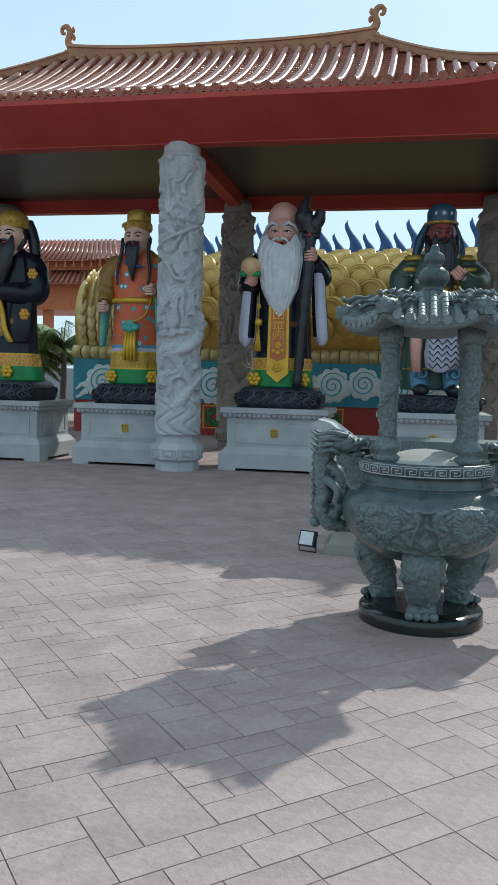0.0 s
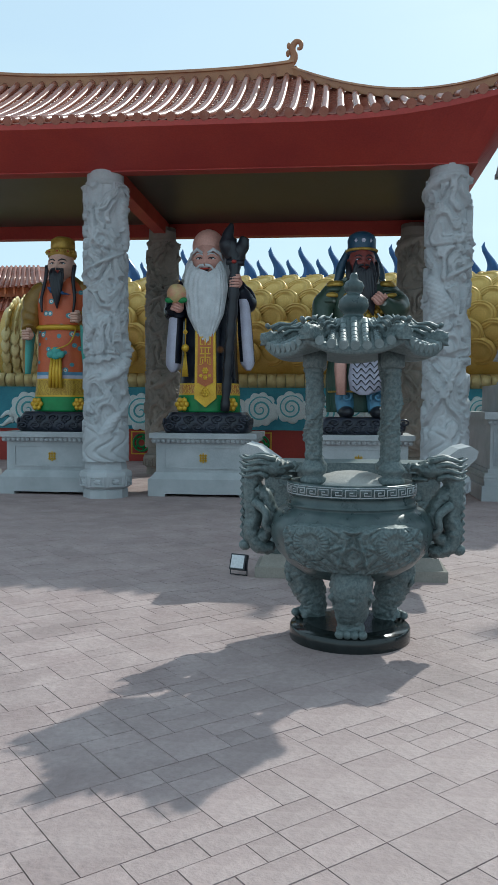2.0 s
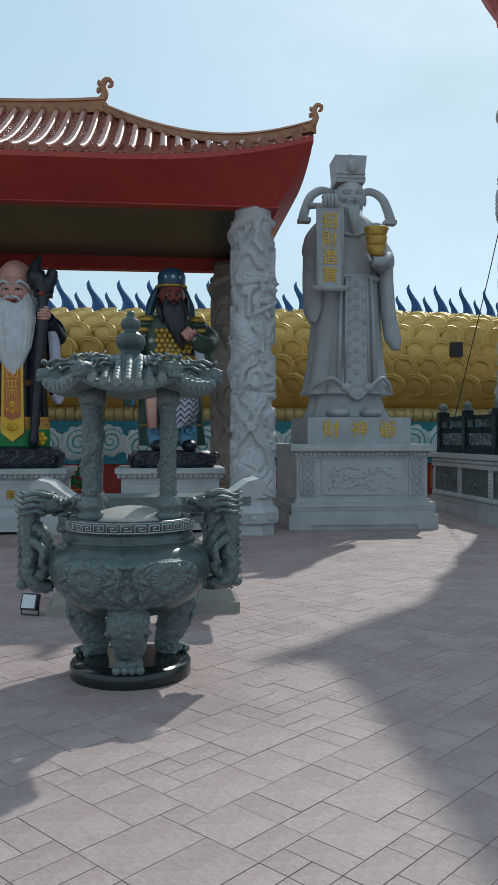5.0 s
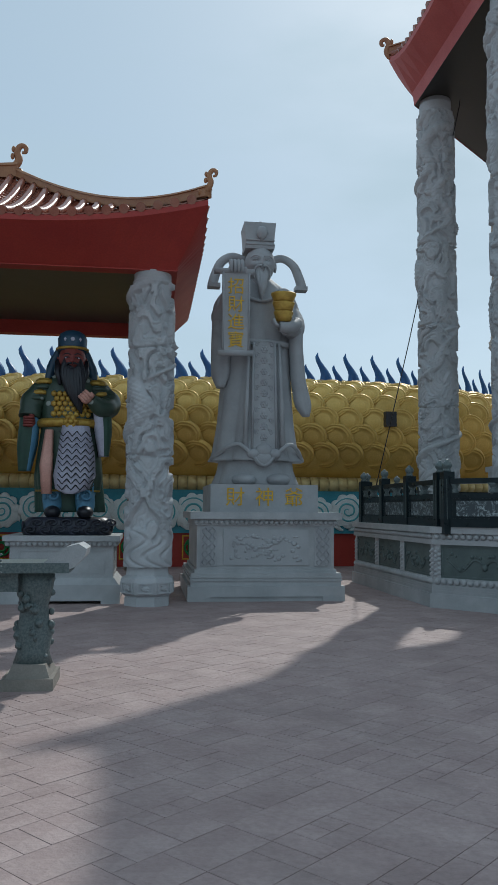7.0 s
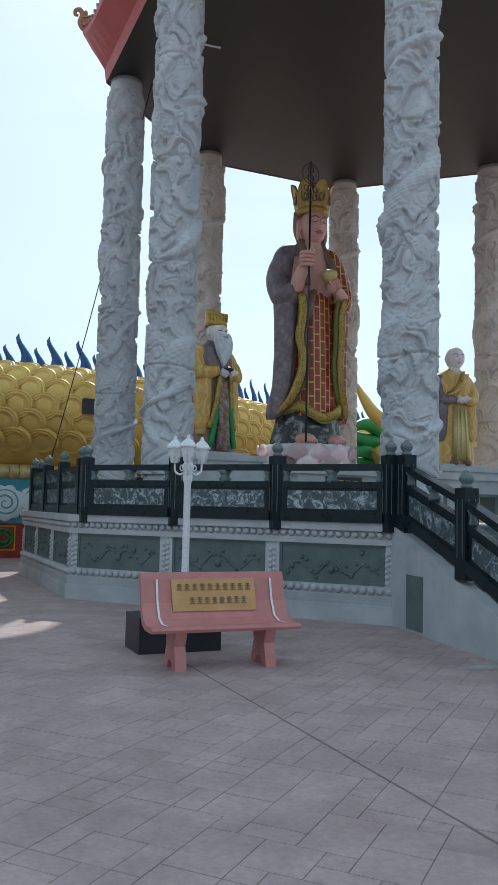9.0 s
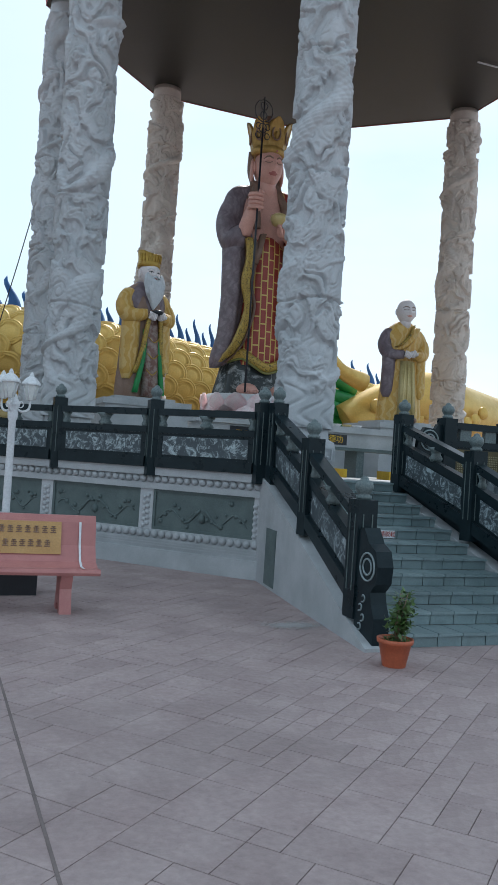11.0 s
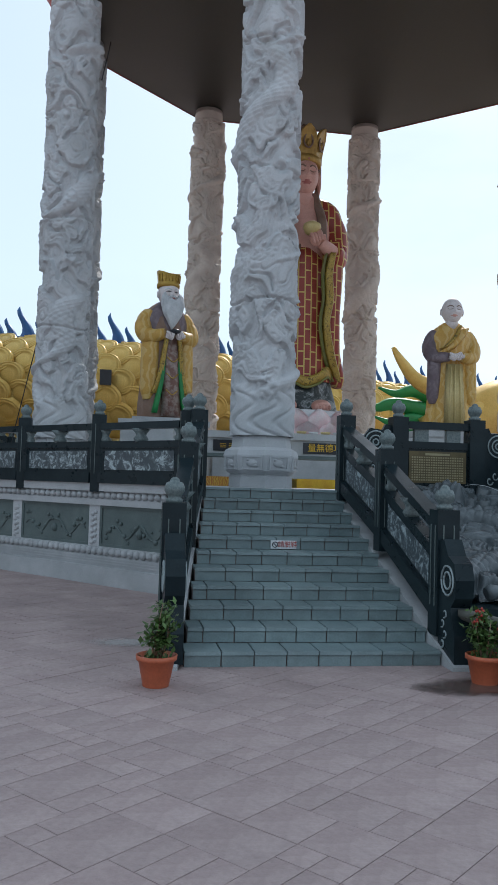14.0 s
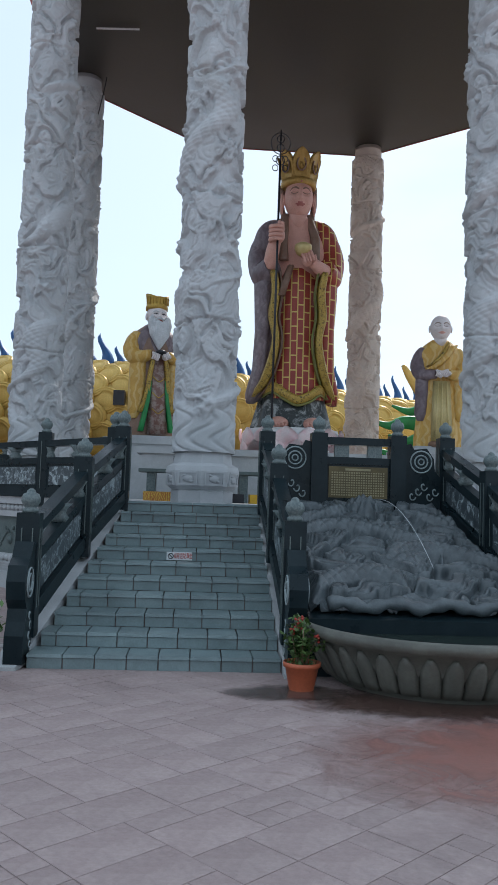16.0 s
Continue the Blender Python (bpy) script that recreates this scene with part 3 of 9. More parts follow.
for i, panels in ((0, 3), (1, 3), (2, 4), (3, 3), (4, 3), (5, 3), (6, 4), (7, 3)):
    p, q = RING[i], RING[(i + 1) % 8]
    L = (Vector(q) - Vector(p)).length
    for name, d, z0, z1 in (("base_course", 0.14, 0.0, 0.27), ("base_moulding", 0.1, 0.27, 0.42), ("cornice", 0.1, 1.17, 1.26), ("cornice", 0.14, 1.38, 1.5)):
        bm = bmesh.new()
        run_box(bm, p, q, -d * 0.42, L + d * 0.42, 0.0, d, z0, z1)
        if name == "base_moulding":
            for zz in (0.31, 0.35, 0.39):
                run_box(bm, p, q, 0, L, d, d + 0.012, zz, zz + 0.02)
        bevel(bm, 0.012)
        part(name, bm, M_GRANITE, platform)
    bm = bmesh.new()
    run_box(bm, p, q, -0.03, L + 0.03, 0.0, 0.07, 0.42, 0.56)
    run_box(bm, p, q, -0.03, L + 0.03, 0.0, 0.07, 1.26, 1.38)
    lotus_row(bm, p, q, 0.49, 0.075, 0.13, 0.06, L)
    lotus_row(bm, p, q, 1.32, 0.075, 0.13, 0.055, L)
    part("lotus_moulding", bm, M_GRANITE, platform)
    step = L / panels
    for k in range(panels + 1):
        bm = bmesh.new()
        s = k * step
        a, b = max(s - 0.12, 0.0), min(s + 0.12, L)
        run_box(bm, p, q, a, b, 0.0, 0.06, 0.56, 1.17)
        for zz in np.arange(0.61, 1.1, 0.085):
            for t in (-0.035, 0.035):
                ball(bm, P3(p, q, (a + b) / 2 + t, 0.06, zz + (0.03 if t > 0 else 0)), (0.04, 0.04, 0.035), n=6, rows=5)
        part("pilaster", bm, M_CARVED, platform)
    for k in range(panels):
        bm = bmesh.new()
        a, b = k * step + 0.12, (k + 1) * step - 0.12
        run_box(bm, p, q, a, b, 0.0, 0.03, 0.56, 1.17)
        for s0, s1, z0, z1 in ((a, b, 0.56, 0.6), (a, b, 1.13, 1.17), (a, a + 0.04, 0.6, 1.13), (b - 0.04, b, 0.6, 1.13)):
            run_box(bm, p, q, s0, s1, 0.03, 0.05, z0, z1)
        pan = part("carved_panel", bm, M_PANELSTONE, platform)
        bm = bmesh.new()
        rng = random.Random(i * 10 + k)
        for side in (-1, 1):
            pts = [P3(p, q, (a + b) / 2 + side * (0.03 + t * (b - a) * 0.42), 0.035, 0.82 + 0.1 * math.sin(t * 8 + k) - 0.05 * t) for t in np.linspace(0, 1, 12)]
            tube(bm, pts, np.linspace(0.022, 0.01, 12), 6)
            for t in np.linspace(0.12, 1, 9):
                c = P3(p, q, (a + b) / 2 + side * t * (b - a) * 0.42, 0.035, 0.84 + 0.1 * math.sin(t * 8 + k) + rng.uniform(-0.1, 0.12))
                ball(bm, c, rng.uniform(0.02, 0.042), n=7, rows=5)
        ball(bm, P3(p, q, (a + b) / 2, 0.035, 0.78), (0.06, 0.06, 0.07), n=8, rows=5)
        part("carving", bm, M_PANELSTONE, pan)


# ---------- balustrades ----------
def knob(bm, c, r):
    lathe(bm, [(r * 0.8, 0), (r * 0.85, r * 0.35), (r * 0.6, r * 0.5), (r * 0.75, r * 0.7), (r * 1.0, r * 1.15), (r * 1.0, r * 1.5), (r * 0.8, r * 1.95), (r * 0.5, r * 2.05), (r * 0.42, r * 2.3), (r * 0.15, r * 2.5)], 12, c)


def balustrade(points, heights, label, end_drum=False, top=0.86):
    """Posts at the points, with rails, vase spacers and an engraved panel in each bay; it climbs where the heights do."""
    b = thing("balustrade", label, "balustrade", group="stone balustrades")
    for (x, y), z in zip(points, heights):
        bm = bmesh.new()
        box(bm, x - 0.105, x + 0.105, y - 0.105, y + 0.105, z - 0.15, z + top + 0.14)
        bevel(bm, 0.012)
        post = part("post", bm, M_DARKSTONE, b)
        bm = bmesh.new()
        for dx, dy in ((0, -1), (0, 1), (-1, 0), (1, 0)):
            for off in (-0.05, 0.05):
                cx, cy = x + dx * 0.107 + (off if dx == 0 else 0), y + dy * 0.107 + (off if dy == 0 else 0)
                box(bm, cx - 0.005, cx + 0.005, cy - 0.005, cy + 0.005, z + 0.12, z + top)
        tagged(part("inlay", bm, M_PANELSTONE, post), kind="stuff")
        bm = bmesh.new()
        knob(bm, (x, y, z + top + 0.14), 0.092)
        part("knob", bm, M_GREENSTONE, post, "grey lotus-bud knob")
    for i in range(len(points) - 1):
        p, q = points[i], points[i + 1]
        L = (Vector(q) - Vector(p)).length
        z, rise = heights[i], heights[i + 1] - heights[i]
        for name, d, z0, z1, m in (("foot_rail", 0.09, -0.02, 0.14, M_DARKSTONE), ("mid_rail", 0.06, 0.5, 0.6, M_DARKSTONE), ("handrail", 0.075, 0.77, 0.87, M_DARKSTONE)):
            bm = bmesh.new()
            run_box(bm, p, q, 0.1, L - 0.1, -d, d, z + z0, z + z1, 0, rise, L)
            bevel(bm, 0.015)
            part(name, bm, m, b)
        bm = bmesh.new()
        run_box(bm, p, q, 0.1, L - 0.1, -0.04, 0.04, z + 0.14, z + 0.5, 0, rise, L)
        panel = part("panel", bm, M_DARKSTONE, b)
        bm = bmesh.new()
        for d0, d1 in ((-0.046, -0.038), (0.038, 0.046)):
            run_box(bm, p, q, 0.2, L - 0.2, d0, d1, z + 0.18, z + 0.46, 0, rise, L)
        part("engraving", bm, M_ENGRAVED, panel, "pale landscape engraving in dark stone")
        for s in (0.16, L / 2, L - 0.16):
            bm = bmesh.new()
            zz = z + rise * s / L
            c = P3(p, q, s, 0, zz + 0.58)
            w = 0.11 if s == L / 2 else 0.07
            lathe(bm, [(w * 0.7, 0), (w, 0.05), (w * 0.65, 0.1), (w * 0.8, 0.14), (w * 1.3, 0.2)], 10, c, sx=1.0, sy=0.6)
            part("vase_spacer", bm, M_GREENSTONE, b)
    return b


top_label = "dark green-black stone platform balustrade with lotus knobs and engraved panels"
left = [(12.35, 9.72), (11.13, 11.1), (9.9, 12.5), (8.68, 13.88)]
mirror = lambda pts: [(2 * AX - x, y) for x, y in pts]
balustrade(left, [1.52] * 4, top_label)
balustrade(mirror(left), [1.52] * 4, top_label)
side = [(8.68, 14.25), (8.65, 15.95), (8.62, 17.65), (8.58, 19.3)]
balustrade(side, [1.52] * 4, top_label)
balustrade(mirror(side), [1.52] * 4, top_label)
back = [(8.75, 19.6), (9.95, 20.9), (11.1, 22.15), (12.3, 23.4)]
balustrade(back, [1.52] * 4, top_label)
balustrade(mirror(back), [1.52] * 4, top_label)
balustrade([(12.6, 23.45), (14.2, 23.45), (15.9, 23.45), (17.6, 23.45), (19.2, 23.45)], [1.52] * 5, top_label)
rail_l = [(12.48, 9.5), (12.2, 7.77), (11.95, 6.08)]
rail_r = [(14.47, 9.4), (14.46, 7.65), (14.46, 5.98)]
stair_label = "sloping dark stone stair balustrade with lotus knobs and scrolled end"
FX = 15.73
RAILS = (rail_l, rail_r, [(2 * FX - x, y) for x, y in rail_r], [(2 * FX - x, y) for x, y in rail_l])
for pts in RAILS:
    b = balustrade(pts, [1.52, 1.0, 0.38], stair_label)
    x, y = pts[-1]
    bm = bmesh.new()
    outline = [(0, -0.15), (0, 0.9), (0.1, 0.92), (0.16, 0.84), (0.2, 0.78), (0.33, 0.72), (0.38, 0.58), (0.36, 0.42), (0.27, 0.33), (0.3, 0.22), (0.36, 0.1), (0.36, -0.15)]
    for s0, s1 in ((-0.085, 0.085),):
        rings = [[(x + s, y - 0.1 - a, 0.2 + h) for a, h in outline] for s in (s0, s1)]
        loft(bm, rings, smooth=False)
    bevel(bm, 0.015)
    drum = part("scroll_end", bm, M_DARKSTONE, b)
    bm = bmesh.new()
    for s in (-1, 1):
        for rr in (0.13, 0.075):
            ring = [(x + s * 0.09, y - 0.3 + rr * math.cos(a), 0.76 + rr * math.sin(a)) for a in np.linspace(0, 2 * math.pi, 21)]
            tube(bm, ring, 0.01, 6)
        for k in range(4):
            ring = [(x + s * 0.09, y - 0.2 - 0.05 * (k % 2) + 0.06 * a * math.cos(5 * a), 0.2 + 0.09 * k + 0.05 * a * math.sin(5 * a)) for a in np.linspace(0.1, 1, 14)]
            tube(bm, ring, 0.008, 6)
    part("medallion", bm, M_PALECARVE, drum)

# ---------- stairs, tiled step by step ----------
def stairs(xl0, xr0, y0, xl1, xr1, y1, label):
    """Eleven risers from the ground to the platform, narrowing upwards; each step is faced with single slabs."""
    st = thing("staircase", label, "staircase", kind="structure")
    n = 11
    tread = (y1 - y0) / (n - 1)
    for k in range(n):
        t = k / (n - 1)
        ya = y0 + tread * k
        xl, xr = xl0 + (xl1 - xl0) * t, xr0 + (xr1 - xr0) * t
        z0, z1 = PH * k / n, PH * (k + 1) / n
        bm = bmesh.new()
        box(bm, xl, xr, ya + 0.02, (ya + tread + 0.03) if k < n - 1 else y1 + 0.4, 0, z1 - 0.03)
        part("step", bm, M_JOINT, st)
        rng = random.Random(k)
        edges = [xl] + [xl + (j + (0.5 if k % 2 else 0.12)) * 0.285 for j in range(20) if 0.08 < (j + (0.5 if k % 2 else 0.12)) * 0.285 < xr - xl - 0.08] + [xr]
        for a, b in zip(edges, edges[1:]):
            bm = bmesh.new()
            box(bm, a + 0.006, b - 0.006, ya, ya + 0.02, z0 + 0.004, z1 - 0.036)
            part("riser_slab", bm, M_STEP, st)
            bm = bmesh.new()
            frustum(bm, a + 0.003, b - 0.003, ya - 0.02, ya + tread + 0.0 if k < n - 1 else ya + 0.3, z1 - 0.03, z1, 0.004)
            part("tread_slab", bm, M_STEP, st)
    return st


stair_name = "wide greenish stone stairs with eleven slab-faced steps"
stairs(12.05, 14.34, 5.72, 12.58, 14.38, 9.42, stair_name)
stairs(2 * FX - 14.34, 2 * FX - 12.05, 5.72, 2 * FX - 14.38, 2 * FX - 12.58, 9.42, stair_name)
for name, pts, s in (("stair_wall", RAILS[0], -1), ("stair_wall", RAILS[1], 1), ("stair_wall", RAILS[2], -1), ("stair_wall", RAILS[3], 1)):
    bm = bmesh.new()
    (xa, ya), (xb, yb) = pts[0], pts[-1]
    yb, xb = yb - 0.5, xb + (xb - xa) * 0.14
    quadbox(bm, [(xb - 0.11, yb, 0), (xb + 0.11, yb, 0), (xa + 0.11, 9.75, 0), (xa - 0.11, 9.75, 0), (xb - 0.11, yb, 0.04), (xb + 0.11, yb, 0.04), (xa + 0.11, 9.75, 1.5), (xa - 0.11, 9.75, 1.5)])
    bevel(bm, 0.01)
    tagged(part(name, bm, M_GRANITE), "pale stone side wall of the stairs", "wall", kind="structure")

# ---------- octagonal roof over the platform ----------
SZ = 12.24
octa = thing("octagonal_pavilion_roof", "large octagonal temple roof with red eaves over the platform", "pavilion", kind="structure")
def ring8(rx, ry, z):
    """Corners over the eight columns, pushed out from the middle."""
    out = []
    for x, y in ((-2.3, -5.1), (2.3, -5.1), (5.6, -2.15), (5.6, 2.15), (2.3, 5.15), (-2.3, 5.15), (-5.6, 2.15), (-5.6, -2.15)):
        d = Vector((x, y)).normalized()
        out.append(Vector((AX + x + d.x * rx, CY + y + d.y * ry, z)))
    return out


bm = bmesh.new()
lo = [bm.verts.new(p) for p in ring8(0.5, 0.5, SZ)]
hi = [bm.verts.new(p) for p in ring8(0.5, 0.5, SZ + 0.25)]
bm.faces.new(lo[::-1])
bm.faces.new(hi)
for i in range(8):
    bm.faces.new((lo[i], lo[(i + 1) % 8], hi[(i + 1) % 8], hi[i]))
tagged(part("ceiling", bm, M_BLACKSOFFIT), "dark boarded ceiling of the octagonal pavilion", "ceiling", kind="structure")
inner, outer = ring8(0.52, 0.52, SZ - 0.02), ring8(1.15, 1.15, SZ + 1.0)
top = ring8(-4.6, -4.6, SZ + 5.5)
for i in range(8):
    j = (i + 1) % 8
    bm = bmesh.new()
    n = 12
    rows = []
    for s, dz in ((0.0, 0.0), (0.08, 0.35), (1.0, 0.0)):
        row = []
        for k in range(n + 1):
            t = k / n
            a = inner[i].lerp(inner[j], t)
            b = outer[i].lerp(outer[j], t)
            b.z += 0.5 * abs(2 * t - 1) ** 3 - 0.25
            v = a.lerp(b, s)
            if s == 0.08:
                v.z = a.z + 0.35
            row.append(v)
        rows.append(row)
    lip = [v + Vector((0, 0, 0.14)) for v in rows[-1]]
    rows = [[bm.verts.new(v) for v in r] for r in rows + [lip]]
    for a, b in zip(rows, rows[1:]):
        for k in range(n):
            bm.faces.new((a[k], a[k + 1], b[k + 1], b[k]))
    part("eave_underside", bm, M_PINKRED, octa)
    bm = bmesh.new()
    rows = []
    for s in np.linspace(0, 1, 8):
        row = []
        for k in range(n + 1):
            t = k / n
            b = outer[i].lerp(outer[j], t)
            b.z += 0.5 * abs(2 * t - 1) ** 3 - 0.25 + 0.145
            v = b.lerp(top[i].lerp(top[j], t), s)
            v.z -= 1.0 * math.sin(math.pi * s)
            row.append(v)
        rows.append(row)
    grid = [[bm.verts.new(v) for v in r] for r in rows]
    for a, b in zip(grid, grid[1:]):
        for k in range(n):
            bm.faces.new((a[k], a[k + 1], b[k + 1], b[k]))
    for k in range(17):
        t = (k + 0.5) / 17
        pts = []
        for s in np.linspace(0, 1, 7):
            b = outer[i].lerp(outer[j], t)
            b.z += 0.5 * abs(2 * t - 1) ** 3 - 0.25 + 0.145
            v = b.lerp(top[i].lerp(top[j], t), s)
            v.z -= 1.0 * math.sin(math.pi * s) - 0.04
            pts.append(v)
        tube(bm, pts, 0.09, 8)
    part("tile_slope", bm, M_TILE, octa)
    bm = bmesh.new()
    c = outer[i].copy()
    c.z += 0.32
    d = outer[i] - Vector((AX, CY, 0))
    curl_end(bm, c, (d.x, d.y), 0.55)
    pts = []
    for s in np.linspace(0, 1, 9):
        v = (outer[i] + Vector((0, 0, 0.4))).lerp(top[i], s)
        v.z -= 1.0 * math.sin(math.pi * s)
        pts.append(v)
    band(bm, pts, 0.1, 0.25)
    part("hip_ridge", bm, M_RIDGE, octa)
bm = bmesh.new()
lathe(bm, [(1.6, SZ + 5.0), (1.2, SZ + 5.9), (0.5, SZ + 6.3), (0.55, SZ + 6.8), (0.1, SZ + 7.6)], 8)
bm.transform(Matrix.Translation((AX, CY, 0)))
part("roof_cap", bm, M_RIDGE, octa)

# ---------- golden dragon on its painted wall ----------
SPINE = curve_pts([(-10.0, 26.2, 3.7), (-7.5, 26.4, 4.0), (-3, 26.45, 4.05), (2, 26.45, 4.1), (7, 26.5, 4.15), (11, 26.7, 4.15), (14, 27.5, 4.1), (17, 29.2, 4.05), (20, 31.0, 4.0), (24, 32.6, 3.9), (29, 33.6, 3.7)], 8)
DR = 1.88
cum = [0.0]
for a, b in zip(SPINE, SPINE[1:]):
    cum.append(cum[-1] + (b - a).length)


def spine(s):
    for i in range(len(cum) - 1):
        if cum[i + 1] >= s or i == len(cum) - 2:
            t = (s - cum[i]) / (cum[i + 1] - cum[i])
            d = (SPINE[i + 1] - SPINE[i]).normalized()
            return SPINE[i].lerp(SPINE[i + 1], t), d, Vector((d.y, -d.x, 0)).normalized()


def girth(s):
    return DR * min(1.0, 0.8 + 0.2 * s / 3.0)


dragon = thing("dragon_sculpture", "huge gold-scaled dragon body with blue flame fins along its back", "sculpture")
bm = bmesh.new()
rings = []
S = cum[-1]
for k in range(90):
    s = S * k / 89
    c, d, w = spine(s)
    r = girth(s)
    rings.append([c + w * (r * math.cos(a)) + Vector((0, 0, r * math.sin(a))) for a in np.linspace(0, 2 * math.pi, 28, endpoint=False)])
loft(bm, rings)
part("body", bm, M_GOLD, dragon)

# one scale: a shield-shaped plate with a raised rim, hung like a roof slate
def scale_mesh():
    bm = bmesh.new()
    rows = []
    n = 22
    for r, h in ((0.0, 0.11), (0.4, 0.1), (0.66, 0.05), (0.71, 0.09), (0.82, 0.08), (0.86, 0.045), (0.9, 0.08), (0.99, 0.06), (1.01, -0.1)):
        rows.append([bm.verts.new((0.52 * r * math.cos(2 * math.pi * k / n), 0.46 * r * math.sin(2 * math.pi * k / n), h + 0.0)) for k in range(n)] if r else [bm.verts.new((0, 0, h))])
    for k in range(n):
        bm.faces.new((rows[0][0], rows[1][k], rows[1][(k + 1) % n]))
    for a, b in zip(rows[1:], rows[2:]):
        for k in range(n):
            bm.faces.new((a[k], b[k], b[(k + 1) % n], a[(k + 1) % n])).smooth = True
    return finish("scale", bm, M_GOLD)


plate = scale_mesh()
plate_bm = bmesh.new()
count = 0
ROWS = 7
for k in range(int(S / 0.8)):
    for j in range(ROWS):
        s = (k + 0.5 * (j % 2)) * 0.8 + 0.3
        if s > S - 0.1 or s < 1.9:
            continue
        a = radians(84 - j * 17)
        c, d, w = spine(s)
        r = girth(s)
        nrm = w * math.cos(a) + Vector((0, 0, math.sin(a)))
        up = (Vector((0, 0, 1)) * math.cos(a) - w * math.sin(a)).normalized()
        lean = Matrix((d, up, nrm)).transposed().to_4x4()
        m = Matrix.Translation(c + nrm * (r - 0.005)) @ lean @ Matrix.Rotation(radians(25), 4, Vector((0.57, -0.82, 0)))
        if count < 300 and -8 < c.x < 17:
            ob = new("scale", plate)
            ob.parent = dragon
            ob.matrix_basis = m
            count += 1
        else:
            tmp = plate.copy()
            tmp.transform(m)
            plate_bm.from_mesh(tmp)
            bpy.data.meshes.remove(tmp)
tagged(part("scale_cover", plate_bm, M_GOLD, dragon), kind="stuff")


# the cut end: a pale cuff with pointed scales
bm = bmesh.new()
rings = []
for k in range(14):
    t = k / 13
    c, d, w = spine(0.02 + 2.0 * t)
    r = girth(2.0 * t) * float(np.interp(t, [0, 0.1, 0.3, 0.9, 1], [0.72, 0.95, 1.06, 1.07, 1.0]))
    rings.append([c + w * (r * math.cos(a)) + Vector((0, 0, r * math.sin(a))) for a in np.linspace(0, 2 * math.pi, 40, endpoint=False)])
loft(bm, rings)
cuff = part("end_cuff", bm, M_PALEGOLD, dragon, "pale gold cut end")
for k in range(6):
    for j in range(11):
        a = radians(80 - 13 * j - 6.5 * (k % 2))
        c, d, w = spine(0.3 + 0.3 * k)
        r = girth(0.3 + 0.3 * k) * 1.05
        nrm = w * math.cos(a) + Vector((0, 0, math.sin(a)))
        down = (w * math.sin(a) - Vector((0, 0, math.cos(a)))).normalized()
        p = c + nrm * r
        bm = bmesh.new()
        tube(bm, [p - down * 0.2, p + nrm * 0.02, p + down * 0.18 + nrm * 0.05, p + down * 0.36 + nrm * 0.06], [0.08, 0.17, 0.13, 0.01], 8, flat=0.3)
        part("pointed_scale", bm, M_PALEGOLD, cuff)


def fin_mesh(h, w):
    bm = bmesh.new()
    rows = []
    for t in np.linspace(0, 1, 9):
        wide = w * (1 - t) ** 0.75 * (1 - 0.25 * math.sin(math.pi * t)) + 0.008
        bend = 0.28 * h * math.sin(2.4 * t * t) - 0.12 * h * math.sin(math.pi * t) * 1.2
        th = 0.12 * (1 - 0.8 * t)
        rows.append([(bend - wide / 2, 0, h * t), (bend - wide / 6, -th, h * t), (bend + wide / 6, -th, h * t), (bend + wide / 2, 0, h * t), (bend + wide / 6, th, h * t), (bend - wide / 6, th, h * t)])
    loft(bm, rows)
    return finish("fin", bm, M_BLUE)


fins = [fin_mesh(1.2, 0.62), fin_mesh(0.78, 0.5)]
k = 0
s = 3.2
while s < S - 0.3:
    c, d, w = spine(s)
    ob = new("fin", fins[k % 2])
    ob.parent = dragon
    ob.matrix_basis = Matrix.Translation(c + Vector((0, 0, girth(s) + 0.02))) @ Matrix((-d, -w, Vector((0, 0, 1)))).transposed().to_4x4()
    k += 1
    s += 0.5
bm = bmesh.new()
rings = []
for k in range(70):
    c, d, w = spine(2.6 + (S - 2.8) * k / 69)
    z = girth(3) - 0.08
    rings.append([c + w * 0.22 + Vector((0, 0, z)), c + w * 0.16 + Vector((0, 0, z + 0.26)), c - w * 0.16 + Vector((0, 0, z + 0.26)), c - w * 0.22 + Vector((0, 0, z))])
loft(bm, rings, smooth=False)
part("back_ridge", bm, M_BLUE, dragon)

# the wall beneath: gold coping, teal band with white cloud scrolls, red foot with green medallions
wall = thing("dragon_wall", "painted wall with teal cloud band and red foot beneath a gold coping", "wall", kind="structure")
def along(s, off, z):
    c, d, w = spine(s)
    return Vector((c.x, c.y, 0)) + w * off + Vector((0, 0, z))


for name, d0, z0, z1, m in (("red_foot", 1.5, 0.0, 1.05, M_RED), ("teal_band", 1.6, 1.05, 2.55, M_TEAL)):
    bm = bmesh.new()
    loft(bm, [[along(S * k / 79, d0, z0), along(S * k / 79, d0, z1), along(S * k / 79, -1.6, z1), along(S * k / 79, -1.6, z0)] for k in range(80)], smooth=False)
    part(name, bm, m, wall)
n = int(S / 0.3)
for k in range(n):
    s0, s1 = S * k / n + 0.008, S * (k + 1) / n - 0.008
    bm = bmesh.new()
    rings = []
    for s in (s0, s1):
        rings.append([along(s, 1.45 + 0.36 * math.cos(a), 2.62 + 0.24 * math.sin(a)) for a in np.linspace(-1.9, 1.9, 10)] )
    loft(bm, rings)
    part("coping_block", bm, M_PALEGOLD, wall)


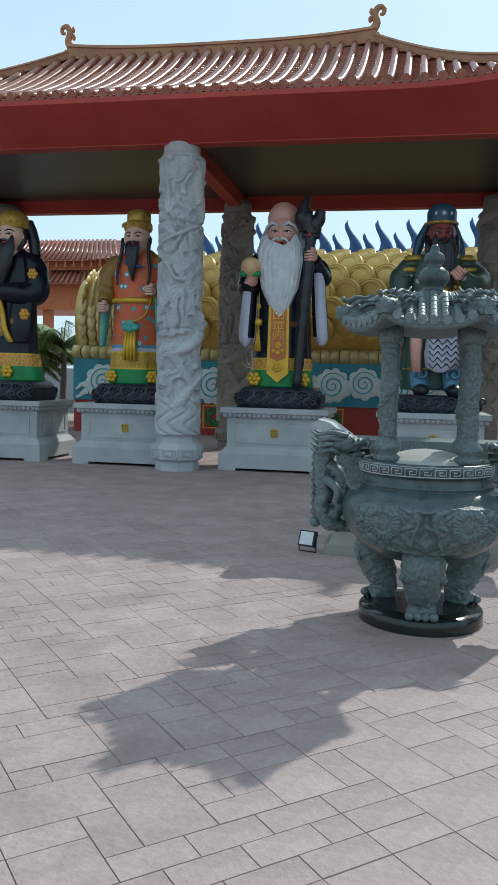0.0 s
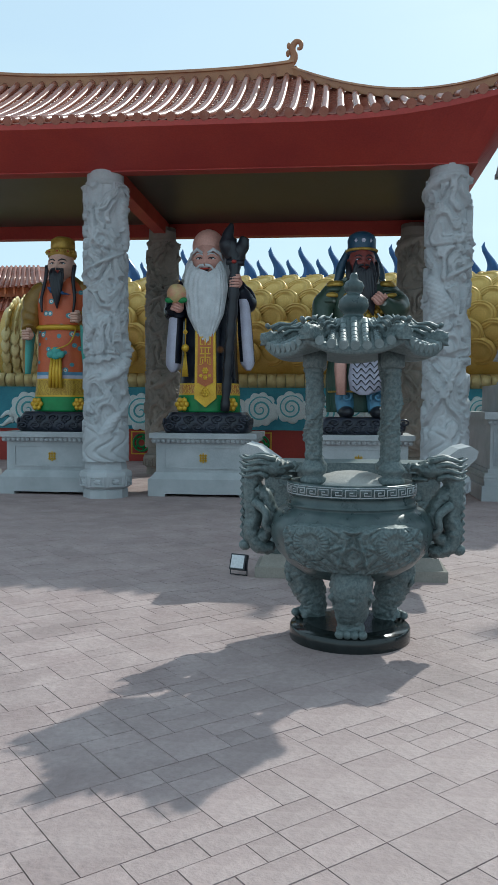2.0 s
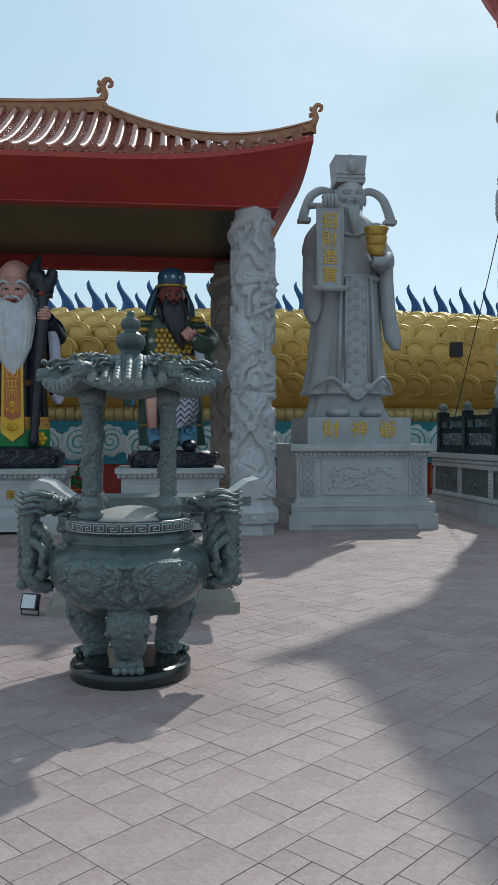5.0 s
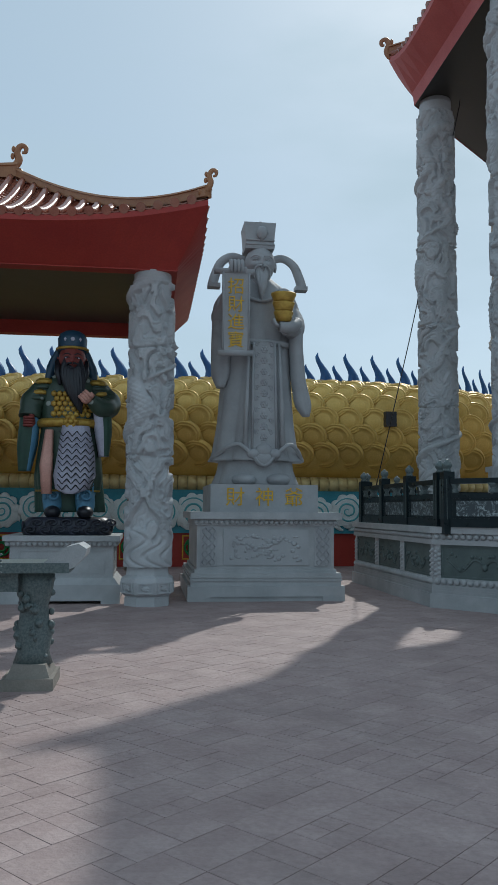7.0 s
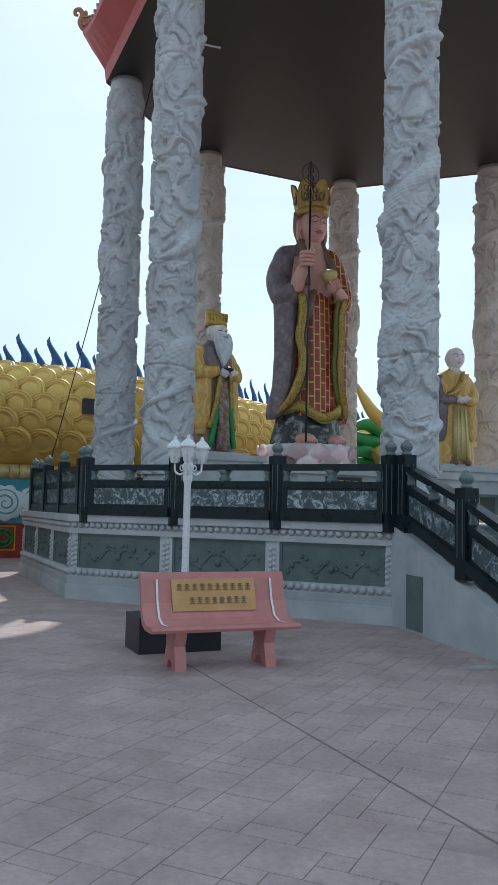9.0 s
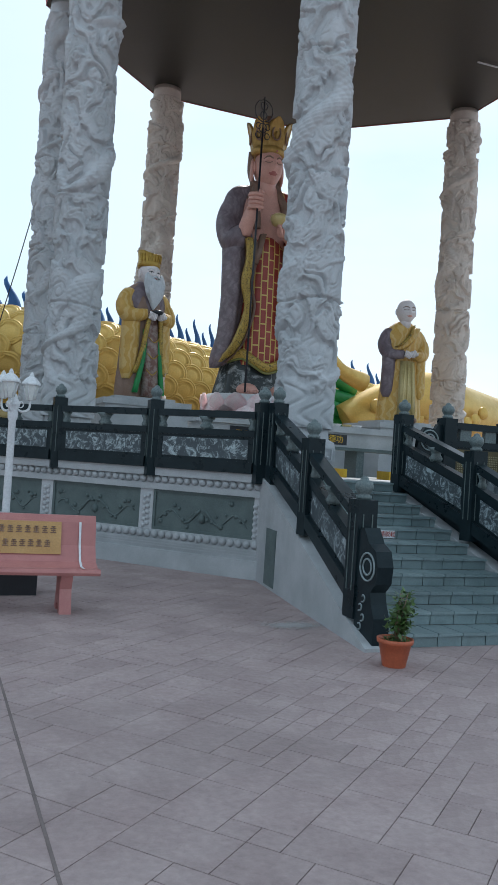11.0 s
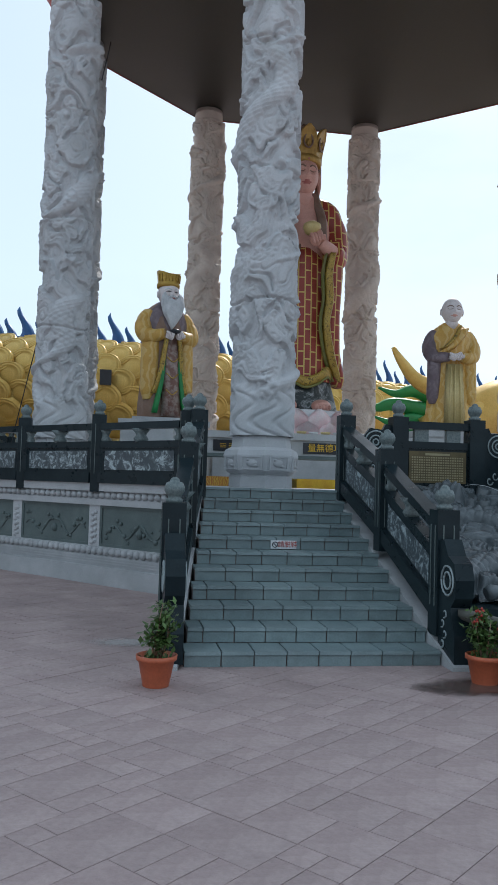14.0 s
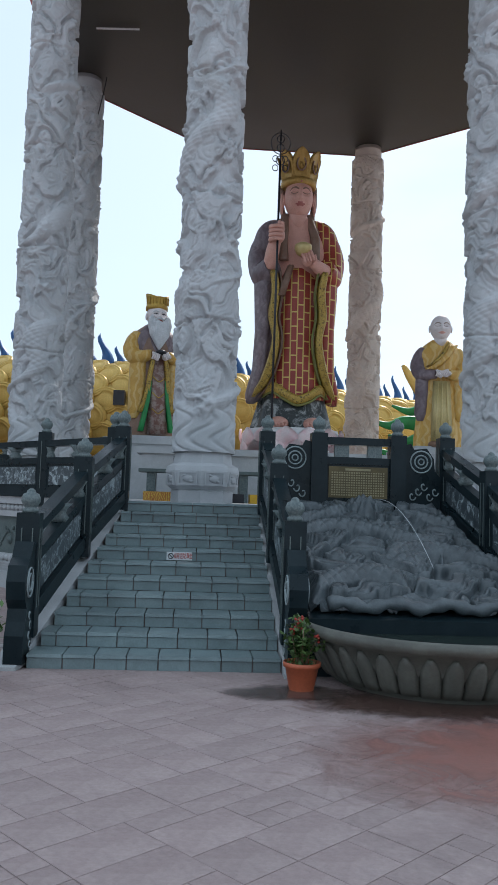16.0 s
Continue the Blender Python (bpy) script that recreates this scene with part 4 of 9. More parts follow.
def cloud_scroll(s, z, size, flip, lobes):
    """A lobed cloud raised on the wall, wound by a sunken teal spiral."""
    bm = bmesh.new()
    edge = lambda g, d: [along(s + flip * g * size * (0.86 + 0.17 * abs(math.cos(lobes * 0.5 * a + 0.6)) ** 0.7) * math.cos(a), d, z + g * size * (0.86 + 0.17 * abs(math.cos(lobes * 0.5 * a + 0.6)) ** 0.7) * math.sin(a)) for a in np.linspace(0, 2 * math.pi, 72, endpoint=False)]
    loft(bm, [edge(1.0, 1.585), edge(1.0, 1.66), edge(0.95, 1.69), edge(0.5, 1.695)])
    for j in range(2):
        pts = [along(s + flip * (size * 0.8 + t * size * 0.75), 1.63, z - size * (0.35 + 0.38 * j) + 0.1 * math.sin(t * 4 + j)) for t in np.linspace(0, 1, 8)]
        tube(bm, pts, np.linspace(0.13, 0.03, 8), 8, flat=0.35)
    part("cloud_scroll", bm, M_CLOUDWHITE, wall)
    bm = bmesh.new()
    pts, rad = [], []
    for k in range(48):
        q = k / 47
        a = q * 4.6 * math.pi + 0.8
        r = size * (0.07 + 0.72 * q)
        pts.append(along(s + flip * r * math.cos(a), 1.685, z + r * math.sin(a)))
        rad.append(size * (0.035 + 0.03 * math.sin(math.pi * q)))
    tube(bm, pts, rad, 6)
    part("cloud_line", bm, M_CLOUDTEAL, wall, "teal spiral line")


s, k = 1.0, 0
while s < S - 1:
    cloud_scroll(s, 1.66 + 0.06 * math.sin(k * 2.1), 0.58 + 0.04 * math.sin(k * 1.3), 1 if k % 2 else -1, 9 + k % 3)
    cloud_scroll(s + 0.98, 1.74 + 0.08 * math.sin(k * 1.7), 0.5 + 0.05 * math.sin(k * 2.3), -1 if k % 3 else 1, 8 + k % 2)
    bm = bmesh.new()
    ring = lambda r: [along(s + r * math.cos(a), 1.53, 0.6 + r * math.sin(a)) for a in np.linspace(0, 2 * math.pi, 25)]
    tube(bm, ring(0.27), 0.035, 6)
    tube(bm, ring(0.14), 0.04, 6)
    for a in range(5):
        ball(bm, along(s + 0.2 * math.cos(a * 1.257), 1.52, 0.6 + 0.2 * math.sin(a * 1.257)), 0.05, n=7, rows=5)
    part("medallion", bm, M_GREEN, wall, "green carved medallion")
    bm = bmesh.new()
    for x0, x1, z0, z1 in ((-0.36, 0.36, 0.22, 0.26), (-0.36, 0.36, 0.94, 0.98), (-0.36, -0.32, 0.26, 0.94), (0.32, 0.36, 0.26, 0.94)):
        quadbox(bm, [along(s + x0, 1.51, z0), along(s + x1, 1.51, z0), along(s + x1, 1.49, z0), along(s + x0, 1.49, z0),
                     along(s + x0, 1.51, z1), along(s + x1, 1.51, z1), along(s + x1, 1.49, z1), along(s + x0, 1.49, z1)])
    part("medallion_frame", bm, M_YELLOW, wall)
    s += 1.95
    k += 1


# ---------- statues ----------
def drape(bm, rows, m, folds=9, amp=0.04, n=72, phase=0.0, step=0.035, low=1.0, high=0.25, wob=0.5):
    """Cloth in pleats: levels of (z, half width, half depth, x shift, y shift); m is a slot or a rule on (angle, z)."""
    zs = [q[0] for q in rows]
    line = np.append(np.arange(zs[0], zs[-1], step), zs[-1])
    cols = []
    for k in range(1, 5):
        v = np.interp(line, zs, [q[k] for q in rows])
        for _ in range(4):
            v[1:-1] = 0.25 * v[:-2] + 0.5 * v[1:-1] + 0.25 * v[2:]
        cols.append(v)
    rings = []
    for j, z in enumerate(line):
        t = j / (len(line) - 1)
        k = amp * (low + (high - low) * t)
        ring = []
        for i in range(n):
            a = 2 * math.pi * i / n
            s = folds * a + phase + wob * math.sin(1.7 * z + phase) + 0.6 * math.sin(2 * a + z)
            f = 1 + k * (2 * abs(math.sin(s / 2)) ** 0.7 - 1.25)
            ring.append((cols[2][j] + cols[0][j] * f * math.cos(a), cols[3][j] + cols[1][j] * f * math.sin(a), z))
        rings.append(ring)
    made = [[bm.verts.new(p) for p in ring] for ring in rings]
    for j in range(len(made) - 1):
        for i in range(n):
            f = bm.faces.new((made[j][i], made[j][(i + 1) % n], made[j + 1][(i + 1) % n], made[j + 1][i]))
            f.smooth = True
            f.material_index = m(2 * math.pi * (i + 0.5) / n, (line[j] + line[j + 1]) / 2) if callable(m) else m
    for ring, z in ((made[0][::-1], line[0]), (made[-1], line[-1])):
        bm.faces.new(ring).material_index = m(4.7, z) if callable(m) else m


def limb(bm, pts, radii, m, n=20, amp=0.06, freq=16.0, flat=1.0):
    """A sleeve along a smooth line, creased across."""
    line = [Vector(p) for p in curve_pts(pts, 8)]
    rad = np.interp(np.linspace(0, 1, len(line)), np.linspace(0, 1, len(radii)), radii)
    side, rings, run = None, [], 0.0
    for i, p in enumerate(line):
        d = (line[min(i + 1, len(line) - 1)] - line[max(i - 1, 0)]).normalized()
        ref = side if side is not None else (Vector((0, 0, 1)) if abs(d.z) < 0.9 else Vector((1, 0, 0)))
        side = (ref - d * ref.dot(d)).normalized()
        w = d.cross(side)
        run += (p - line[i - 1]).length if i else 0.0
        ring = []
        for k in range(n):
            a = 2 * math.pi * k / n
            r = rad[i] * (1 + amp * (2 * abs(math.sin(0.5 * freq * run + 1.3 * math.sin(a + run * 2))) ** 0.7 - 1.2))
            ring.append(p + side * (math.cos(a) * r) + w * (math.sin(a) * r * flat))
        rings.append(ring)
    loft(bm, rings, m)


def sheet(bm, pts, half, thick, m=0):
    """A hanging cloth or panel: a line of points with a half width at each."""
    rings = []
    for p, w in zip(pts, half):
        p = Vector(p)
        rings.append([p + Vector((-w, 0, 0)), p + Vector((-w * 0.5, -thick * 1.3, 0)), p + Vector((0, -thick, 0)), p + Vector((w * 0.5, -thick * 1.3, 0)), p + Vector((w, 0, 0)), p + Vector((0, thick, 0))])
    loft(bm, rings, m)


def plank(bm, outline, y0, y1, m):
    """A flat shape of (x, z) corners with thickness from y0 to y1."""
    loft(bm, [[(x, y, z) for x, z in outline] for y in (y0, y1)], m, smooth=False)


def palm(bm, c, m, k=1.0, turn=0.0):
    """A closed grip: the back, four fingers curled to the front and a thumb."""
    c = Vector(c)
    rot = Matrix.Rotation(turn, 3, "Y")
    at = lambda x, y, z: c + rot @ Vector((x, y, z)) * k
    ball(bm, c, (0.1 * k, 0.085 * k, 0.1 * k), m, 14, 9)
    for i in range(4):
        z = (i - 1.5) * 0.047
        tube(bm, curve_pts([at(-0.08, 0.0, z), at(-0.09, -0.07, z), at(-0.02, -0.115, z), at(0.06, -0.1, z)], 3), np.linspace(0.027, 0.022, 10) * k, 8, m)
    tube(bm, [at(0.06, -0.02, 0.05), at(0.05, -0.08, 0.11), at(0.0, -0.12, 0.11)], [0.03 * k, 0.028 * k, 0.02 * k], 8, m)


def face(bm, c, r, skin, lip, white, dark, smile=0.6, brow=None, calm=False, wide=1.0):
    """A head with brow, sockets, nose, cheeks, lips, chin and ears, looking along -y."""
    x, y, z = c
    g = lambda v, s: math.exp(-(v / s) ** 2)

    def bulge(u, w):
        q = abs(u)
        e = 0.2 * g(u, 0.1) * float(np.interp(w, [-0.34, -0.25, -0.17, 0.18, 0.3], [0, 0.85, 1, 0.25, 0]))
        e += 0.07 * g(q - 0.13, 0.07) * g(w + 0.22, 0.07) - 0.1 * g(q - 0.32, 0.18) * g(w - 0.05, 0.1) + 0.06 * g(q - 0.3, 0.26) * g(w - 0.21, 0.07)
        e += (0.06 + 0.05 * smile) * g(q - 0.42, 0.2) * g(w + 0.2, 0.16) + 0.06 * g(u, 0.2) * (g(w + 0.44, 0.05) + g(w + 0.56, 0.05)) + 0.07 * g(u, 0.2) * g(w + 0.82, 0.13)
        return e - 0.04 * g(q - 0.3, 0.06) * g(w + 0.4, 0.12) * smile

    def skin_y(u, w):
        return -0.9 * math.sqrt(max(0.02, 1 - (u / 0.84) ** 2 - (w / 1.06) ** 2)) - bulge(u, w)
    n, rows = 64, 46
    made = []
    for k in range(rows):
        a = math.pi * (k + 0.3) / (rows - 0.4) - math.pi / 2
        ring = []
        for i in range(n):
            b = 2 * math.pi * i / n
            w = 1.06 * math.sin(a)
            jaw = 1 - 0.16 * max(0.0, -w - 0.15)
            u, v = 0.84 * wide * jaw * math.cos(a) * math.cos(b), 0.9 * math.cos(a) * math.sin(b)
            if v < 0:
                v -= bulge(u, w) * min(1.0, -v * 3)
            ring.append(bm.verts.new((x + r * u, y + r * v, z + r * w)))
        made.append(ring)
    for p, q in zip(made, made[1:]):
        for i in range(n):
            f = bm.faces.new((p[i], p[(i + 1) % n], q[(i + 1) % n], q[i]))
            f.smooth = True
            mid = f.calc_center_median()
            u, w = (mid.x - x) / r, (mid.z - z) / r
            f.material_index = lip if mid.y < y and (u / 0.25) ** 2 + ((w + 0.5 - 0.9 * smile * u * u) / 0.085) ** 2 < 1 else skin
    bm.faces.new(made[0][::-1]).material_index = skin
    bm.faces.new(made[-1]).material_index = skin
    on = lambda u, w, d=0.0: (x + r * u * wide, y + r * (skin_y(u, w) - d), z + r * w)
    for s in (-1, 1):
        ball(bm, (x + s * r * 0.86 * wide, y + 0.05 * r, z - 0.08 * r), (r * 0.09, r * 0.2, r * 0.3), skin, 10, 8)
        tube(bm, [on(s * u, w, 0.015) for u, w in ((0.12, 0.2), (0.28, 0.3), (0.44, 0.29), (0.6, 0.18))], np.array([0.03, 0.05, 0.045, 0.015]) * r, 6, dark if brow is None else brow)
        if calm:
            tube(bm, [on(s * u, w, 0.02) for u, w in ((0.14, 0.05), (0.26, 0.015), (0.4, 0.02), (0.52, 0.07))], r * 0.022, 6, dark)
            ball(bm, on(s * 0.33, 0.09, -0.03), (r * 0.18, r * 0.07, r * 0.08), skin, 12, 8)
        else:
            ball(bm, on(s * 0.32, 0.04, -0.01), (r * 0.14, r * 0.05, r * 0.05), white, 12, 8)
            ball(bm, on(s * 0.31, 0.045, 0.025), (r * 0.055, r * 0.03, r * 0.05), dark, 10, 7)
            tube(bm, [on(s * u, w, 0.035) for u, w in ((0.16, 0.04), (0.28, 0.1), (0.4, 0.1), (0.5, 0.04))], r * 0.024, 6, dark)
    tube(bm, [(x, y + 0.05 * r, z - r * 1.5), (x, y + 0.02 * r, z - r * 0.6)], r * 0.5, 16, skin)


def beard(bm, c, r, length, m, wide=0.62, sway=0.0, start=0.62, n=88):
    """A long beard of grooved strands that narrows to a point, with a drooping moustache."""
    x, y, z = c
    rings = []
    for t in np.linspace(0, 1, 40):
        w = r * wide * float(np.interp(t, [0, 0.1, 0.3, 0.6, 0.85, 1], [1.0, 1.3, 1.45, 1.15, 0.5, 0.06]))
        d = 0.04 + 0.3 * w * (1 - 0.5 * t)
        cy = y - r * (0.55 + 0.42 * math.sin(math.pi * (0.15 + 0.6 * t)))
        ring = []
        for i in range(n):
            a = 2 * math.pi * i / n
            s = 11 * a + 1.6 * math.sin(4 * t + a) + 0.8 * math.sin(9 * t)
            f = 1 + 0.13 * (abs(math.sin(s)) ** 0.6 - 0.7) + 0.04 * math.cos(7 * a - 3 * t)
            ring.append((x + sway * t * t + w * f * math.cos(a), cy + d * f * math.sin(a), z - start * r - length * t + 0.62 * r * abs(math.cos(a)) ** 2.5 * (1 - t)))
        rings.append(ring)
    loft(bm, rings, m)
    for q in (-1, 1):
        tube(bm, curve_pts([(x + q * r * 0.04, y - 1.12 * r, z - 0.34 * r), (x + q * r * 0.3, y - 1.05 * r, z - 0.38 * r), (x + q * r * 0.46, y - 0.98 * r, z - 0.7 * r), (x + q * r * 0.4, y - 1.08 * r, z - 0.6 * r - length * 0.3)], 4), np.linspace(r * 0.075, r * 0.025, 13), 8, m)


def rosette(bm, c, r, m, core=None):
    """A flower boss with petals round a middle."""
    for k in range(6):
        a = k * math.pi / 3
        ball(bm, (c[0] + 0.6 * r * math.cos(a), c[1], c[2] + 0.6 * r * math.sin(a)), (0.42 * r, 0.3 * r, 0.42 * r), m, 8, 6)
    ball(bm, (c[0], c[1] - 0.15 * r, c[2]), (0.4 * r, 0.35 * r, 0.4 * r), m if core is None else core, 8, 6)


def robe_z(levels):
    """A rule that gives cloth bands by height: (top, slot) from below."""
    return lambda a, z: next((m for top, m in levels if z < top), levels[-1][1])


def raised(bm, dz, rock):
    """Lifts a figure onto its rock and adds the rock to it."""
    bm.transform(Matrix.Translation((0, 0, dz)))
    tmp = bpy.data.meshes.new("rock")
    rock.to_mesh(tmp)
    rock.free()
    bm.from_mesh(tmp)
    bpy.data.meshes.remove(tmp)
    return bm


ROBE = [(0.0, 0.64, 0.46, 0, 0), (0.3, 0.64, 0.46, 0, 0), (0.7, 0.6, 0.44, 0, 0), (1.2, 0.57, 0.42, 0, 0), (1.7, 0.56, 0.41, 0, 0), (2.1, 0.58, 0.4, 0, 0), (2.45, 0.6, 0.37, 0, 0),
        (2.65, 0.54, 0.32, 0, 0), (2.8, 0.4, 0.26, 0, 0), (2.92, 0.2, 0.18, 0, 0)]


def statue(name, label, bm, mats, at, size):
    bm.transform(Matrix.Diagonal((size, size, size, 1)))
    ob = part(name, bm, mats)
    ob.matrix_basis = at
    return tagged(ob, label, "statue")


def swirl_block(bm, w, d, h, m):
    """A dark rock base carved with rolling cloud waves."""
    rings = []
    for z, g in ((0, 1.0), (0.3 * h, 1.03), (0.7 * h, 1.0), (h, 0.9)):
        rings.append([(math.copysign(abs(math.cos(a)) ** 0.35, math.cos(a)) * w * g, math.copysign(abs(math.sin(a)) ** 0.35, math.sin(a)) * d * g, z) for a in np.linspace(0, 2 * math.pi, 48, endpoint=False)])
    loft(bm, rings, m)
    for k in range(6):
        for j in range(2):
            cx, cz = -w * 0.82 + k * w * 0.33 + (0.12 if j else 0), h * (0.3 + 0.4 * j)
            pts = [(cx + 0.012 * q * math.cos(q), -d * 1.02, cz + 0.008 * q * math.sin(q)) for q in np.linspace(1, 11, 24)]
            tube(bm, pts, 0.022, 5, m)
        for s in (-1, 1):
            cy = -d * 0.7 + k * d * 0.28
            pts = [(s * w * 1.0, cy + 0.01 * q * math.cos(q), h * 0.5 + 0.009 * q * math.sin(q)) for q in np.linspace(1, 11, 24)]
            tube(bm, pts, 0.022, 5, m)


# materials of painted robes
M_CROWN = material("antique_gold_crown", (0.36, 0.21, 0.05), (0.5, 0.31, 0.09), rough=0.45, metal=0.4, scale=8, fine=60, bump=0.2)
M_FLOWER = material("orange_flowered_robe", (0.62, 0.13, 0.04), (0.55, 0.1, 0.035), rough=0.45, scale=3, fine=50, bump=0.05,
                    pattern=lambda nt, at, c: painted("dots", (0.6, 0.05, 0.05), 4.6, 4.6, 1.0, 0.05, 0.08)(nt, at, painted("dots", (0.75, 0.78, 0.7), 4.6, 4.6, 0.95, 0.14, 0.18)(nt, at, painted("dots", (0.05, 0.3, 0.36), 4.6, 4.6, 0.95, 0.25, 0.3)(nt, at, c))))
M_FAIRSKIN = material("fair_flesh_paint", (0.72, 0.47, 0.37), (0.66, 0.4, 0.31), rough=0.45, scale=3.0, fine=40, bump=0.04)
M_LIP = material("faded_lip_paint", (0.42, 0.13, 0.11), (0.36, 0.1, 0.09), rough=0.5, scale=3, fine=50, bump=0.03)
M_CHALKSKIN = material("chalky_face_paint", (0.76, 0.7, 0.69), (0.68, 0.61, 0.6), rough=0.6, scale=4.0, fine=40, bump=0.08)
M_ROCK = material("blue_black_rock_paint", (0.012, 0.014, 0.022), (0.03, 0.035, 0.055), rough=0.42, scale=6.0, fine=50, bump=0.15)
M_OLDGILT = material("worn_gilt", (0.55, 0.36, 0.07), (0.38, 0.22, 0.04), rough=0.38, metal=0.4, scale=7, fine=70, bump=0.25)
M_SCALEGOLD = material("gilt_wave_band", (0.6, 0.4, 0.05), (0.5, 0.3, 0.04), rough=0.4, metal=0.3, scale=5, fine=60, bump=0.1, pattern=painted("curls", (0.32, 0.17, 0.02), 5, 12, 0.8))
M_DEEPGREEN = material("deep_green_cloth", (0.02, 0.06, 0.045), (0.03, 0.085, 0.06), rough=0.45, scale=3, fine=50, bump=0.05)
M_OLIVEGREEN = material("olive_green_lining", (0.16, 0.18, 0.04), (0.22, 0.2, 0.06), rough=0.5, scale=3, fine=50, bump=0.06)
M_MOTTLED = material("mottled_brown_brocade", (0.2, 0.1, 0.08), (0.34, 0.27, 0.24), rough=0.5, scale=9, fine=50, bump=0.1, lo=0.42, hi=0.58)
M_OLIVEGOLD = material("old_gold_brown_cloth", (0.3, 0.17, 0.03), (0.2, 0.11, 0.02), rough=0.45, scale=3, fine=50, bump=0.06)
M_SEAGREEN = material("sea_green_cloth", (0.1, 0.42, 0.36), (0.07, 0.34, 0.3), rough=0.45, scale=3, fine=50, bump=0.05)
M_ORANGE = material("orange_panel", (0.5, 0.15, 0.04), (0.42, 0.11, 0.03), rough=0.45, scale=4, fine=50, bump=0.05)
M_HATBLUE = material("dark_blue_hat", (0.02, 0.06, 0.11), (0.03, 0.08, 0.13), rough=0.4, scale=4, fine=50, bump=0.05)
M_PEACH = material("painted_peach", (0.62, 0.47, 0.22), (0.66, 0.25, 0.17), rough=0.5, scale=2.0, fine=50, bump=0.05, lo=0.45, hi=0.6)
M_NAVY = material("black_blue_robe", (0.006, 0.008, 0.016), (0.011, 0.014, 0.026), spec=0.3, rough=0.3, scale=3, fine=50, bump=0.06, pattern=painted("dots", (0.4, 0.16, 0.04), 1.35, 1.35, 0.9, 0.1, 0.16))
M_TRIM = material("orange_gold_trim", (0.55, 0.2, 0.04), (0.45, 0.14, 0.03), rough=0.45, scale=4, fine=50, bump=0.06, pattern=painted("curls", (0.75, 0.5, 0.08), 9, 9, 0.9))
M_GOLDTRIM = material("gold_scroll_trim", (0.5, 0.34, 0.07), (0.42, 0.26, 0.05), rough=0.42, metal=0.25, scale=4, fine=50, bump=0.08, pattern=painted("scribble", (0.045, 0.04, 0.02), 14, 14, 0.95))
M_KASAYA = material("red_gold_patched_robe", (0.34, 0.045, 0.03), (0.26, 0.032, 0.022), rough=0.45, scale=3, fine=50, bump=0.06, pattern=painted("bricks", (0.6, 0.42, 0.12), 2.6, 2.6))
M_GREYROBE = material("grey_mauve_robe", (0.25, 0.2, 0.22), (0.14, 0.1, 0.115), rough=0.5, scale=3, fine=50, bump=0.08, pattern=painted("curls", (0.12, 0.09, 0.1), 2, 3, 0.5))
M_DARKSKIRT = material("black_skirt_silver_scrolls", (0.014, 0.02, 0.022), (0.02, 0.03, 0.03), rough=0.4, scale=3, fine=50, bump=0.05, pattern=painted("scribble", (0.4, 0.42, 0.42), 2.6, 3.5, 0.7))
M_YELLOWROBE = material("yellow_robe", (0.62, 0.37, 0.085), (0.54, 0.3, 0.06), rough=0.5, scale=3, fine=50, bump=0.06, pattern=painted("curls", (0.75, 0.6, 0.3), 2.2, 2.2, 0.35))
M_BROWNROBE = material("brown_under_robe", (0.2, 0.11, 0.07), (0.26, 0.17, 0.13), rough=0.5, scale=3, fine=50, bump=0.08)
M_ARMOUR = material("green_floral_armour", (0.035, 0.062, 0.045), (0.05, 0.085, 0.06), rough=0.4, scale=3, fine=50, bump=0.08, pattern=painted("dots", (0.45, 0.5, 0.46), 3.6, 3.6, 0.75, 0.14, 0.2))
M_LTBLUE = material("pale_blue_cloth", (0.12, 0.3, 0.45), (0.09, 0.24, 0.38), rough=0.45, scale=3, fine=50, bump=0.05)
M_LILAC = material("pale_lilac_cloth", (0.55, 0.55, 0.66), (0.47, 0.46, 0.57), rough=0.5, scale=3, fine=50, bump=0.05)
M_HAIRWHITE = material("white_beard_paint", (0.66, 0.68, 0.7), (0.52, 0.54, 0.56), rough=0.6, scale=6, fine=60, bump=0.3)
M_SCULPT = material("grey_statue_granite", (0.42, 0.435, 0.45), (0.34, 0.35, 0.365), rough=0.65, scale=1.6, fine=90, bump=0.12, stain=(0.27, 0.28, 0.285))


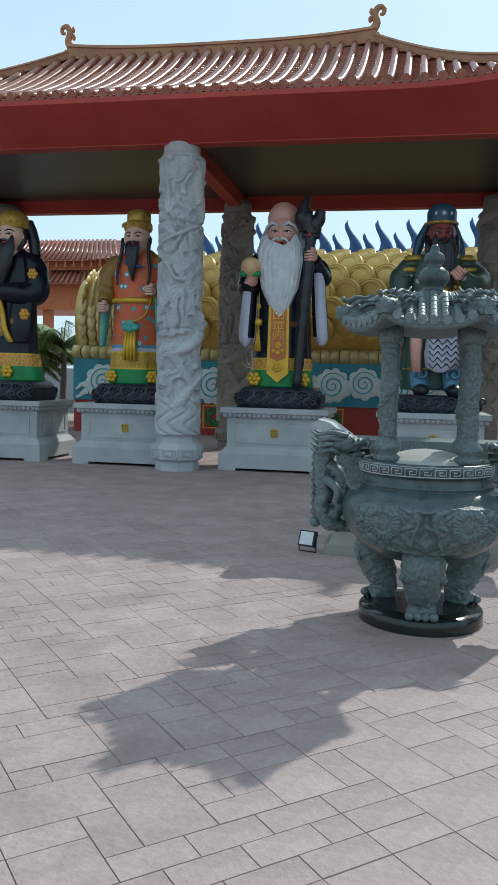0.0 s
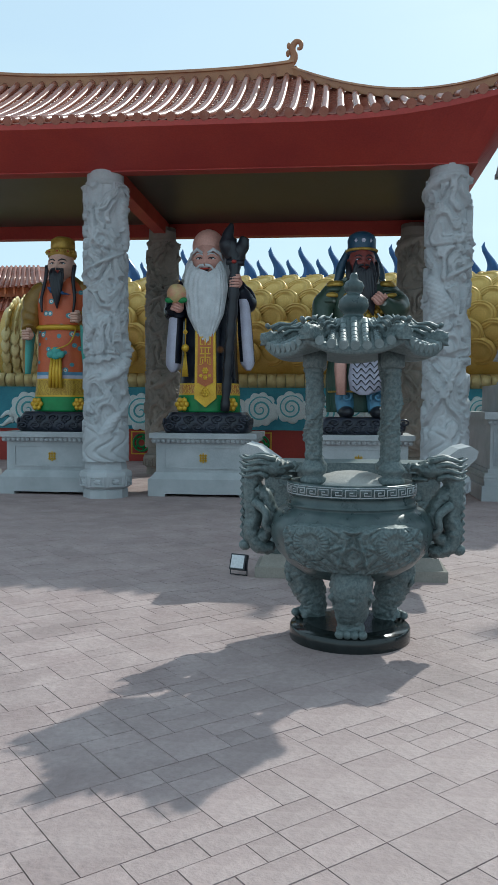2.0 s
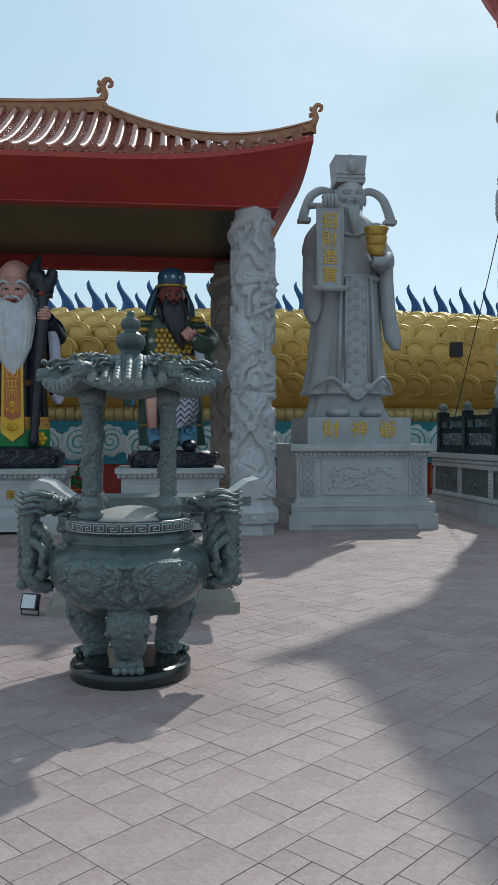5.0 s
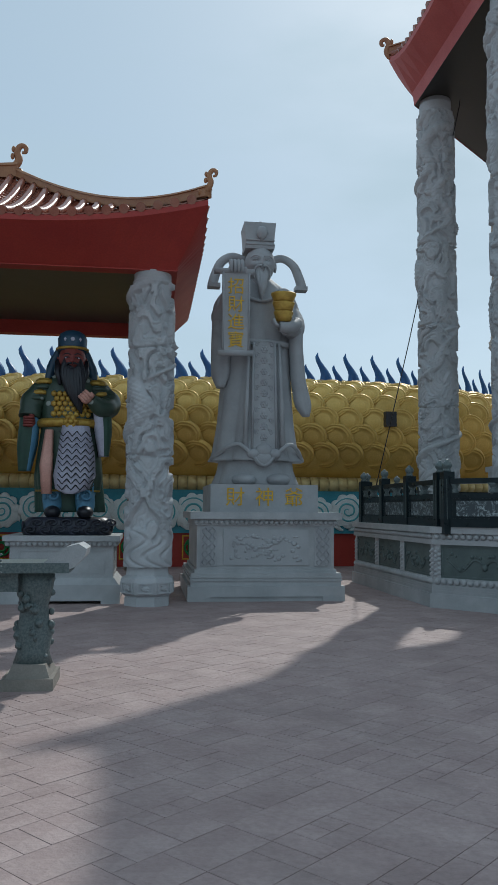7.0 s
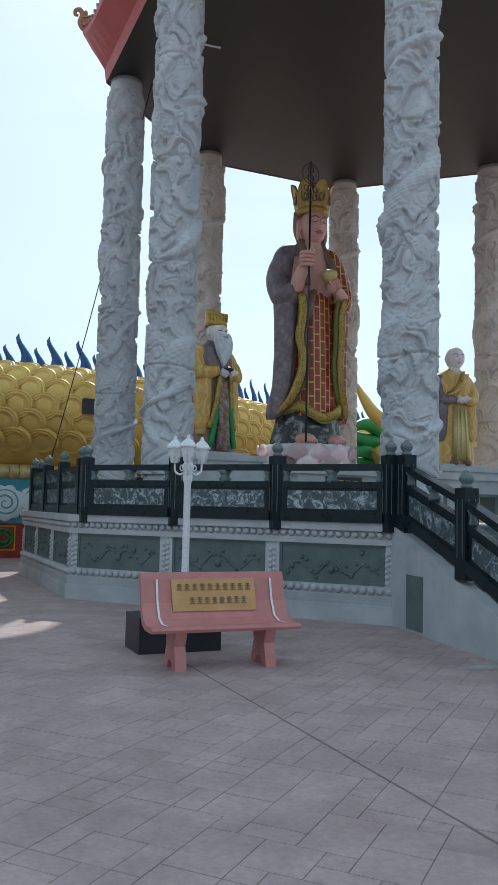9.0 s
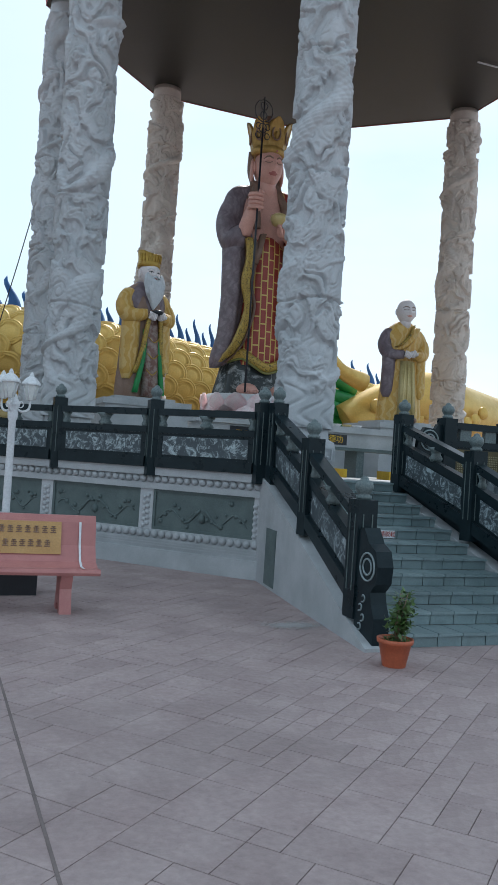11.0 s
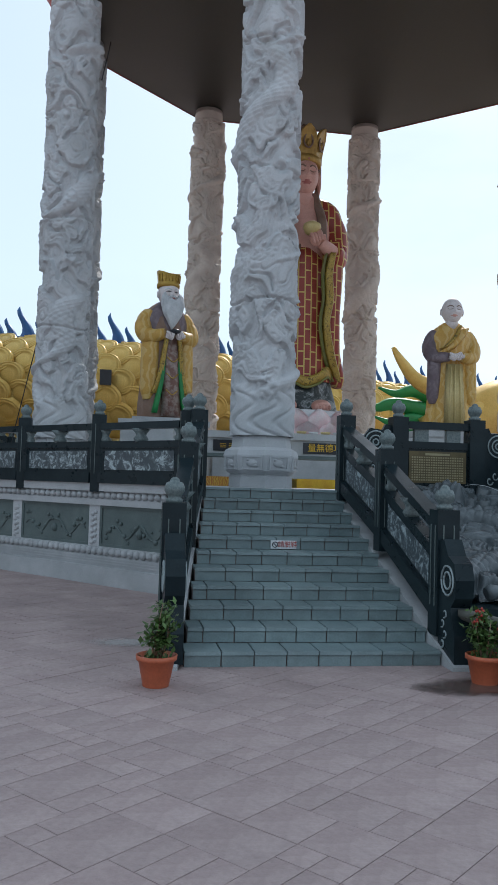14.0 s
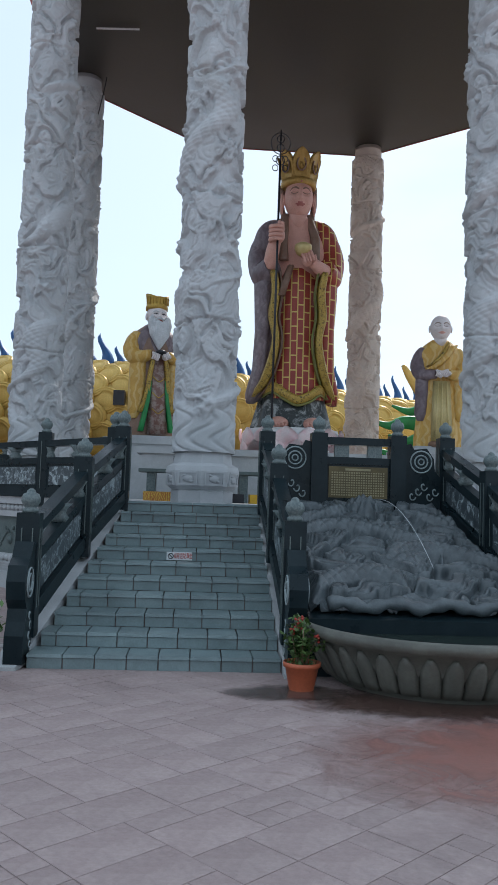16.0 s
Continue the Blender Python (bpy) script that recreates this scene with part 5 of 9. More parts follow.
def stone_plinth(x0, x1, y0, y1, h, label, emblem=True):
    """A waisted granite plinth with a lotus moulding and a gold emblem."""
    th = thing("statue_plinth", label, "plinth", group="statue plinths")
    bm = bmesh.new()
    box(bm, x0, x1, y0, y1, 0.06, h * 0.28)
    for a, b in ((x0, x0 + 0.35), (x1 - 0.35, x1)):
        box(bm, a, b, y0, y0 + 0.4, 0, 0.06)
        box(bm, a, b, y1 - 0.4, y1, 0, 0.06)
    frustum(bm, x0 + 0.02, x1 - 0.02, y0 + 0.02, y1 - 0.02, h * 0.28, h * 0.38, 0.1)
    bevel(bm, 0.012)
    part("foot", bm, M_GRANITE, th)
    bm = bmesh.new()
    box(bm, x0 + 0.14, x1 - 0.14, y0 + 0.14, y1 - 0.14, h * 0.38, h * 0.84)
    body = part("die", bm, M_GRANITE, th)
    bm = bmesh.new()
    a, b = x0 + 0.3, x1 - 0.3
    for p, q, r, s in ((a, b, 0.44, 0.46), (a, b, 0.77, 0.79), (a, a + 0.025, 0.46, 0.77), (b - 0.025, b, 0.46, 0.77)):
        box(bm, p, q, y0 + 0.125, y0 + 0.15, r * h, s * h)
    for p, q, r, s in ((y0 + 0.3, y1 - 0.3, 0.44, 0.46), (y0 + 0.3, y1 - 0.3, 0.77, 0.79), (y0 + 0.3, y0 + 0.33, 0.46, 0.77), (y1 - 0.33, y1 - 0.3, 0.46, 0.77)):
        for xx in (x0 + 0.125, x1 - 0.15):
            box(bm, xx, xx + 0.025, p, q, r * h, s * h)
    for j in range(26):
        ball(bm, (x1 - 0.14, y0 + 0.36 + 0.04 * ((j * 7) % 15), h * (0.5 + 0.011 * ((j * 5) % 23))), 0.03, n=6, rows=4)
    part("carved_border", bm, M_GRANITE, body)
    if emblem:
        bm = bmesh.new()
        c = (x0 + x1) / 2
        for x, z, w, g in ((-0.05, 0.0, 0.012, 0.08), (0.05, 0.0, 0.012, 0.08), (0, 0.05, 0.08, 0.012), (0, 0.0, 0.07, 0.012), (0, -0.05, 0.08, 0.012), (0, 0.0, 0.012, 0.1)):
            box(bm, c + x - w, c + x + w, y0 + 0.122, y0 + 0.142, h * 0.61 + z - g, h * 0.61 + z + g)
        part("emblem", bm, M_YELLOW, body, "gold raised character")
    bm = bmesh.new()
    frustum(bm, x0 + 0.12, x1 - 0.12, y0 + 0.12, y1 - 0.12, h * 0.84, h * 0.92, -0.06)
    n = int((x1 - x0 - 0.2) / 0.1)
    for k in range(n + 1):
        for yy in (y0 + 0.09, y1 - 0.09):
            ball(bm, (x0 + 0.1 + (x1 - x0 - 0.2) * k / n, yy, h * 0.88), (0.05, 0.04, 0.05), n=7, rows=5)
    n = int((y1 - y0 - 0.2) / 0.1)
    for k in range(n + 1):
        for xx in (x0 + 0.09, x1 - 0.09):
            ball(bm, (xx, y0 + 0.1 + (y1 - y0 - 0.2) * k / n, h * 0.88), (0.04, 0.05, 0.05), n=7, rows=5)
    part("lotus_moulding", bm, M_GRANITE, th)
    bm = bmesh.new()
    box(bm, x0 + 0.02, x1 - 0.02, y0 + 0.02, y1 - 0.02, h * 0.92, h)
    bevel(bm, 0.012)
    part("cap", bm, M_GRANITE, th)
    return th


PL = "grey granite statue plinth with lotus moulding and gold emblem"
for cx in (-7.55, -4.62, -1.5, 1.58):
    pl = stone_plinth(cx - 1.1, cx + 1.1, 15.0, 16.9, 1.27, PL, cx > -7)
    if cx < -7:
        FIRST_PLINTH = pl

# child-bearing elder in black robe, turned a little to the side
sub = bmesh.new()
swirl_block(sub, 0.84, 0.62, 0.42, 6)
bm = bmesh.new()
drape(bm, [(z, rx + (0.06 if z < 0.4 else 0), ry, cx + (0.05 if z < 0.3 else 0), cy) for z, rx, ry, cx, cy in ROBE],
      robe_z([(0.3, 5), (0.33, 4), (0.55, 3), (0.585, 4), (9, 0)]), 8, 0.05)
limb(bm, [(0.42, 0.05, 2.62), (0.62, -0.02, 2.3), (0.66, -0.15, 1.9), (0.3, -0.45, 1.88), (-0.1, -0.55, 1.9)], [0.24, 0.27, 0.27, 0.22, 0.15], 0, 22, 0.07, 11)
drape(bm, [(0.82, 0.26, 0.12, 0.38, -0.3), (1.1, 0.32, 0.17, 0.4, -0.28), (1.5, 0.33, 0.2, 0.4, -0.24), (1.85, 0.34, 0.22, 0.42, -0.2), (2.05, 0.3, 0.2, 0.44, -0.15)], 0, 5, 0.08, 40)
sheet(bm, curve_pts([(-0.02, -0.5, 1.95), (0.08, -0.48, 1.5), (0.14, -0.46, 1.1), (0.26, -0.42, 0.82)], 3), np.linspace(0.05, 0.07, 10), 0.05, 4)
sheet(bm, curve_pts([(-0.08, -0.49, 1.9), (0.02, -0.47, 1.5), (0.08, -0.45, 1.1), (0.2, -0.41, 0.85)], 3), np.linspace(0.03, 0.04, 10), 0.05, 7)
limb(bm, [(-0.42, 0.05, 2.6), (-0.66, -0.05, 2.3), (-0.78, -0.3, 2.0)], [0.22, 0.24, 0.16], 0)
drape(bm, [(0.86, 0.07, 0.1, -0.86, -0.22), (1.3, 0.12, 0.14, -0.82, -0.22), (1.9, 0.15, 0.16, -0.76, -0.24)], lambda a, z: 7 if math.sin(a) < 0.1 else 0, 3, 0.08, 30)
palm(bm, (-0.76, -0.46, 1.98), 1, 1.15, 0.6)
palm(bm, (-0.26, -0.62, 1.92), 1, 1.15, -0.5)
for x, y, z in ((0.7, -0.3, 2.28), (0.58, -0.42, 1.42), (-0.5, -0.36, 1.35)):
    rosette(bm, (x, y, z), 0.13, 3, 4)
rosette(bm, (0.2, -0.5, 0.2), 0.15, 4)
rosette(bm, (-0.62, -0.3, 0.18), 0.12, 4)
for x in (-0.33, -0.28, 0.0, -0.22):
    tube(bm, curve_pts([(-0.25, -0.62, 1.85), (x - 0.04, -0.62, 1.7), (x, -0.58, 1.5)], 3), [0.03] * 7, 6, 4)
tube(bm, [(-0.2, -0.55, 1.6), (-0.2, -0.5, 0.4)], [0.02, 0.025], 6, 4)
for x in (-0.5, 0.06):
    tube(bm, [(x, -0.46, 1.6), (x, -0.5, 1.2), (x, -0.5, 0.95)], [0.012, 0.02, 0.05], 6, 3)
H = (0.1, -0.16, 3.1)
face(bm, H, 0.36, 1, 9, 11, 2)
beard(bm, H, 0.36, 0.8, 2, 0.5)
for q in (-1, 1):
    tube(bm, [(0.1 + q * 0.3, -0.12, 3.25), (0.1 + q * 0.31, -0.16, 3.0), (0.1 + q * 0.25, -0.28, 2.8)], [0.05, 0.06, 0.03], 8, 2)
lathe(bm, [(0.325, 0), (0.34, 0.05), (0.33, 0.1), (0.34, 0.14), (0.31, 0.28), (0.2, 0.38), (0.05, 0.4)], 24, (0.1, -0.1, 3.27), 12)
for k in range(7):
    a = -math.pi / 2 + (k - 3) * 0.34
    rosette(bm, (0.1 + 0.33 * math.cos(a), -0.1 + 0.33 * math.sin(a), 3.38), 0.05, 12)
limb(bm, [(0.3, 0.12, 3.45), (0.44, 0.14, 3.1), (0.5, 0.15, 2.75), (0.56, 0.15, 2.4)], [0.14, 0.13, 0.12, 0.1], 10)
# the child on his arm
C = (-0.5, -0.42, 2.86)
face(bm, C, 0.25, 8, 9, 11, 2, 0.9, wide=1.1)
lathe(bm, [(0.27, 0.0), (0.245, 0.09), (0.15, 0.17), (0.02, 0.19)], 18, (C[0], C[1] + 0.05, C[2] + 0.1), 8)
for q in (-1, 1):
    ball(bm, (C[0] + q * 0.22, C[1] + 0.02, C[2] + 0.2), 0.075, 2, 10, 7)
tube(bm, curve_pts([(-0.5, -0.4, 2.72), (-0.48, -0.4, 2.45), (-0.46, -0.42, 2.3)], 4), np.linspace(0.16, 0.22, 9), 16, 9)
limb(bm, [(-0.5, -0.42, 2.3), (-0.36, -0.62, 2.2), (-0.32, -0.6, 1.98)], [0.21, 0.2, 0.15], 5)
limb(bm, [(-0.58, -0.42, 2.3), (-0.72, -0.6, 2.18), (-0.6, -0.6, 1.98)], [0.19, 0.17, 0.12], 5)
limb(bm, [(-0.34, -0.42, 2.6), (-0.22, -0.58, 2.5), (-0.12, -0.6, 2.58)], [0.09, 0.08, 0.06], 8)
limb(bm, [(-0.66, -0.42, 2.6), (-0.78, -0.5, 2.45), (-0.7, -0.58, 2.3)], [0.09, 0.08, 0.06], 8)
ball(bm, (-0.1, -0.62, 2.62), (0.1, 0.06, 0.05), 4, 10, 7)
statue("statue", "painted elder statue in black robe holding a child figure", raised(bm, 0.42, sub),
       [M_NAVY, M_FAIRSKIN, M_BLACK, M_TRIM, M_YELLOW, M_GREEN, M_ROCK, M_LTBLUE, M_FAIRSKIN, M_RED, M_BLACK, M_WHITE, M_OLDGILT], pose(-7.55, 15.9, 1.27, 0, 0, -6), 1.0)

# official in orange flowered robe
sub = bmesh.new()
swirl_block(sub, 0.84, 0.62, 0.42, 6)
bm = bmesh.new()
drape(bm, ROBE, robe_z([(0.33, 5), (0.36, 4), (0.66, 10), (0.69, 4), (0.76, 9), (0.84, 7), (9, 0)]), 7, 0.035)
for x in (-0.46, 0.46):
    rosette(bm, (x, -0.42, 0.16), 0.14, 4)
limb(bm, [(-0.38, 0.05, 2.66), (-0.64, 0.02, 2.4), (-0.7, -0.08, 2.0), (-0.66, -0.3, 1.72)], [0.22, 0.24, 0.22, 0.15], 3, 20, 0.09, 18)
drape(bm, [(0.8, 0.07, 0.1, -0.76, -0.2), (1.2, 0.11, 0.13, -0.74, -0.2), (1.7, 0.13, 0.15, -0.7, -0.22)], lambda a, z: 8 if math.cos(a) > -0.2 else 3, 3, 0.08, 30)
palm(bm, (-0.64, -0.4, 1.62), 1, 1.1)
limb(bm, [(0.38, 0.05, 2.66), (0.66, 0.0, 2.4), (0.72, -0.15, 2.05), (0.5, -0.44, 1.95)], [0.22, 0.24, 0.22, 0.15], 3, 20, 0.09, 18)
drape(bm, [(0.85, 0.09, 0.1, 0.62, -0.3), (1.3, 0.14, 0.14, 0.62, -0.3), (1.9, 0.15, 0.15, 0.6, -0.3)], lambda a, z: 8 if math.cos(a) < 0.2 else 3, 3, 0.08, 30)
palm(bm, (0.45, -0.5, 1.97), 1, 1.1)
drape(bm, [(2.28, 0.6, 0.37, 0, 0.04), (2.5, 0.61, 0.38, 0, 0.03), (2.72, 0.5, 0.33, 0, 0.02), (2.9, 0.26, 0.22, 0, 0)], lambda a, z: 3 if math.sin(a) > -0.62 else 0, 9, 0.05)
H = (0.0, -0.16, 3.1)
face(bm, H, 0.335, 1, 11, 12, 2, 0.5)
beard(bm, H, 0.335, 0.72, 2, 0.3)
for q in (-1, 1):
    tube(bm, curve_pts([(q * 0.3, -0.2, 3.1), (q * 0.3, -0.3, 2.8), (q * 0.36, -0.38, 2.4), (q * 0.34, -0.42, 2.1)], 4), np.linspace(0.05, 0.025, 13), 8, 2)
sheet(bm, [(-0.12, -0.44, 2.62), (0.02, -0.46, 2.5), (0.2, -0.44, 2.46)], [0.1, 0.16, 0.1], 0.04, 13)
lathe(bm, [(0.29, 0), (0.31, 0.05), (0.3, 0.14), (0.28, 0.17)], 24, (0, -0.1, 3.28), 14)
lathe(bm, [(0.25, 0), (0.26, 0.1), (0.25, 0.24), (0.16, 0.3)], 24, (0, -0.06, 3.42), 14)
for k in range(7):
    a = -math.pi / 2 + (k - 3) * 0.36
    rosette(bm, (0.31 * math.cos(a), -0.1 + 0.31 * math.sin(a), 3.38), 0.055, 14, 11 if k % 2 else 14)
for q in range(4):
    tube(bm, [(-0.09 + 0.06 * q, -0.53, 1.12), (-0.1 + 0.068 * q, -0.57, 0.85), (-0.12 + 0.08 * q, -0.58, 0.5)], [0.03, 0.045, 0.04], 6, 4)
for x, z, g in ((-0.1, 1.2, 0.1), (0.1, 1.2, 0.1), (0, 1.27, 0.11), (0, 1.17, 0.1)):
    ball(bm, (x, -0.54, z), (g, 0.06, g * 0.8), 8, 12, 8)
tube(bm, curve_pts([(0.42, -0.4, 1.8), (0.3, -0.52, 1.45), (0.05, -0.57, 1.32), (-0.1, -0.56, 1.32)], 4), 0.016, 6, 4)
hem_z = [(0.57 * math.cos(a), 0.42 * math.sin(a) - 0.01, 1.78) for a in np.linspace(0, 2 * math.pi, 41)]
tube(bm, hem_z, 0.06, 8, 4)
statue("statue", "painted official statue in orange flowered robe and gold hat", raised(bm, 0.42, sub),
       [M_FLOWER, M_FAIRSKIN, M_BLACK, M_OLIVEGOLD, M_YELLOW, M_GREEN, M_ROCK, M_LTBLUE, M_SEAGREEN, M_LILAC, M_SCALEGOLD, M_RED, M_WHITE, M_BLUE, M_OLDGILT], pose(-4.62, 15.9, 1.27), 0.98)

# bald elder with white beard, peach and staff
sub = bmesh.new()
swirl_block(sub, 0.86, 0.62, 0.42, 6)
bm = bmesh.new()
drape(bm, ROBE, robe_z([(0.34, 5), (0.37, 4), (0.57, 3), (0.6, 4), (9, 0)]), 7, 0.035)
for x in (-0.5, 0.5):
    rosette(bm, (x, -0.42, 0.16), 0.15, 4)
limb(bm, [(-0.4, 0.05, 2.64), (-0.66, 0.0, 2.35), (-0.72, -0.15, 2.05), (-0.56, -0.42, 2.08)], [0.22, 0.23, 0.21, 0.15], 0)
drape(bm, [(0.82, 0.05, 0.08, -0.72, -0.22), (0.95, 0.16, 0.14, -0.72, -0.22), (1.3, 0.16, 0.16, -0.7, -0.24), (1.8, 0.15, 0.16, -0.66, -0.26), (2.1, 0.14, 0.14, -0.64, -0.3)], lambda a, z: 7 if math.cos(a - 4.2) > 0.6 or z < 0.98 else 0, 3, 0.07, 36)
limb(bm, [(0.4, 0.05, 2.66), (0.68, 0.0, 2.4), (0.78, -0.12, 2.25), (0.64, -0.4, 2.5)], [0.22, 0.23, 0.2, 0.13], 0)
drape(bm, [(0.86, 0.05, 0.08, 0.84, -0.2), (1.0, 0.15, 0.14, 0.82, -0.2), (1.5, 0.15, 0.16, 0.78, -0.22), (2.1, 0.14, 0.15, 0.74, -0.24), (2.45, 0.12, 0.12, 0.7, -0.3)], lambda a, z: 7 if math.cos(a - 5.2) > 0.6 or z < 1.02 else 0, 3, 0.07, 36)
palm(bm, (-0.56, -0.52, 2.12), 1, 1.15, 0.4)
palm(bm, (0.62, -0.52, 2.6), 1, 1.2)
H = (-0.02, -0.16, 3.08)
face(bm, H, 0.395, 1, 2, 12, 2, 0.9, 9)
ball(bm, (-0.02, -0.06, 3.4), (0.335, 0.345, 0.36), 1, 28, 18)
ball(bm, (-0.02, -0.555, 2.92), (0.1, 0.03, 0.018), 12, 12, 6)
ball(bm, (-0.02, -0.55, 2.885), (0.1, 0.03, 0.02), 11, 12, 6)
beard(bm, H, 0.395, 1.55, 9, 0.78, 0.04, 0.7)
for q in (-1, 1):
    limb(bm, [(-0.02 + q * 0.34, -0.1, 3.22), (-0.02 + q * 0.37, -0.2, 3.0), (-0.02 + q * 0.4, -0.3, 2.65)], [0.035, 0.08, 0.12], 9, 12, 0.1, 26)
    tube(bm, [(-0.02 + q * 0.05, -0.53, 3.2), (-0.02 + q * 0.16, -0.53, 3.27), (-0.02 + q * 0.29, -0.42, 3.2), (-0.02 + q * 0.34, -0.36, 3.06)], [0.02, 0.035, 0.032, 0.012], 8, 9)
ball(bm, (-0.58, -0.6, 2.38), (0.2, 0.2, 0.2), 10, 24, 16)
for s in (-1, 1):
    ball(bm, (-0.58 + s * 0.13, -0.68, 2.24), (0.1, 0.05, 0.06), 5)
STAFF = curve_pts([(0.4, -0.55, 0.02), (0.46, -0.56, 0.9), (0.52, -0.58, 1.7), (0.58, -0.57, 2.5), (0.58, -0.52, 3.05), (0.5, -0.48, 3.45)], 6)
tube(bm, STAFF, [0.09 + 0.016 * math.sin(k * 2.3) + 0.03 * k / len(STAFF) for k in range(len(STAFF))], 12, 2)
limb(bm, [(0.56, -0.46, 3.1), (0.42, -0.44, 3.42), (0.5, -0.42, 3.8)], [0.15, 0.17, 0.04], 2, 10, 0.15, 20)
limb(bm, [(0.58, -0.46, 3.0), (0.7, -0.44, 3.3), (0.78, -0.42, 3.5)], [0.15, 0.14, 0.1], 2, 10, 0.15, 20)
tube(bm, [(0.42, -0.6, 3.0), (0.78, -0.56, 2.98)], 0.06, 8, 2)
ball(bm, (0.58, -0.64, 3.0), (0.05, 0.05, 0.04), 11)
plank(bm, [(-0.2, 1.85), (-0.22, 0.28), (0, 0.1), (0.22, 0.28), (0.2, 1.85)], -0.56, -0.45, 4)
plank(bm, [(-0.15, 1.85), (-0.16, 0.6), (0, 0.52), (0.16, 0.6), (0.15, 1.85)], -0.575, -0.5, 8)
for x0, x1, z0, z1 in ((-0.11, 0.11, 1.5, 1.525), (-0.012, 0.012, 1.36, 1.5), (-0.11, -0.09, 1.38, 1.5), (0.09, 0.11, 1.38, 1.5), (-0.11, -0.04, 1.36, 1.38), (0.04, 0.11, 1.36, 1.38), (-0.11, 0.11, 1.29, 1.31), (-0.08, -0.06, 1.2, 1.29), (0.06, 0.08, 1.2, 1.29),
                       (-0.11, 0.11, 1.17, 1.19), (-0.012, 0.012, 1.02, 1.29), (-0.11, -0.09, 1.0, 1.12), (0.09, 0.11, 1.0, 1.12), (-0.11, 0.11, 1.1, 1.12), (-0.06, -0.04, 0.98, 1.07), (0.04, 0.06, 0.98, 1.07), (-0.12, -0.07, 0.96, 0.98), (0.07, 0.12, 0.96, 0.98)):
    box(bm, x0, x1, -0.588, -0.57, z0, z1, 4)
for x, z, g in ((0, 0.84, 0.07), (-0.09, 0.74, 0.04), (0.09, 0.74, 0.04), (0, 0.7, 0.05), (0, 0.4, 0.09), (-0.07, 0.38, 0.04), (0.07, 0.38, 0.04)):
    rosette(bm, (x, -0.572, z), g, 4)
tube(bm, [(-0.42, -0.46, 1.9), (-0.42, -0.5, 1.35)], 0.012, 6, 4)
rosette(bm, (-0.42, -0.5, 1.62), 0.05, 4)
ball(bm, (-0.42, -0.5, 1.3), 0.08, 4)
for q in range(5):
    tube(bm, [(-0.42, -0.52, 1.22), (-0.47 + 0.025 * q, -0.53, 0.72)], [0.02, 0.02], 6, 4)
statue("statue", "painted bald elder statue with long white beard, peach and staff", raised(bm, 0.42, sub),
       [M_NAVY, M_SKIN, M_BLACK, M_TRIM, M_YELLOW, M_GREEN, M_ROCK, M_LILAC, M_ORANGE, M_HAIRWHITE, M_PEACH, M_RED, M_WHITE], pose(-1.5, 15.9, 1.27), 1.0)

# armoured warrior in green with red face
sub = bmesh.new()
swirl_block(sub, 0.84, 0.62, 0.34, 6)
bm = bmesh.new()
limb(bm, [(-0.3, -0.15, 0.1), (-0.3, -0.05, 0.5), (-0.26, -0.08, 1.0)], [0.17, 0.2, 0.27], 7)
limb(bm, [(0.32, -0.25, 0.1), (0.32, -0.15, 0.5), (0.26, -0.08, 1.0)], [0.17, 0.2, 0.27], 7)
for x, y in ((-0.3, -0.32), (0.32, -0.44)):
    ball(bm, (x, y, 0.1), (0.16, 0.3, 0.13), 2, 16, 10)
    tube(bm, [(x + 0.016 * q * math.cos(q), y + 0.02 - 0.002 * q, 0.42 + 0.014 * q * math.sin(q)) for q in np.linspace(1, 10, 30)], 0.03, 6, 9)
drape(bm, [(0.5, 0.62, 0.44, 0, 0), (0.8, 0.66, 0.47, 0, 0), (1.2, 0.62, 0.45, 0, 0)] + [q for q in ROBE if q[0] > 1.3], robe_z([(0.55, 4), (0.62, 5), (9, 0)]), 9, 0.05)
drape(bm, [(0.1, 0.68, 0.36, 0.06, 0.2), (0.8, 0.66, 0.36, 0, 0.16), (1.7, 0.56, 0.34, 0, 0.1)], 5, 9, 0.06)
tube(bm, [(0.6 * math.cos(a), 0.43 * math.sin(a), 1.85) for a in np.linspace(0, 2 * math.pi, 41)], 0.09, 10, 4)
for j in range(5):
    for i in range(7):
        x = (i - 3 + 0.5 * (j % 2)) * 0.11
        ball(bm, (x, -0.39 + 0.35 * x * x, 2.02 + 0.1 * j), (0.06, 0.035, 0.06), 4, 8, 6)
rosette(bm, (0, -0.52, 1.86), 0.15, 4)
for s in (-1, 1):
    for j in range(4):
        lathe(bm, [(0.2, 0.0), (0.22, 0.03), (0.2, 0.08), (0.15, 0.12)], 16, (s * (0.5 + 0.05 * (3 - j)), -0.02, 2.3 + 0.11 * j), 4 if j % 2 else 0, sy=1.15)
limb(bm, [(-0.44, 0.0, 2.62), (-0.72, 0.0, 2.3), (-0.8, -0.1, 1.95)], [0.22, 0.24, 0.2], 0)
drape(bm, [(0.9, 0.12, 0.14, -0.86, 0.02), (1.4, 0.2, 0.2, -0.82, 0.0), (1.95, 0.2, 0.2, -0.78, -0.05)], lambda a, z: 9 if math.cos(a) > 0.3 else 5, 4, 0.09, 36)
palm(bm, (-0.78, -0.22, 1.86), 1, 1.1)
limb(bm, [(0.44, 0.0, 2.62), (0.74, -0.05, 2.3), (0.62, -0.4, 2.15), (0.36, -0.56, 2.3)], [0.22, 0.24, 0.2, 0.12], 0)
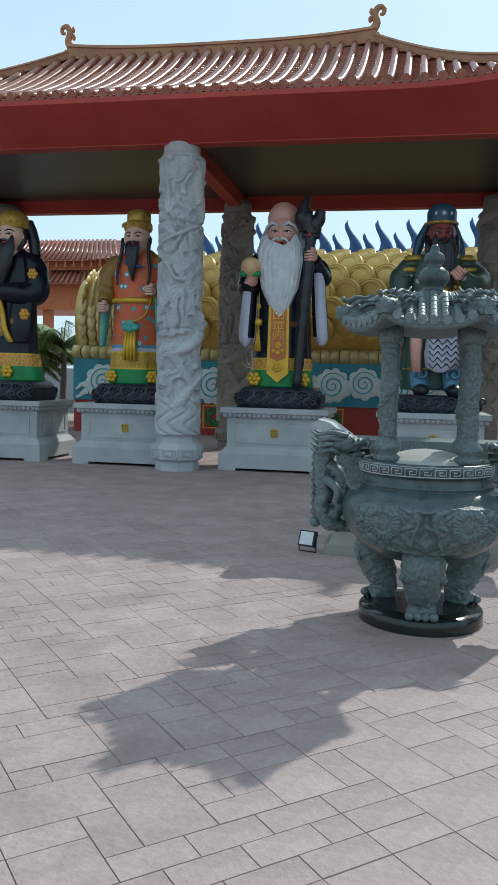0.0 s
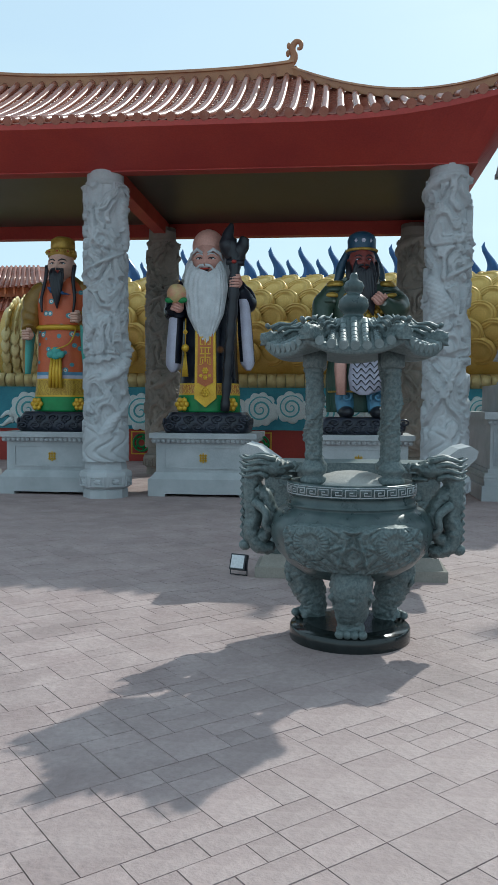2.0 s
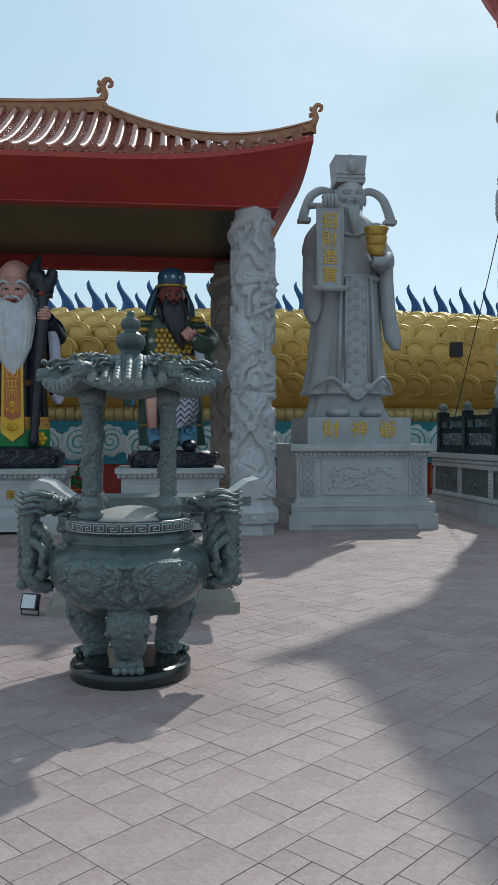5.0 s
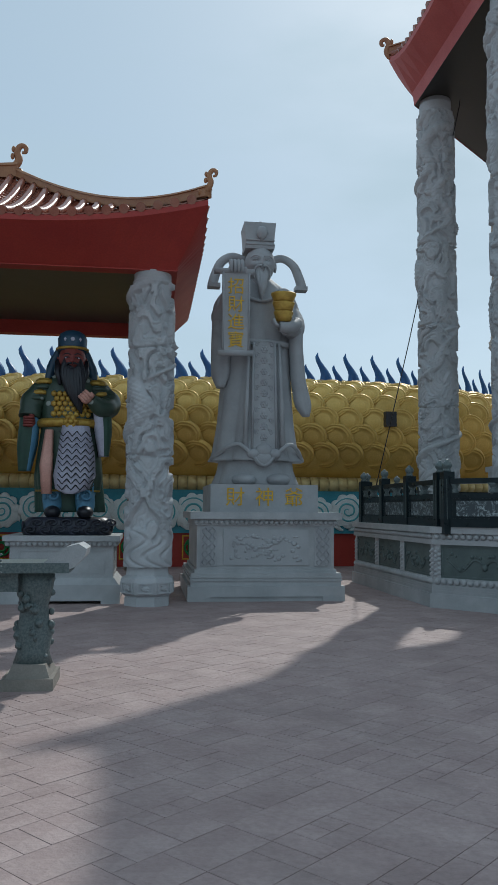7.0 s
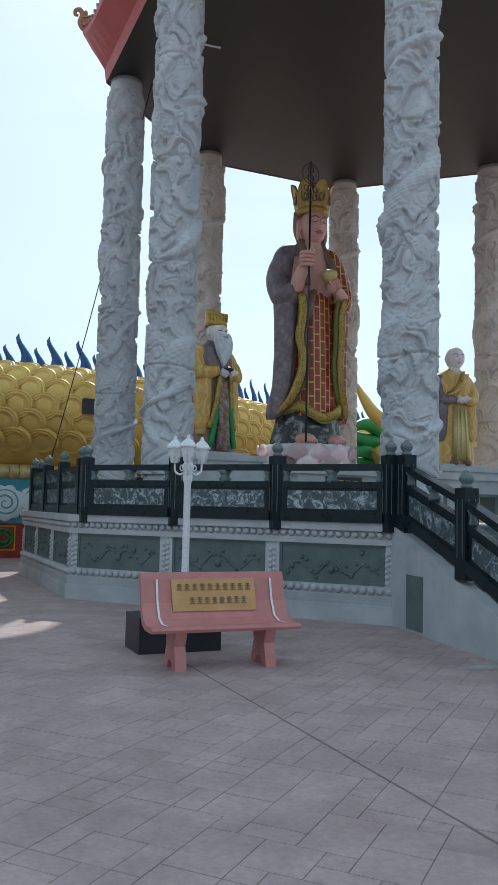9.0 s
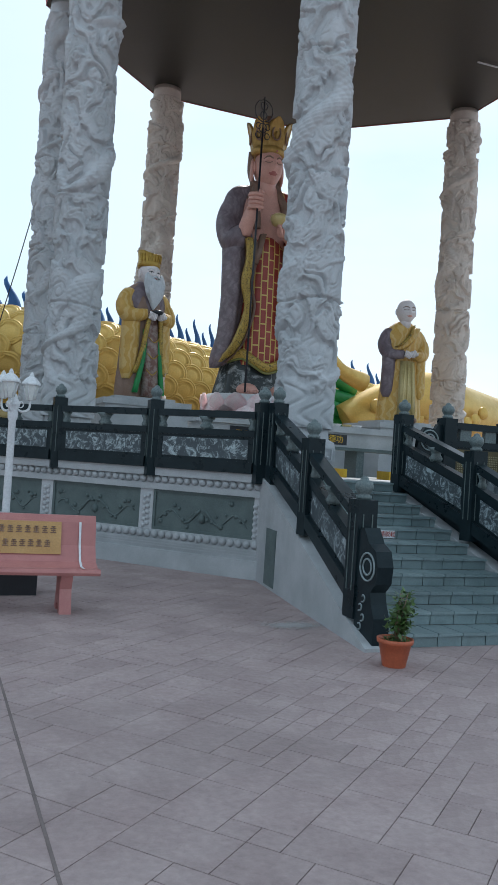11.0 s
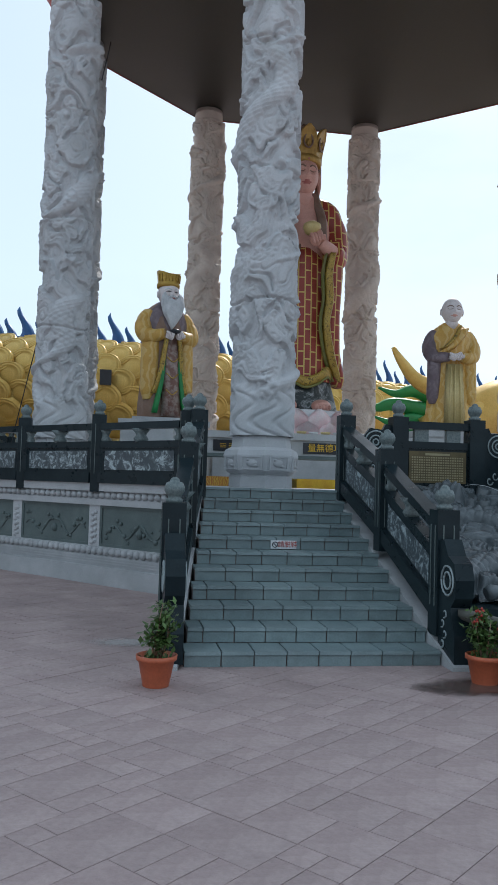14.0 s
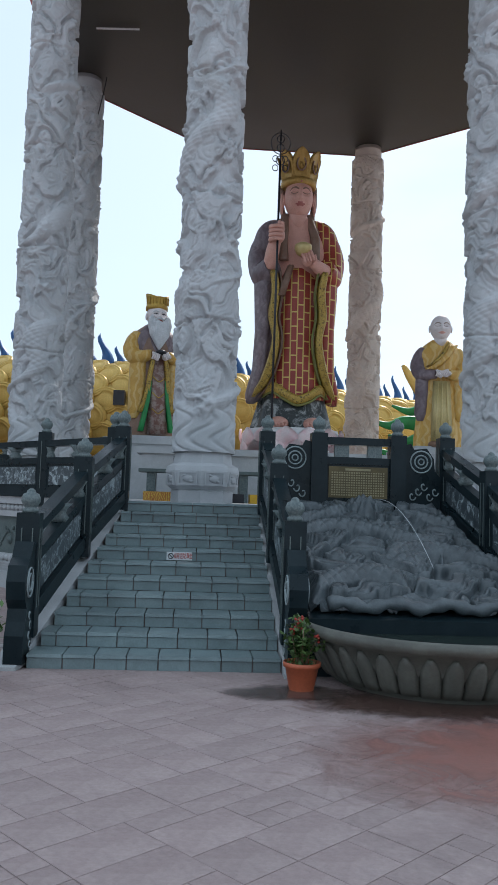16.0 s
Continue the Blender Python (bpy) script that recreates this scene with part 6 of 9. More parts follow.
drape(bm, [(1.2, 0.1, 0.12, 0.66, -0.3), (1.7, 0.18, 0.17, 0.64, -0.3), (2.2, 0.18, 0.16, 0.6, -0.32)], lambda a, z: 8 if math.cos(a) < 0 else 5, 4, 0.09, 36)
palm(bm, (0.28, -0.6, 2.32), 11, 1.15, 0.8)
H = (0.0, -0.16, 3.12)
face(bm, H, 0.32, 1, 1, 8, 2, 0.0)
beard(bm, H, 0.32, 0.9, 2, 0.5, 0.2)
for q in (-1, 1):
    tube(bm, [(q * 0.27, -0.2, 3.1), (q * 0.27, -0.3, 2.85), (q * 0.22, -0.4, 2.6)], [0.06, 0.07, 0.03], 8, 2)
    limb(bm, [(q * 0.24, 0.1, 3.4), (q * 0.4, 0.15, 3.0), (q * 0.46, 0.14, 2.6)], [0.07, 0.1, 0.08], 10)
lathe(bm, [(0.285, 0), (0.3, 0.06), (0.285, 0.12), (0.29, 0.26), (0.25, 0.36), (0.15, 0.42), (0.04, 0.44)], 24, (0.0, -0.1, 3.3), 10)
tube(bm, [(0.3 * math.cos(a), -0.1 + 0.3 * math.sin(a), 3.35) for a in np.linspace(0, 2 * math.pi, 29)], 0.03, 6, 4)
for q in (-0.13, 0.0, 0.13):
    rosette(bm, (q, -0.38 + abs(q) * 0.3, 3.52), 0.045, 8)
sheet(bm, [(0.1, -0.5, 1.78), (0.12, -0.54, 1.2), (0.1, -0.56, 0.8), (0.06, -0.55, 0.55), (0.02, -0.54, 0.45)], [0.26, 0.36, 0.4, 0.32, 0.1], 0.05, 8)
for q in range(10):
    z = 1.66 - 0.115 * q
    for x in (-0.22, -0.05, 0.12, 0.29):
        tube(bm, [(x, -0.632, z), (x + 0.085, -0.642, z - 0.1), (x + 0.17, -0.632, z)], 0.012, 5, 2)
sheet(bm, [(-0.4, -0.38, 1.7), (-0.44, -0.46, 1.0), (-0.42, -0.46, 0.45)], [0.08, 0.13, 0.1], 0.04, 11)
statue("statue", "painted red-faced warrior statue in green armour with black beard", raised(bm, 0.34, sub),
       [M_ARMOUR, M_REDSKIN, M_BLACK, M_NAVY, M_OLDGILT, M_DEEPGREEN, M_ROCK, M_LTBLUE, M_LILAC, M_LTBLUE, M_HATBLUE, M_SKIN], pose(1.6, 15.9, 1.27, 0, 0, 6), 1.0)

# granite wealth god on a tall plinth
th = thing("granite_plinth", "tall grey granite plinth with carved panels and gold lettering", "plinth")
for x0, x1, y0, z0, z1 in ((3.96, 7.06, 15.2, 0.1, 0.3), (3.96, 4.4, 15.2, 0.0, 0.1), (6.62, 7.06, 15.2, 0.0, 0.1), (4.4, 6.62, 15.24, 0.0, 0.1), (4.02, 7.0, 15.26, 0.3, 0.4), (4.0, 7.02, 15.24, 0.4, 0.43), (4.02, 7.0, 15.26, 0.43, 0.46),
                           (4.0, 7.02, 15.24, 0.46, 0.49), (4.02, 7.0, 15.26, 0.49, 0.55), (4.1, 6.92, 15.34, 0.55, 0.62)):
    bm = bmesh.new()
    box(bm, x0, x1, y0, 32.9 - y0 + 0.8, z0, z1)
    bevel(bm, 0.008)
    part("base_course", bm, M_GRANITE, th)
bm = bmesh.new()
box(bm, 4.14, 6.88, 15.38, 18.3, 0.62, 1.48)
die = part("die", bm, M_GRANITE, th)
bm = bmesh.new()
box(bm, 4.66, 6.36, 15.355, 15.38, 0.7, 1.4)
for k in range(70):
    rng = random.Random(k)
    ball(bm, (4.8 + 1.4 * rng.random(), 15.355, 0.78 + 0.5 * rng.random()), (rng.uniform(0.03, 0.07), 0.02, rng.uniform(0.02, 0.05)), n=7, rows=4)
part("carved_panel", bm, M_SCULPT, die)
for x0, x1 in ((4.2, 4.54), (6.48, 6.82)):
    bm = bmesh.new()
    box(bm, x0, x1, 15.36, 15.38, 0.68, 1.44)
    for j in range(5):
        for i in range(2):
            z, x = 0.76 + 0.15 * j, x0 + 0.1 + 0.14 * i
            tube(bm, [(x - 0.06, 15.355, z), (x, 15.35, z + 0.075), (x + 0.06, 15.355, z), (x, 15.35, z - 0.075), (x - 0.06, 15.355, z)], 0.012, 5)
    part("side_panel", bm, M_SCULPT, die)
bm = bmesh.new()
for k in range(29):
    ball(bm, (4.12 + 0.0993 * k, 15.33, 1.54), (0.05, 0.04, 0.045), n=7, rows=5)
box(bm, 4.1, 6.92, 15.34, 18.3, 1.48, 1.6)
box(bm, 4.0, 7.02, 15.24, 18.4, 1.6, 1.74)
part("cap", bm, M_GRANITE, th)
bm = bmesh.new()
box(bm, 4.42, 6.62, 15.68, 17.9, 1.74, 2.3)
bevel(bm, 0.015)
block = part("name_block", bm, M_SCULPT, th)


def text_part(body, size, at, m, parent, label, depth=0.012):
    """Raised letters in the built-in font, turned into a mesh."""
    cu = bpy.data.curves.new("lettering", "FONT")
    cu.body, cu.size, cu.extrude, cu.align_x, cu.align_y = body, size, depth, "CENTER", "CENTER"
    ob = new("lettering_curve", cu)
    deps = bpy.context.evaluated_depsgraph_get()
    me = bpy.data.meshes.new_from_object(ob.evaluated_get(deps))
    bpy.data.objects.remove(ob)
    me.materials.clear()
    me.materials.append(m)
    out = new("lettering", me)
    out.parent = parent
    out.matrix_basis = at
    return tagged(out, label)


text_part("福", 0.26, pose(-7.55, 15.13, 0.77, 90, 0, 0), M_YELLOW, FIRST_PLINTH, "gold raised character")
for i, ch in enumerate("財神爺"):
    text_part(ch, 0.4, pose(4.92 + 0.6 * i, 15.675, 2.02, 90, 0, 0), M_YELLOW, block, "gold raised character")

bm = bmesh.new()
drape(bm, [(0.0, 0.62, 0.46, 0, 0), (0.2, 0.54, 0.43, 0, 0), (0.6, 0.5, 0.4, 0, 0)], 0, 7, 0.06, 96)
drape(bm, [(0.34, 0.66, 0.5, 0, 0), (0.42, 0.61, 0.47, 0, 0), (0.9, 0.54, 0.43, 0, 0), (1.5, 0.5, 0.4, 0, 0), (2.05, 0.48, 0.38, 0, 0), (2.4, 0.52, 0.36, 0, 0), (2.65, 0.55, 0.34, 0, 0), (2.82, 0.48, 0.3, 0, 0),
           (2.95, 0.33, 0.24, 0, 0), (3.04, 0.18, 0.17, 0, 0)], 0, 9, 0.075, 108, 0.6)
tube(bm, [(0.505 * math.cos(a), 0.4 * math.sin(a), 2.02) for a in np.linspace(0, 2 * math.pi, 49)], 0.045, 8, 0)
tube(bm, curve_pts([(-0.36, -0.2, 2.82), (-0.2, -0.34, 2.68), (0.02, -0.38, 2.62), (0.2, -0.34, 2.68), (0.36, -0.2, 2.82)], 5), 0.025, 8, 0)
plank(bm, [(-0.1, 2.0), (-0.13, 0.5), (0.23, 0.5), (0.2, 2.0)], -0.47, -0.3, 0)
for x in (-0.1, 0.2):
    tube(bm, [(x, -0.47, 2.0), (x * 1.15, -0.48, 0.5)], 0.018, 6, 0)
for j in range(9):
    rosette(bm, (0.05, -0.468, 0.66 + 0.155 * j), 0.055, 0)
    for q in (-1, 1):
        tube(bm, [(0.05 + q * (0.1 + 0.004 * k * math.cos(k)), -0.474, 0.735 + 0.155 * j + 0.005 * k * math.sin(k)) for k in np.linspace(1, 9, 18)], 0.008, 5, 0)
for s, x in ((-1, -0.16), (1, 0.27)):
    tube(bm, [(x, -0.42, 2.0), (x + s * 0.03, -0.47, 1.2), (x + s * 0.05, -0.48, 0.5)], [0.02, 0.03, 0.04], 8, 0)
# cloud-shaped end of the apron and the scalloped hem
for x, z, g in ((0.05, 0.36, 0.14), (-0.1, 0.43, 0.09), (0.2, 0.43, 0.09), (0.05, 0.48, 0.12)):
    ball(bm, (x, -0.5, z), (g, 0.07, g * 0.8), 0, 16, 10)
tube(bm, curve_pts([(-0.64, -0.12, 0.36), (-0.48, -0.4, 0.5), (-0.3, -0.5, 0.56), (-0.12, -0.52, 0.42), (0.05, -0.53, 0.27), (0.22, -0.52, 0.42), (0.4, -0.5, 0.56), (0.54, -0.36, 0.5), (0.66, -0.12, 0.36)], 5), 0.03, 8, 0)
for x in (-0.22, 0.26):
    ball(bm, (x, -0.44, 0.07), (0.17, 0.22, 0.09), 0, 16, 10)
# arms: one holds the scroll's rod, the other bears the ingots
limb(bm, [(-0.36, 0.02, 2.8), (-0.5, 0.0, 2.55), (-0.51, -0.2, 2.4), (-0.4, -0.45, 2.85)], [0.14, 0.15, 0.14, 0.09], 0, 22, 0.08, 14)
drape(bm, [(1.38, 0.06, 0.1, -0.54, -0.22), (1.55, 0.14, 0.15, -0.54, -0.2), (2.0, 0.15, 0.18, -0.53, -0.16), (2.5, 0.13, 0.18, -0.53, -0.12)], 0, 4, 0.1, 40)
palm(bm, (-0.37, -0.56, 3.0), 0, 1.1, 1.57)
limb(bm, [(0.38, 0.02, 2.8), (0.51, -0.02, 2.5), (0.52, -0.24, 2.25), (0.34, -0.52, 2.2)], [0.14, 0.15, 0.14, 0.09], 0, 22, 0.09, 14)
drape(bm, [(1.0, 0.05, 0.1, 0.7, -0.2), (1.14, 0.13, 0.13, 0.66, -0.2), (1.5, 0.11, 0.14, 0.58, -0.22), (2.0, 0.1, 0.15, 0.54, -0.24), (2.3, 0.1, 0.14, 0.55, -0.22)], 0, 4, 0.1, 40)
limb(bm, [(0.52, -0.42, 2.3), (0.4, -0.6, 2.2), (0.24, -0.62, 2.2)], [0.09, 0.085, 0.07], 0, 14, 0.03)
for k in range(4):
    tube(bm, curve_pts([(0.26 - 0.015 * k, -0.58 - 0.03 * k, 2.2), (0.18, -0.6 - 0.03 * k, 2.22), (0.15, -0.58 - 0.03 * k, 2.29)], 3), 0.024, 6, 0)
H = (0.02, -0.16, 3.2)
face(bm, H, 0.265, 0, 0, 0, 0, 0.6)
beard(bm, H, 0.265, 0.42, 0, 0.24)
# hat: flared box with a jewel, and its two long wings
hat = lambda w, f, z: [(-w, -0.14 - f, z), (w, -0.14 - f, z), (w, 0.1, z), (-w, 0.1, z)]
loft(bm, [hat(0.21, 0.18, 3.4), hat(0.215, 0.19, 3.44), hat(0.205, 0.18, 3.5), hat(0.23, 0.2, 3.78), hat(0.2, 0.17, 3.78)], 0, smooth=False)
ball(bm, (0.02, -0.36, 3.62), (0.08, 0.06, 0.1), 0, 14, 9)
ball(bm, (0.02, -0.2, 3.78), (0.06, 0.06, 0.06), 0, 10, 7)
for z in (3.46, 3.52):
    tube(bm, [(-0.21, -0.33, z), (0.21, -0.33, z)], 0.014, 6, 0)
for s in (-1, 1):
    line = curve_pts([(s * 0.17, -0.02, 3.3), (s * 0.36, -0.02, 3.36), (s * 0.53, -0.04, 3.26), (s * 0.62, -0.06, 3.06), (s * 0.66, -0.08, 2.9)], 6)
    tube(bm, line, np.linspace(0.055, 0.075, len(line)), 10, 0, flat=0.8)
    box(bm, s * 0.64 - 0.09, s * 0.64 + 0.09, -0.16, 0.0, 2.86, 2.92, 0)
for k, w in enumerate((0.14, 0.16, 0.18)):
    lathe(bm, [(w * 0.7, 0), (w * 0.8, 0.04), (w, 0.13), (w * 0.96, 0.15), (w * 0.7, 0.12)], 24, (0.3, -0.6, 2.27 + 0.13 * k), 1, sy=0.75)
ball(bm, (0.3, -0.6, 2.68), (0.1, 0.08, 0.07), 0)
plank(bm, [(-0.56, 1.84), (-0.19, 1.84), (-0.2, 2.93), (-0.55, 2.93)], -0.66, -0.6, 0)
for x in (-0.555, -0.195):
    tube(bm, [(x, -0.66, 1.84), (x, -0.66, 2.93)], 0.016, 6, 0)
tube(bm, [(-0.62, -0.63, 1.81), (-0.13, -0.63, 1.81)], 0.045, 10, 0)
tube(bm, [(-0.68, -0.63, 2.95), (-0.12, -0.63, 2.95)], 0.045, 10, 0)
statue("statue", "grey granite wealth god statue with winged hat, scroll and gold ingots", bm, [M_SCULPT, M_OLDGILT], pose(5.47, 16.75, 2.3), 1.5)
for i, ch in enumerate("招財進寶"):
    text_part(ch, 0.36, pose(5.47 - 0.375 * 1.5, 16.75 - 0.665 * 1.5, 2.3 + (2.72 - 0.25 * i) * 1.5, 90, 0, 0), M_YELLOW, None, "gold character on the stone scroll")

# ---------- large crowned statue on a lotus ----------
KX, KY = 15.99, 19.45
lot = thing("lotus_pedestal", "pink and white lotus pedestal with petals on a stone dais", "pedestal")
bm = bmesh.new()
lathe(bm, [(1.05, 2.6), (1.15, 2.85), (1.28, 3.1), (1.22, 3.42), (0.9, 3.43)], 40, (KX, KY, 0))
part("core", bm, M_WHITE, lot)
M_PETAL = material("pink_petal_paint", (0.85, 0.75, 0.75), (0.82, 0.5, 0.53), rough=0.5, scale=2.5, fine=40, bump=0.05)
pet = bmesh.new()
rows = []
for t in np.linspace(0, 1, 6):
    w = 0.33 * math.sin(math.pi * (0.25 + 0.72 * t)) ** 0.8 + 0.01
    rows.append([(x * w, -0.06 * (1 - x * x) - 0.12 * math.sin(t * 2.2), 0.5 * t) for x in (-1, -0.6, 0, 0.6, 1)])
loft(pet, rows, close=False, caps=False)
bmesh.ops.solidify(pet, geom=pet.faces[:], thickness=0.03)
petal = finish("petal", pet, M_PETAL)
for row in range(2):
    for k in range(14):
        ob = new("petal", petal)
        ob.parent = lot
        a = 2 * math.pi * (k + 0.5 * row) / 14
        ob.matrix_basis = Matrix.Translation((KX, KY, 2.63 + 0.3 * row)) @ Matrix.Rotation(a, 4, "Z") @ Matrix.Translation((0, -1.2 - 0.03 * row, 0))
bm = bmesh.new()
for x0, x1, y0, y1, z0, z1 in ((KX - 2.4, KX + 2.4, KY - 1.9, KY + 1.9, 1.5, 2.3), (KX - 2.5, KX + 2.5, KY - 2.0, KY + 2.0, 2.3, 2.42), (KX - 1.9, KX + 1.9, KY - 1.6, KY + 1.6, 2.42, 2.6)):
    box(bm, x0, x1, y0, y1, z0, z1)
bevel(bm, 0.015)
tagged(part("dais", bm, M_GRANITE), "pale granite stepped dais under the lotus pedestal", "dais")

bm = bmesh.new()
drape(bm, [(0.0, 0.6, 0.44, 0, 0), (0.15, 0.56, 0.42, 0, 0), (0.6, 0.44, 0.34, 0, 0)], 3, 7, 0.07)
for x in (-0.24, 0.26):
    ball(bm, (x, -0.4, 0.07), (0.15, 0.2, 0.09), 1, 18, 10)
    for k in range(5):
        ball(bm, (x - 0.09 + 0.045 * k, -0.57, 0.05), (0.026, 0.04, 0.03), 1, 8, 6)
# front of the patched robe with its scalloped gold hem
drape(bm, [(0.4, 0.46, 0.42, 0.02, 0), (0.9, 0.43, 0.4, 0.02, 0), (1.5, 0.38, 0.37, 0.02, 0), (2.05, 0.36, 0.34, 0.0, 0), (2.12, 0.33, 0.3, 0, 0)], 0, 5, 0.04)
hemline = curve_pts([(-0.46, -0.1, 0.5), (-0.34, -0.34, 0.54), (-0.2, -0.42, 0.46), (0.0, -0.46, 0.37), (0.2, -0.44, 0.42), (0.36, -0.36, 0.52), (0.48, -0.1, 0.5)], 5)
tube(bm, hemline, 0.07, 10, 4, flat=0.55)
tube(bm, [p + Vector((0, -0.03, -0.07)) for p in hemline], 0.016, 6, 9)
# bare chest
drape(bm, [(2.0, 0.42, 0.31, 0, 0.0), (2.3, 0.46, 0.31, 0, 0.0), (2.55, 0.46, 0.28, 0, 0.02), (2.72, 0.36, 0.24, 0, 0.03), (2.86, 0.18, 0.17, 0, 0)], 1, 2, 0.0)
# shoulders and great sleeves: grey on one side, patched red on the other
for s, m in ((-1, 2), (1, 0)):
    limb(bm, [(s * 0.2, 0.05, 2.74), (s * 0.42, 0.02, 2.6), (s * 0.52, 0.0, 2.3), (s * 0.5, -0.14, 2.05), (s * 0.38, -0.36, 2.1)], [0.15, 0.19, 0.2, 0.19, 0.14], m, 24, 0.07, 12)
    drape(bm, [(0.36, 0.06, 0.1, s * 0.62, 0.0), (0.44, 0.16, 0.2, s * 0.55, -0.02), (0.8, 0.15, 0.22, s * 0.46, -0.06), (1.3, 0.15, 0.24, s * 0.44, -0.08), (1.8, 0.16, 0.24, s * 0.46, -0.1), (2.2, 0.17, 0.22, s * 0.47, -0.06)], m, 5, 0.09, 48, 0.3 * s)
    edge = curve_pts([(s * 0.37, -0.44, 2.02), (s * 0.33, -0.42, 1.75), (s * 0.36, -0.38, 1.45), (s * 0.31, -0.42, 1.15), (s * 0.36, -0.38, 0.85), (s * 0.46, -0.3, 0.6), (s * 0.6, -0.14, 0.42)], 5)
    sheet(bm, edge, np.interp(np.linspace(0, 1, len(edge)), [0, 0.3, 0.5, 0.7, 0.9, 1], [0.06, 0.075, 0.06, 0.08, 0.075, 0.03]), 0.06, 4)
    sheet(bm, [p + Vector((-s * 0.09, 0.02, 0)) for p in edge], [0.02] * len(edge), 0.06, 9 if s > 0 else 6)
    collar = curve_pts([(s * 0.17, 0.0, 2.92), (s * 0.2, -0.16, 2.72), (s * 0.24, -0.29, 2.5), (s * 0.23, -0.33, 2.2)], 5)
    sheet(bm, collar, np.linspace(0.06, 0.08, len(collar)), 0.05, 6)
    tube(bm, curve_pts([(s * 0.24, 0.0, 3.3), (s * 0.25, 0.0, 3.05), (s * 0.22, -0.06, 2.85), (s * 0.3, -0.14, 2.62)], 5), np.linspace(0.05, 0.035, 16), 8, 6)
drape(bm, [(0.4, 0.5, 0.3, 0, 0.14), (1.4, 0.48, 0.3, 0, 0.12), (2.4, 0.5, 0.28, 0, 0.08), (2.72, 0.36, 0.2, 0, 0.06)], 2, 9, 0.05)
sheet(bm, [(-0.12, -0.36, 2.12), (-0.2, -0.42, 1.9), (-0.27, -0.43, 1.7)], [0.05, 0.06, 0.07], 0.06, 6)
limb(bm, [(0.42, -0.32, 2.06), (0.3, -0.44, 2.08), (0.16, -0.52, 2.14)], [0.1, 0.09, 0.07], 1, 16, 0.0)
palm(bm, (0.1, -0.54, 2.16), 1, 0.9, 1.2)
lathe(bm, [(0.05, 0), (0.1, 0.03), (0.13, 0.1), (0.12, 0.14), (0.06, 0.17)], 20, (0.03, -0.56, 2.2), 5)
limb(bm, [(-0.42, -0.34, 2.1), (-0.4, -0.46, 2.28), (-0.36, -0.52, 2.42)], [0.11, 0.1, 0.08], 1, 16, 0.0)
palm(bm, (-0.35, -0.54, 2.46), 1, 1.15)
H = (0.0, -0.1, 3.1)
face(bm, H, 0.272, 1, 10, 1, 6, 0.35, 6, True, 0.95)
ball(bm, (0, -0.4, 3.24), 0.014, 10, 8, 6)
for s in (-1, 1):
    ball(bm, (s * 0.245, -0.06, 3.04), (0.03, 0.06, 0.16), 1, 10, 8)
lathe(bm, [(0.245, 3.24), (0.27, 3.27), (0.27, 3.33), (0.24, 3.35)], 28, (0, -0.06, 0), 7)
for a in (-90, -38, -142, 14, 166, 66, 114):
    d, w = Vector((math.cos(radians(a)), math.sin(radians(a)), 0)), Vector((-math.sin(radians(a)), math.cos(radians(a)), 0))
    rows = []
    for t in np.linspace(0, 1, 10):
        half = 0.125 * float(np.interp(t, [0, 0.5, 0.75, 0.9, 1], [0.95, 1.15, 1.05, 0.7, 0.12]))
        out = 0.235 + 0.09 * t * t + 0.01 * t
        rows.append([Vector((0, -0.06, 3.3 + 0.4 * t)) + d * (out + o) + w * (half * q) for q, o in ((-1, -0.02), (-0.8, 0.016), (-0.6, 0.0), (0, 0.012), (0.6, 0.0), (0.8, 0.016), (1, -0.02), (0, -0.03))])
    loft(bm, rows, 7)
    tube(bm, [Vector((0, -0.06, 3.5 + 0.09 * math.sin(b))) + d * 0.28 + w * (0.065 * math.cos(b)) for b in np.linspace(0, 2 * math.pi, 17)], 0.013, 6, 6)
    ball(bm, Vector((0, -0.06, 3.48)) + d * 0.275, (0.03, 0.03, 0.05), 7, 8, 6)
lathe(bm, [(0.06, 0), (0.11, 0.06), (0.1, 0.12), (0.05, 0.17), (0.06, 0.2), (0.02, 0.24)], 16, (0, -0.02, 3.6), 6)
tube(bm, [(-0.36, -0.63, 0.02), (-0.35, -0.63, 3.4)], 0.016, 8, 8)
for r, z in ((0.14, 3.62), (0.05, 3.56), (0.05, 3.68), (0.06, 3.4)):
    tube(bm, [(-0.35 + r * math.cos(a), -0.63, z + r * math.sin(a)) for a in np.linspace(0, 2 * math.pi, 19)], 0.007, 5, 8)
for q in (-0.07, 0.07):
    for z in (3.3, 3.42):
        tube(bm, [(-0.35 + q + 0.04 * math.cos(a), -0.63, z + 0.04 * math.sin(a)) for a in np.linspace(0, 2 * math.pi, 13)], 0.006, 5, 8)
tube(bm, [(-0.35, -0.63, 3.4), (-0.35, -0.63, 3.8)], 0.01, 6, 8)
statue("statue", "tall crowned monk statue in red and gold patched robe with staff", bm, [M_KASAYA, M_SKIN, M_GREYROBE, M_DARKSKIRT, M_GOLDTRIM, M_PALEGOLD, M_BROWNROBE, M_CROWN, M_BLACK, M_OLIVEGREEN, M_LIP], pose(KX - 0.02, KY, 3.4) @ Matrix.Diagonal((0.88, 0.95, 1, 1)), 2.02)

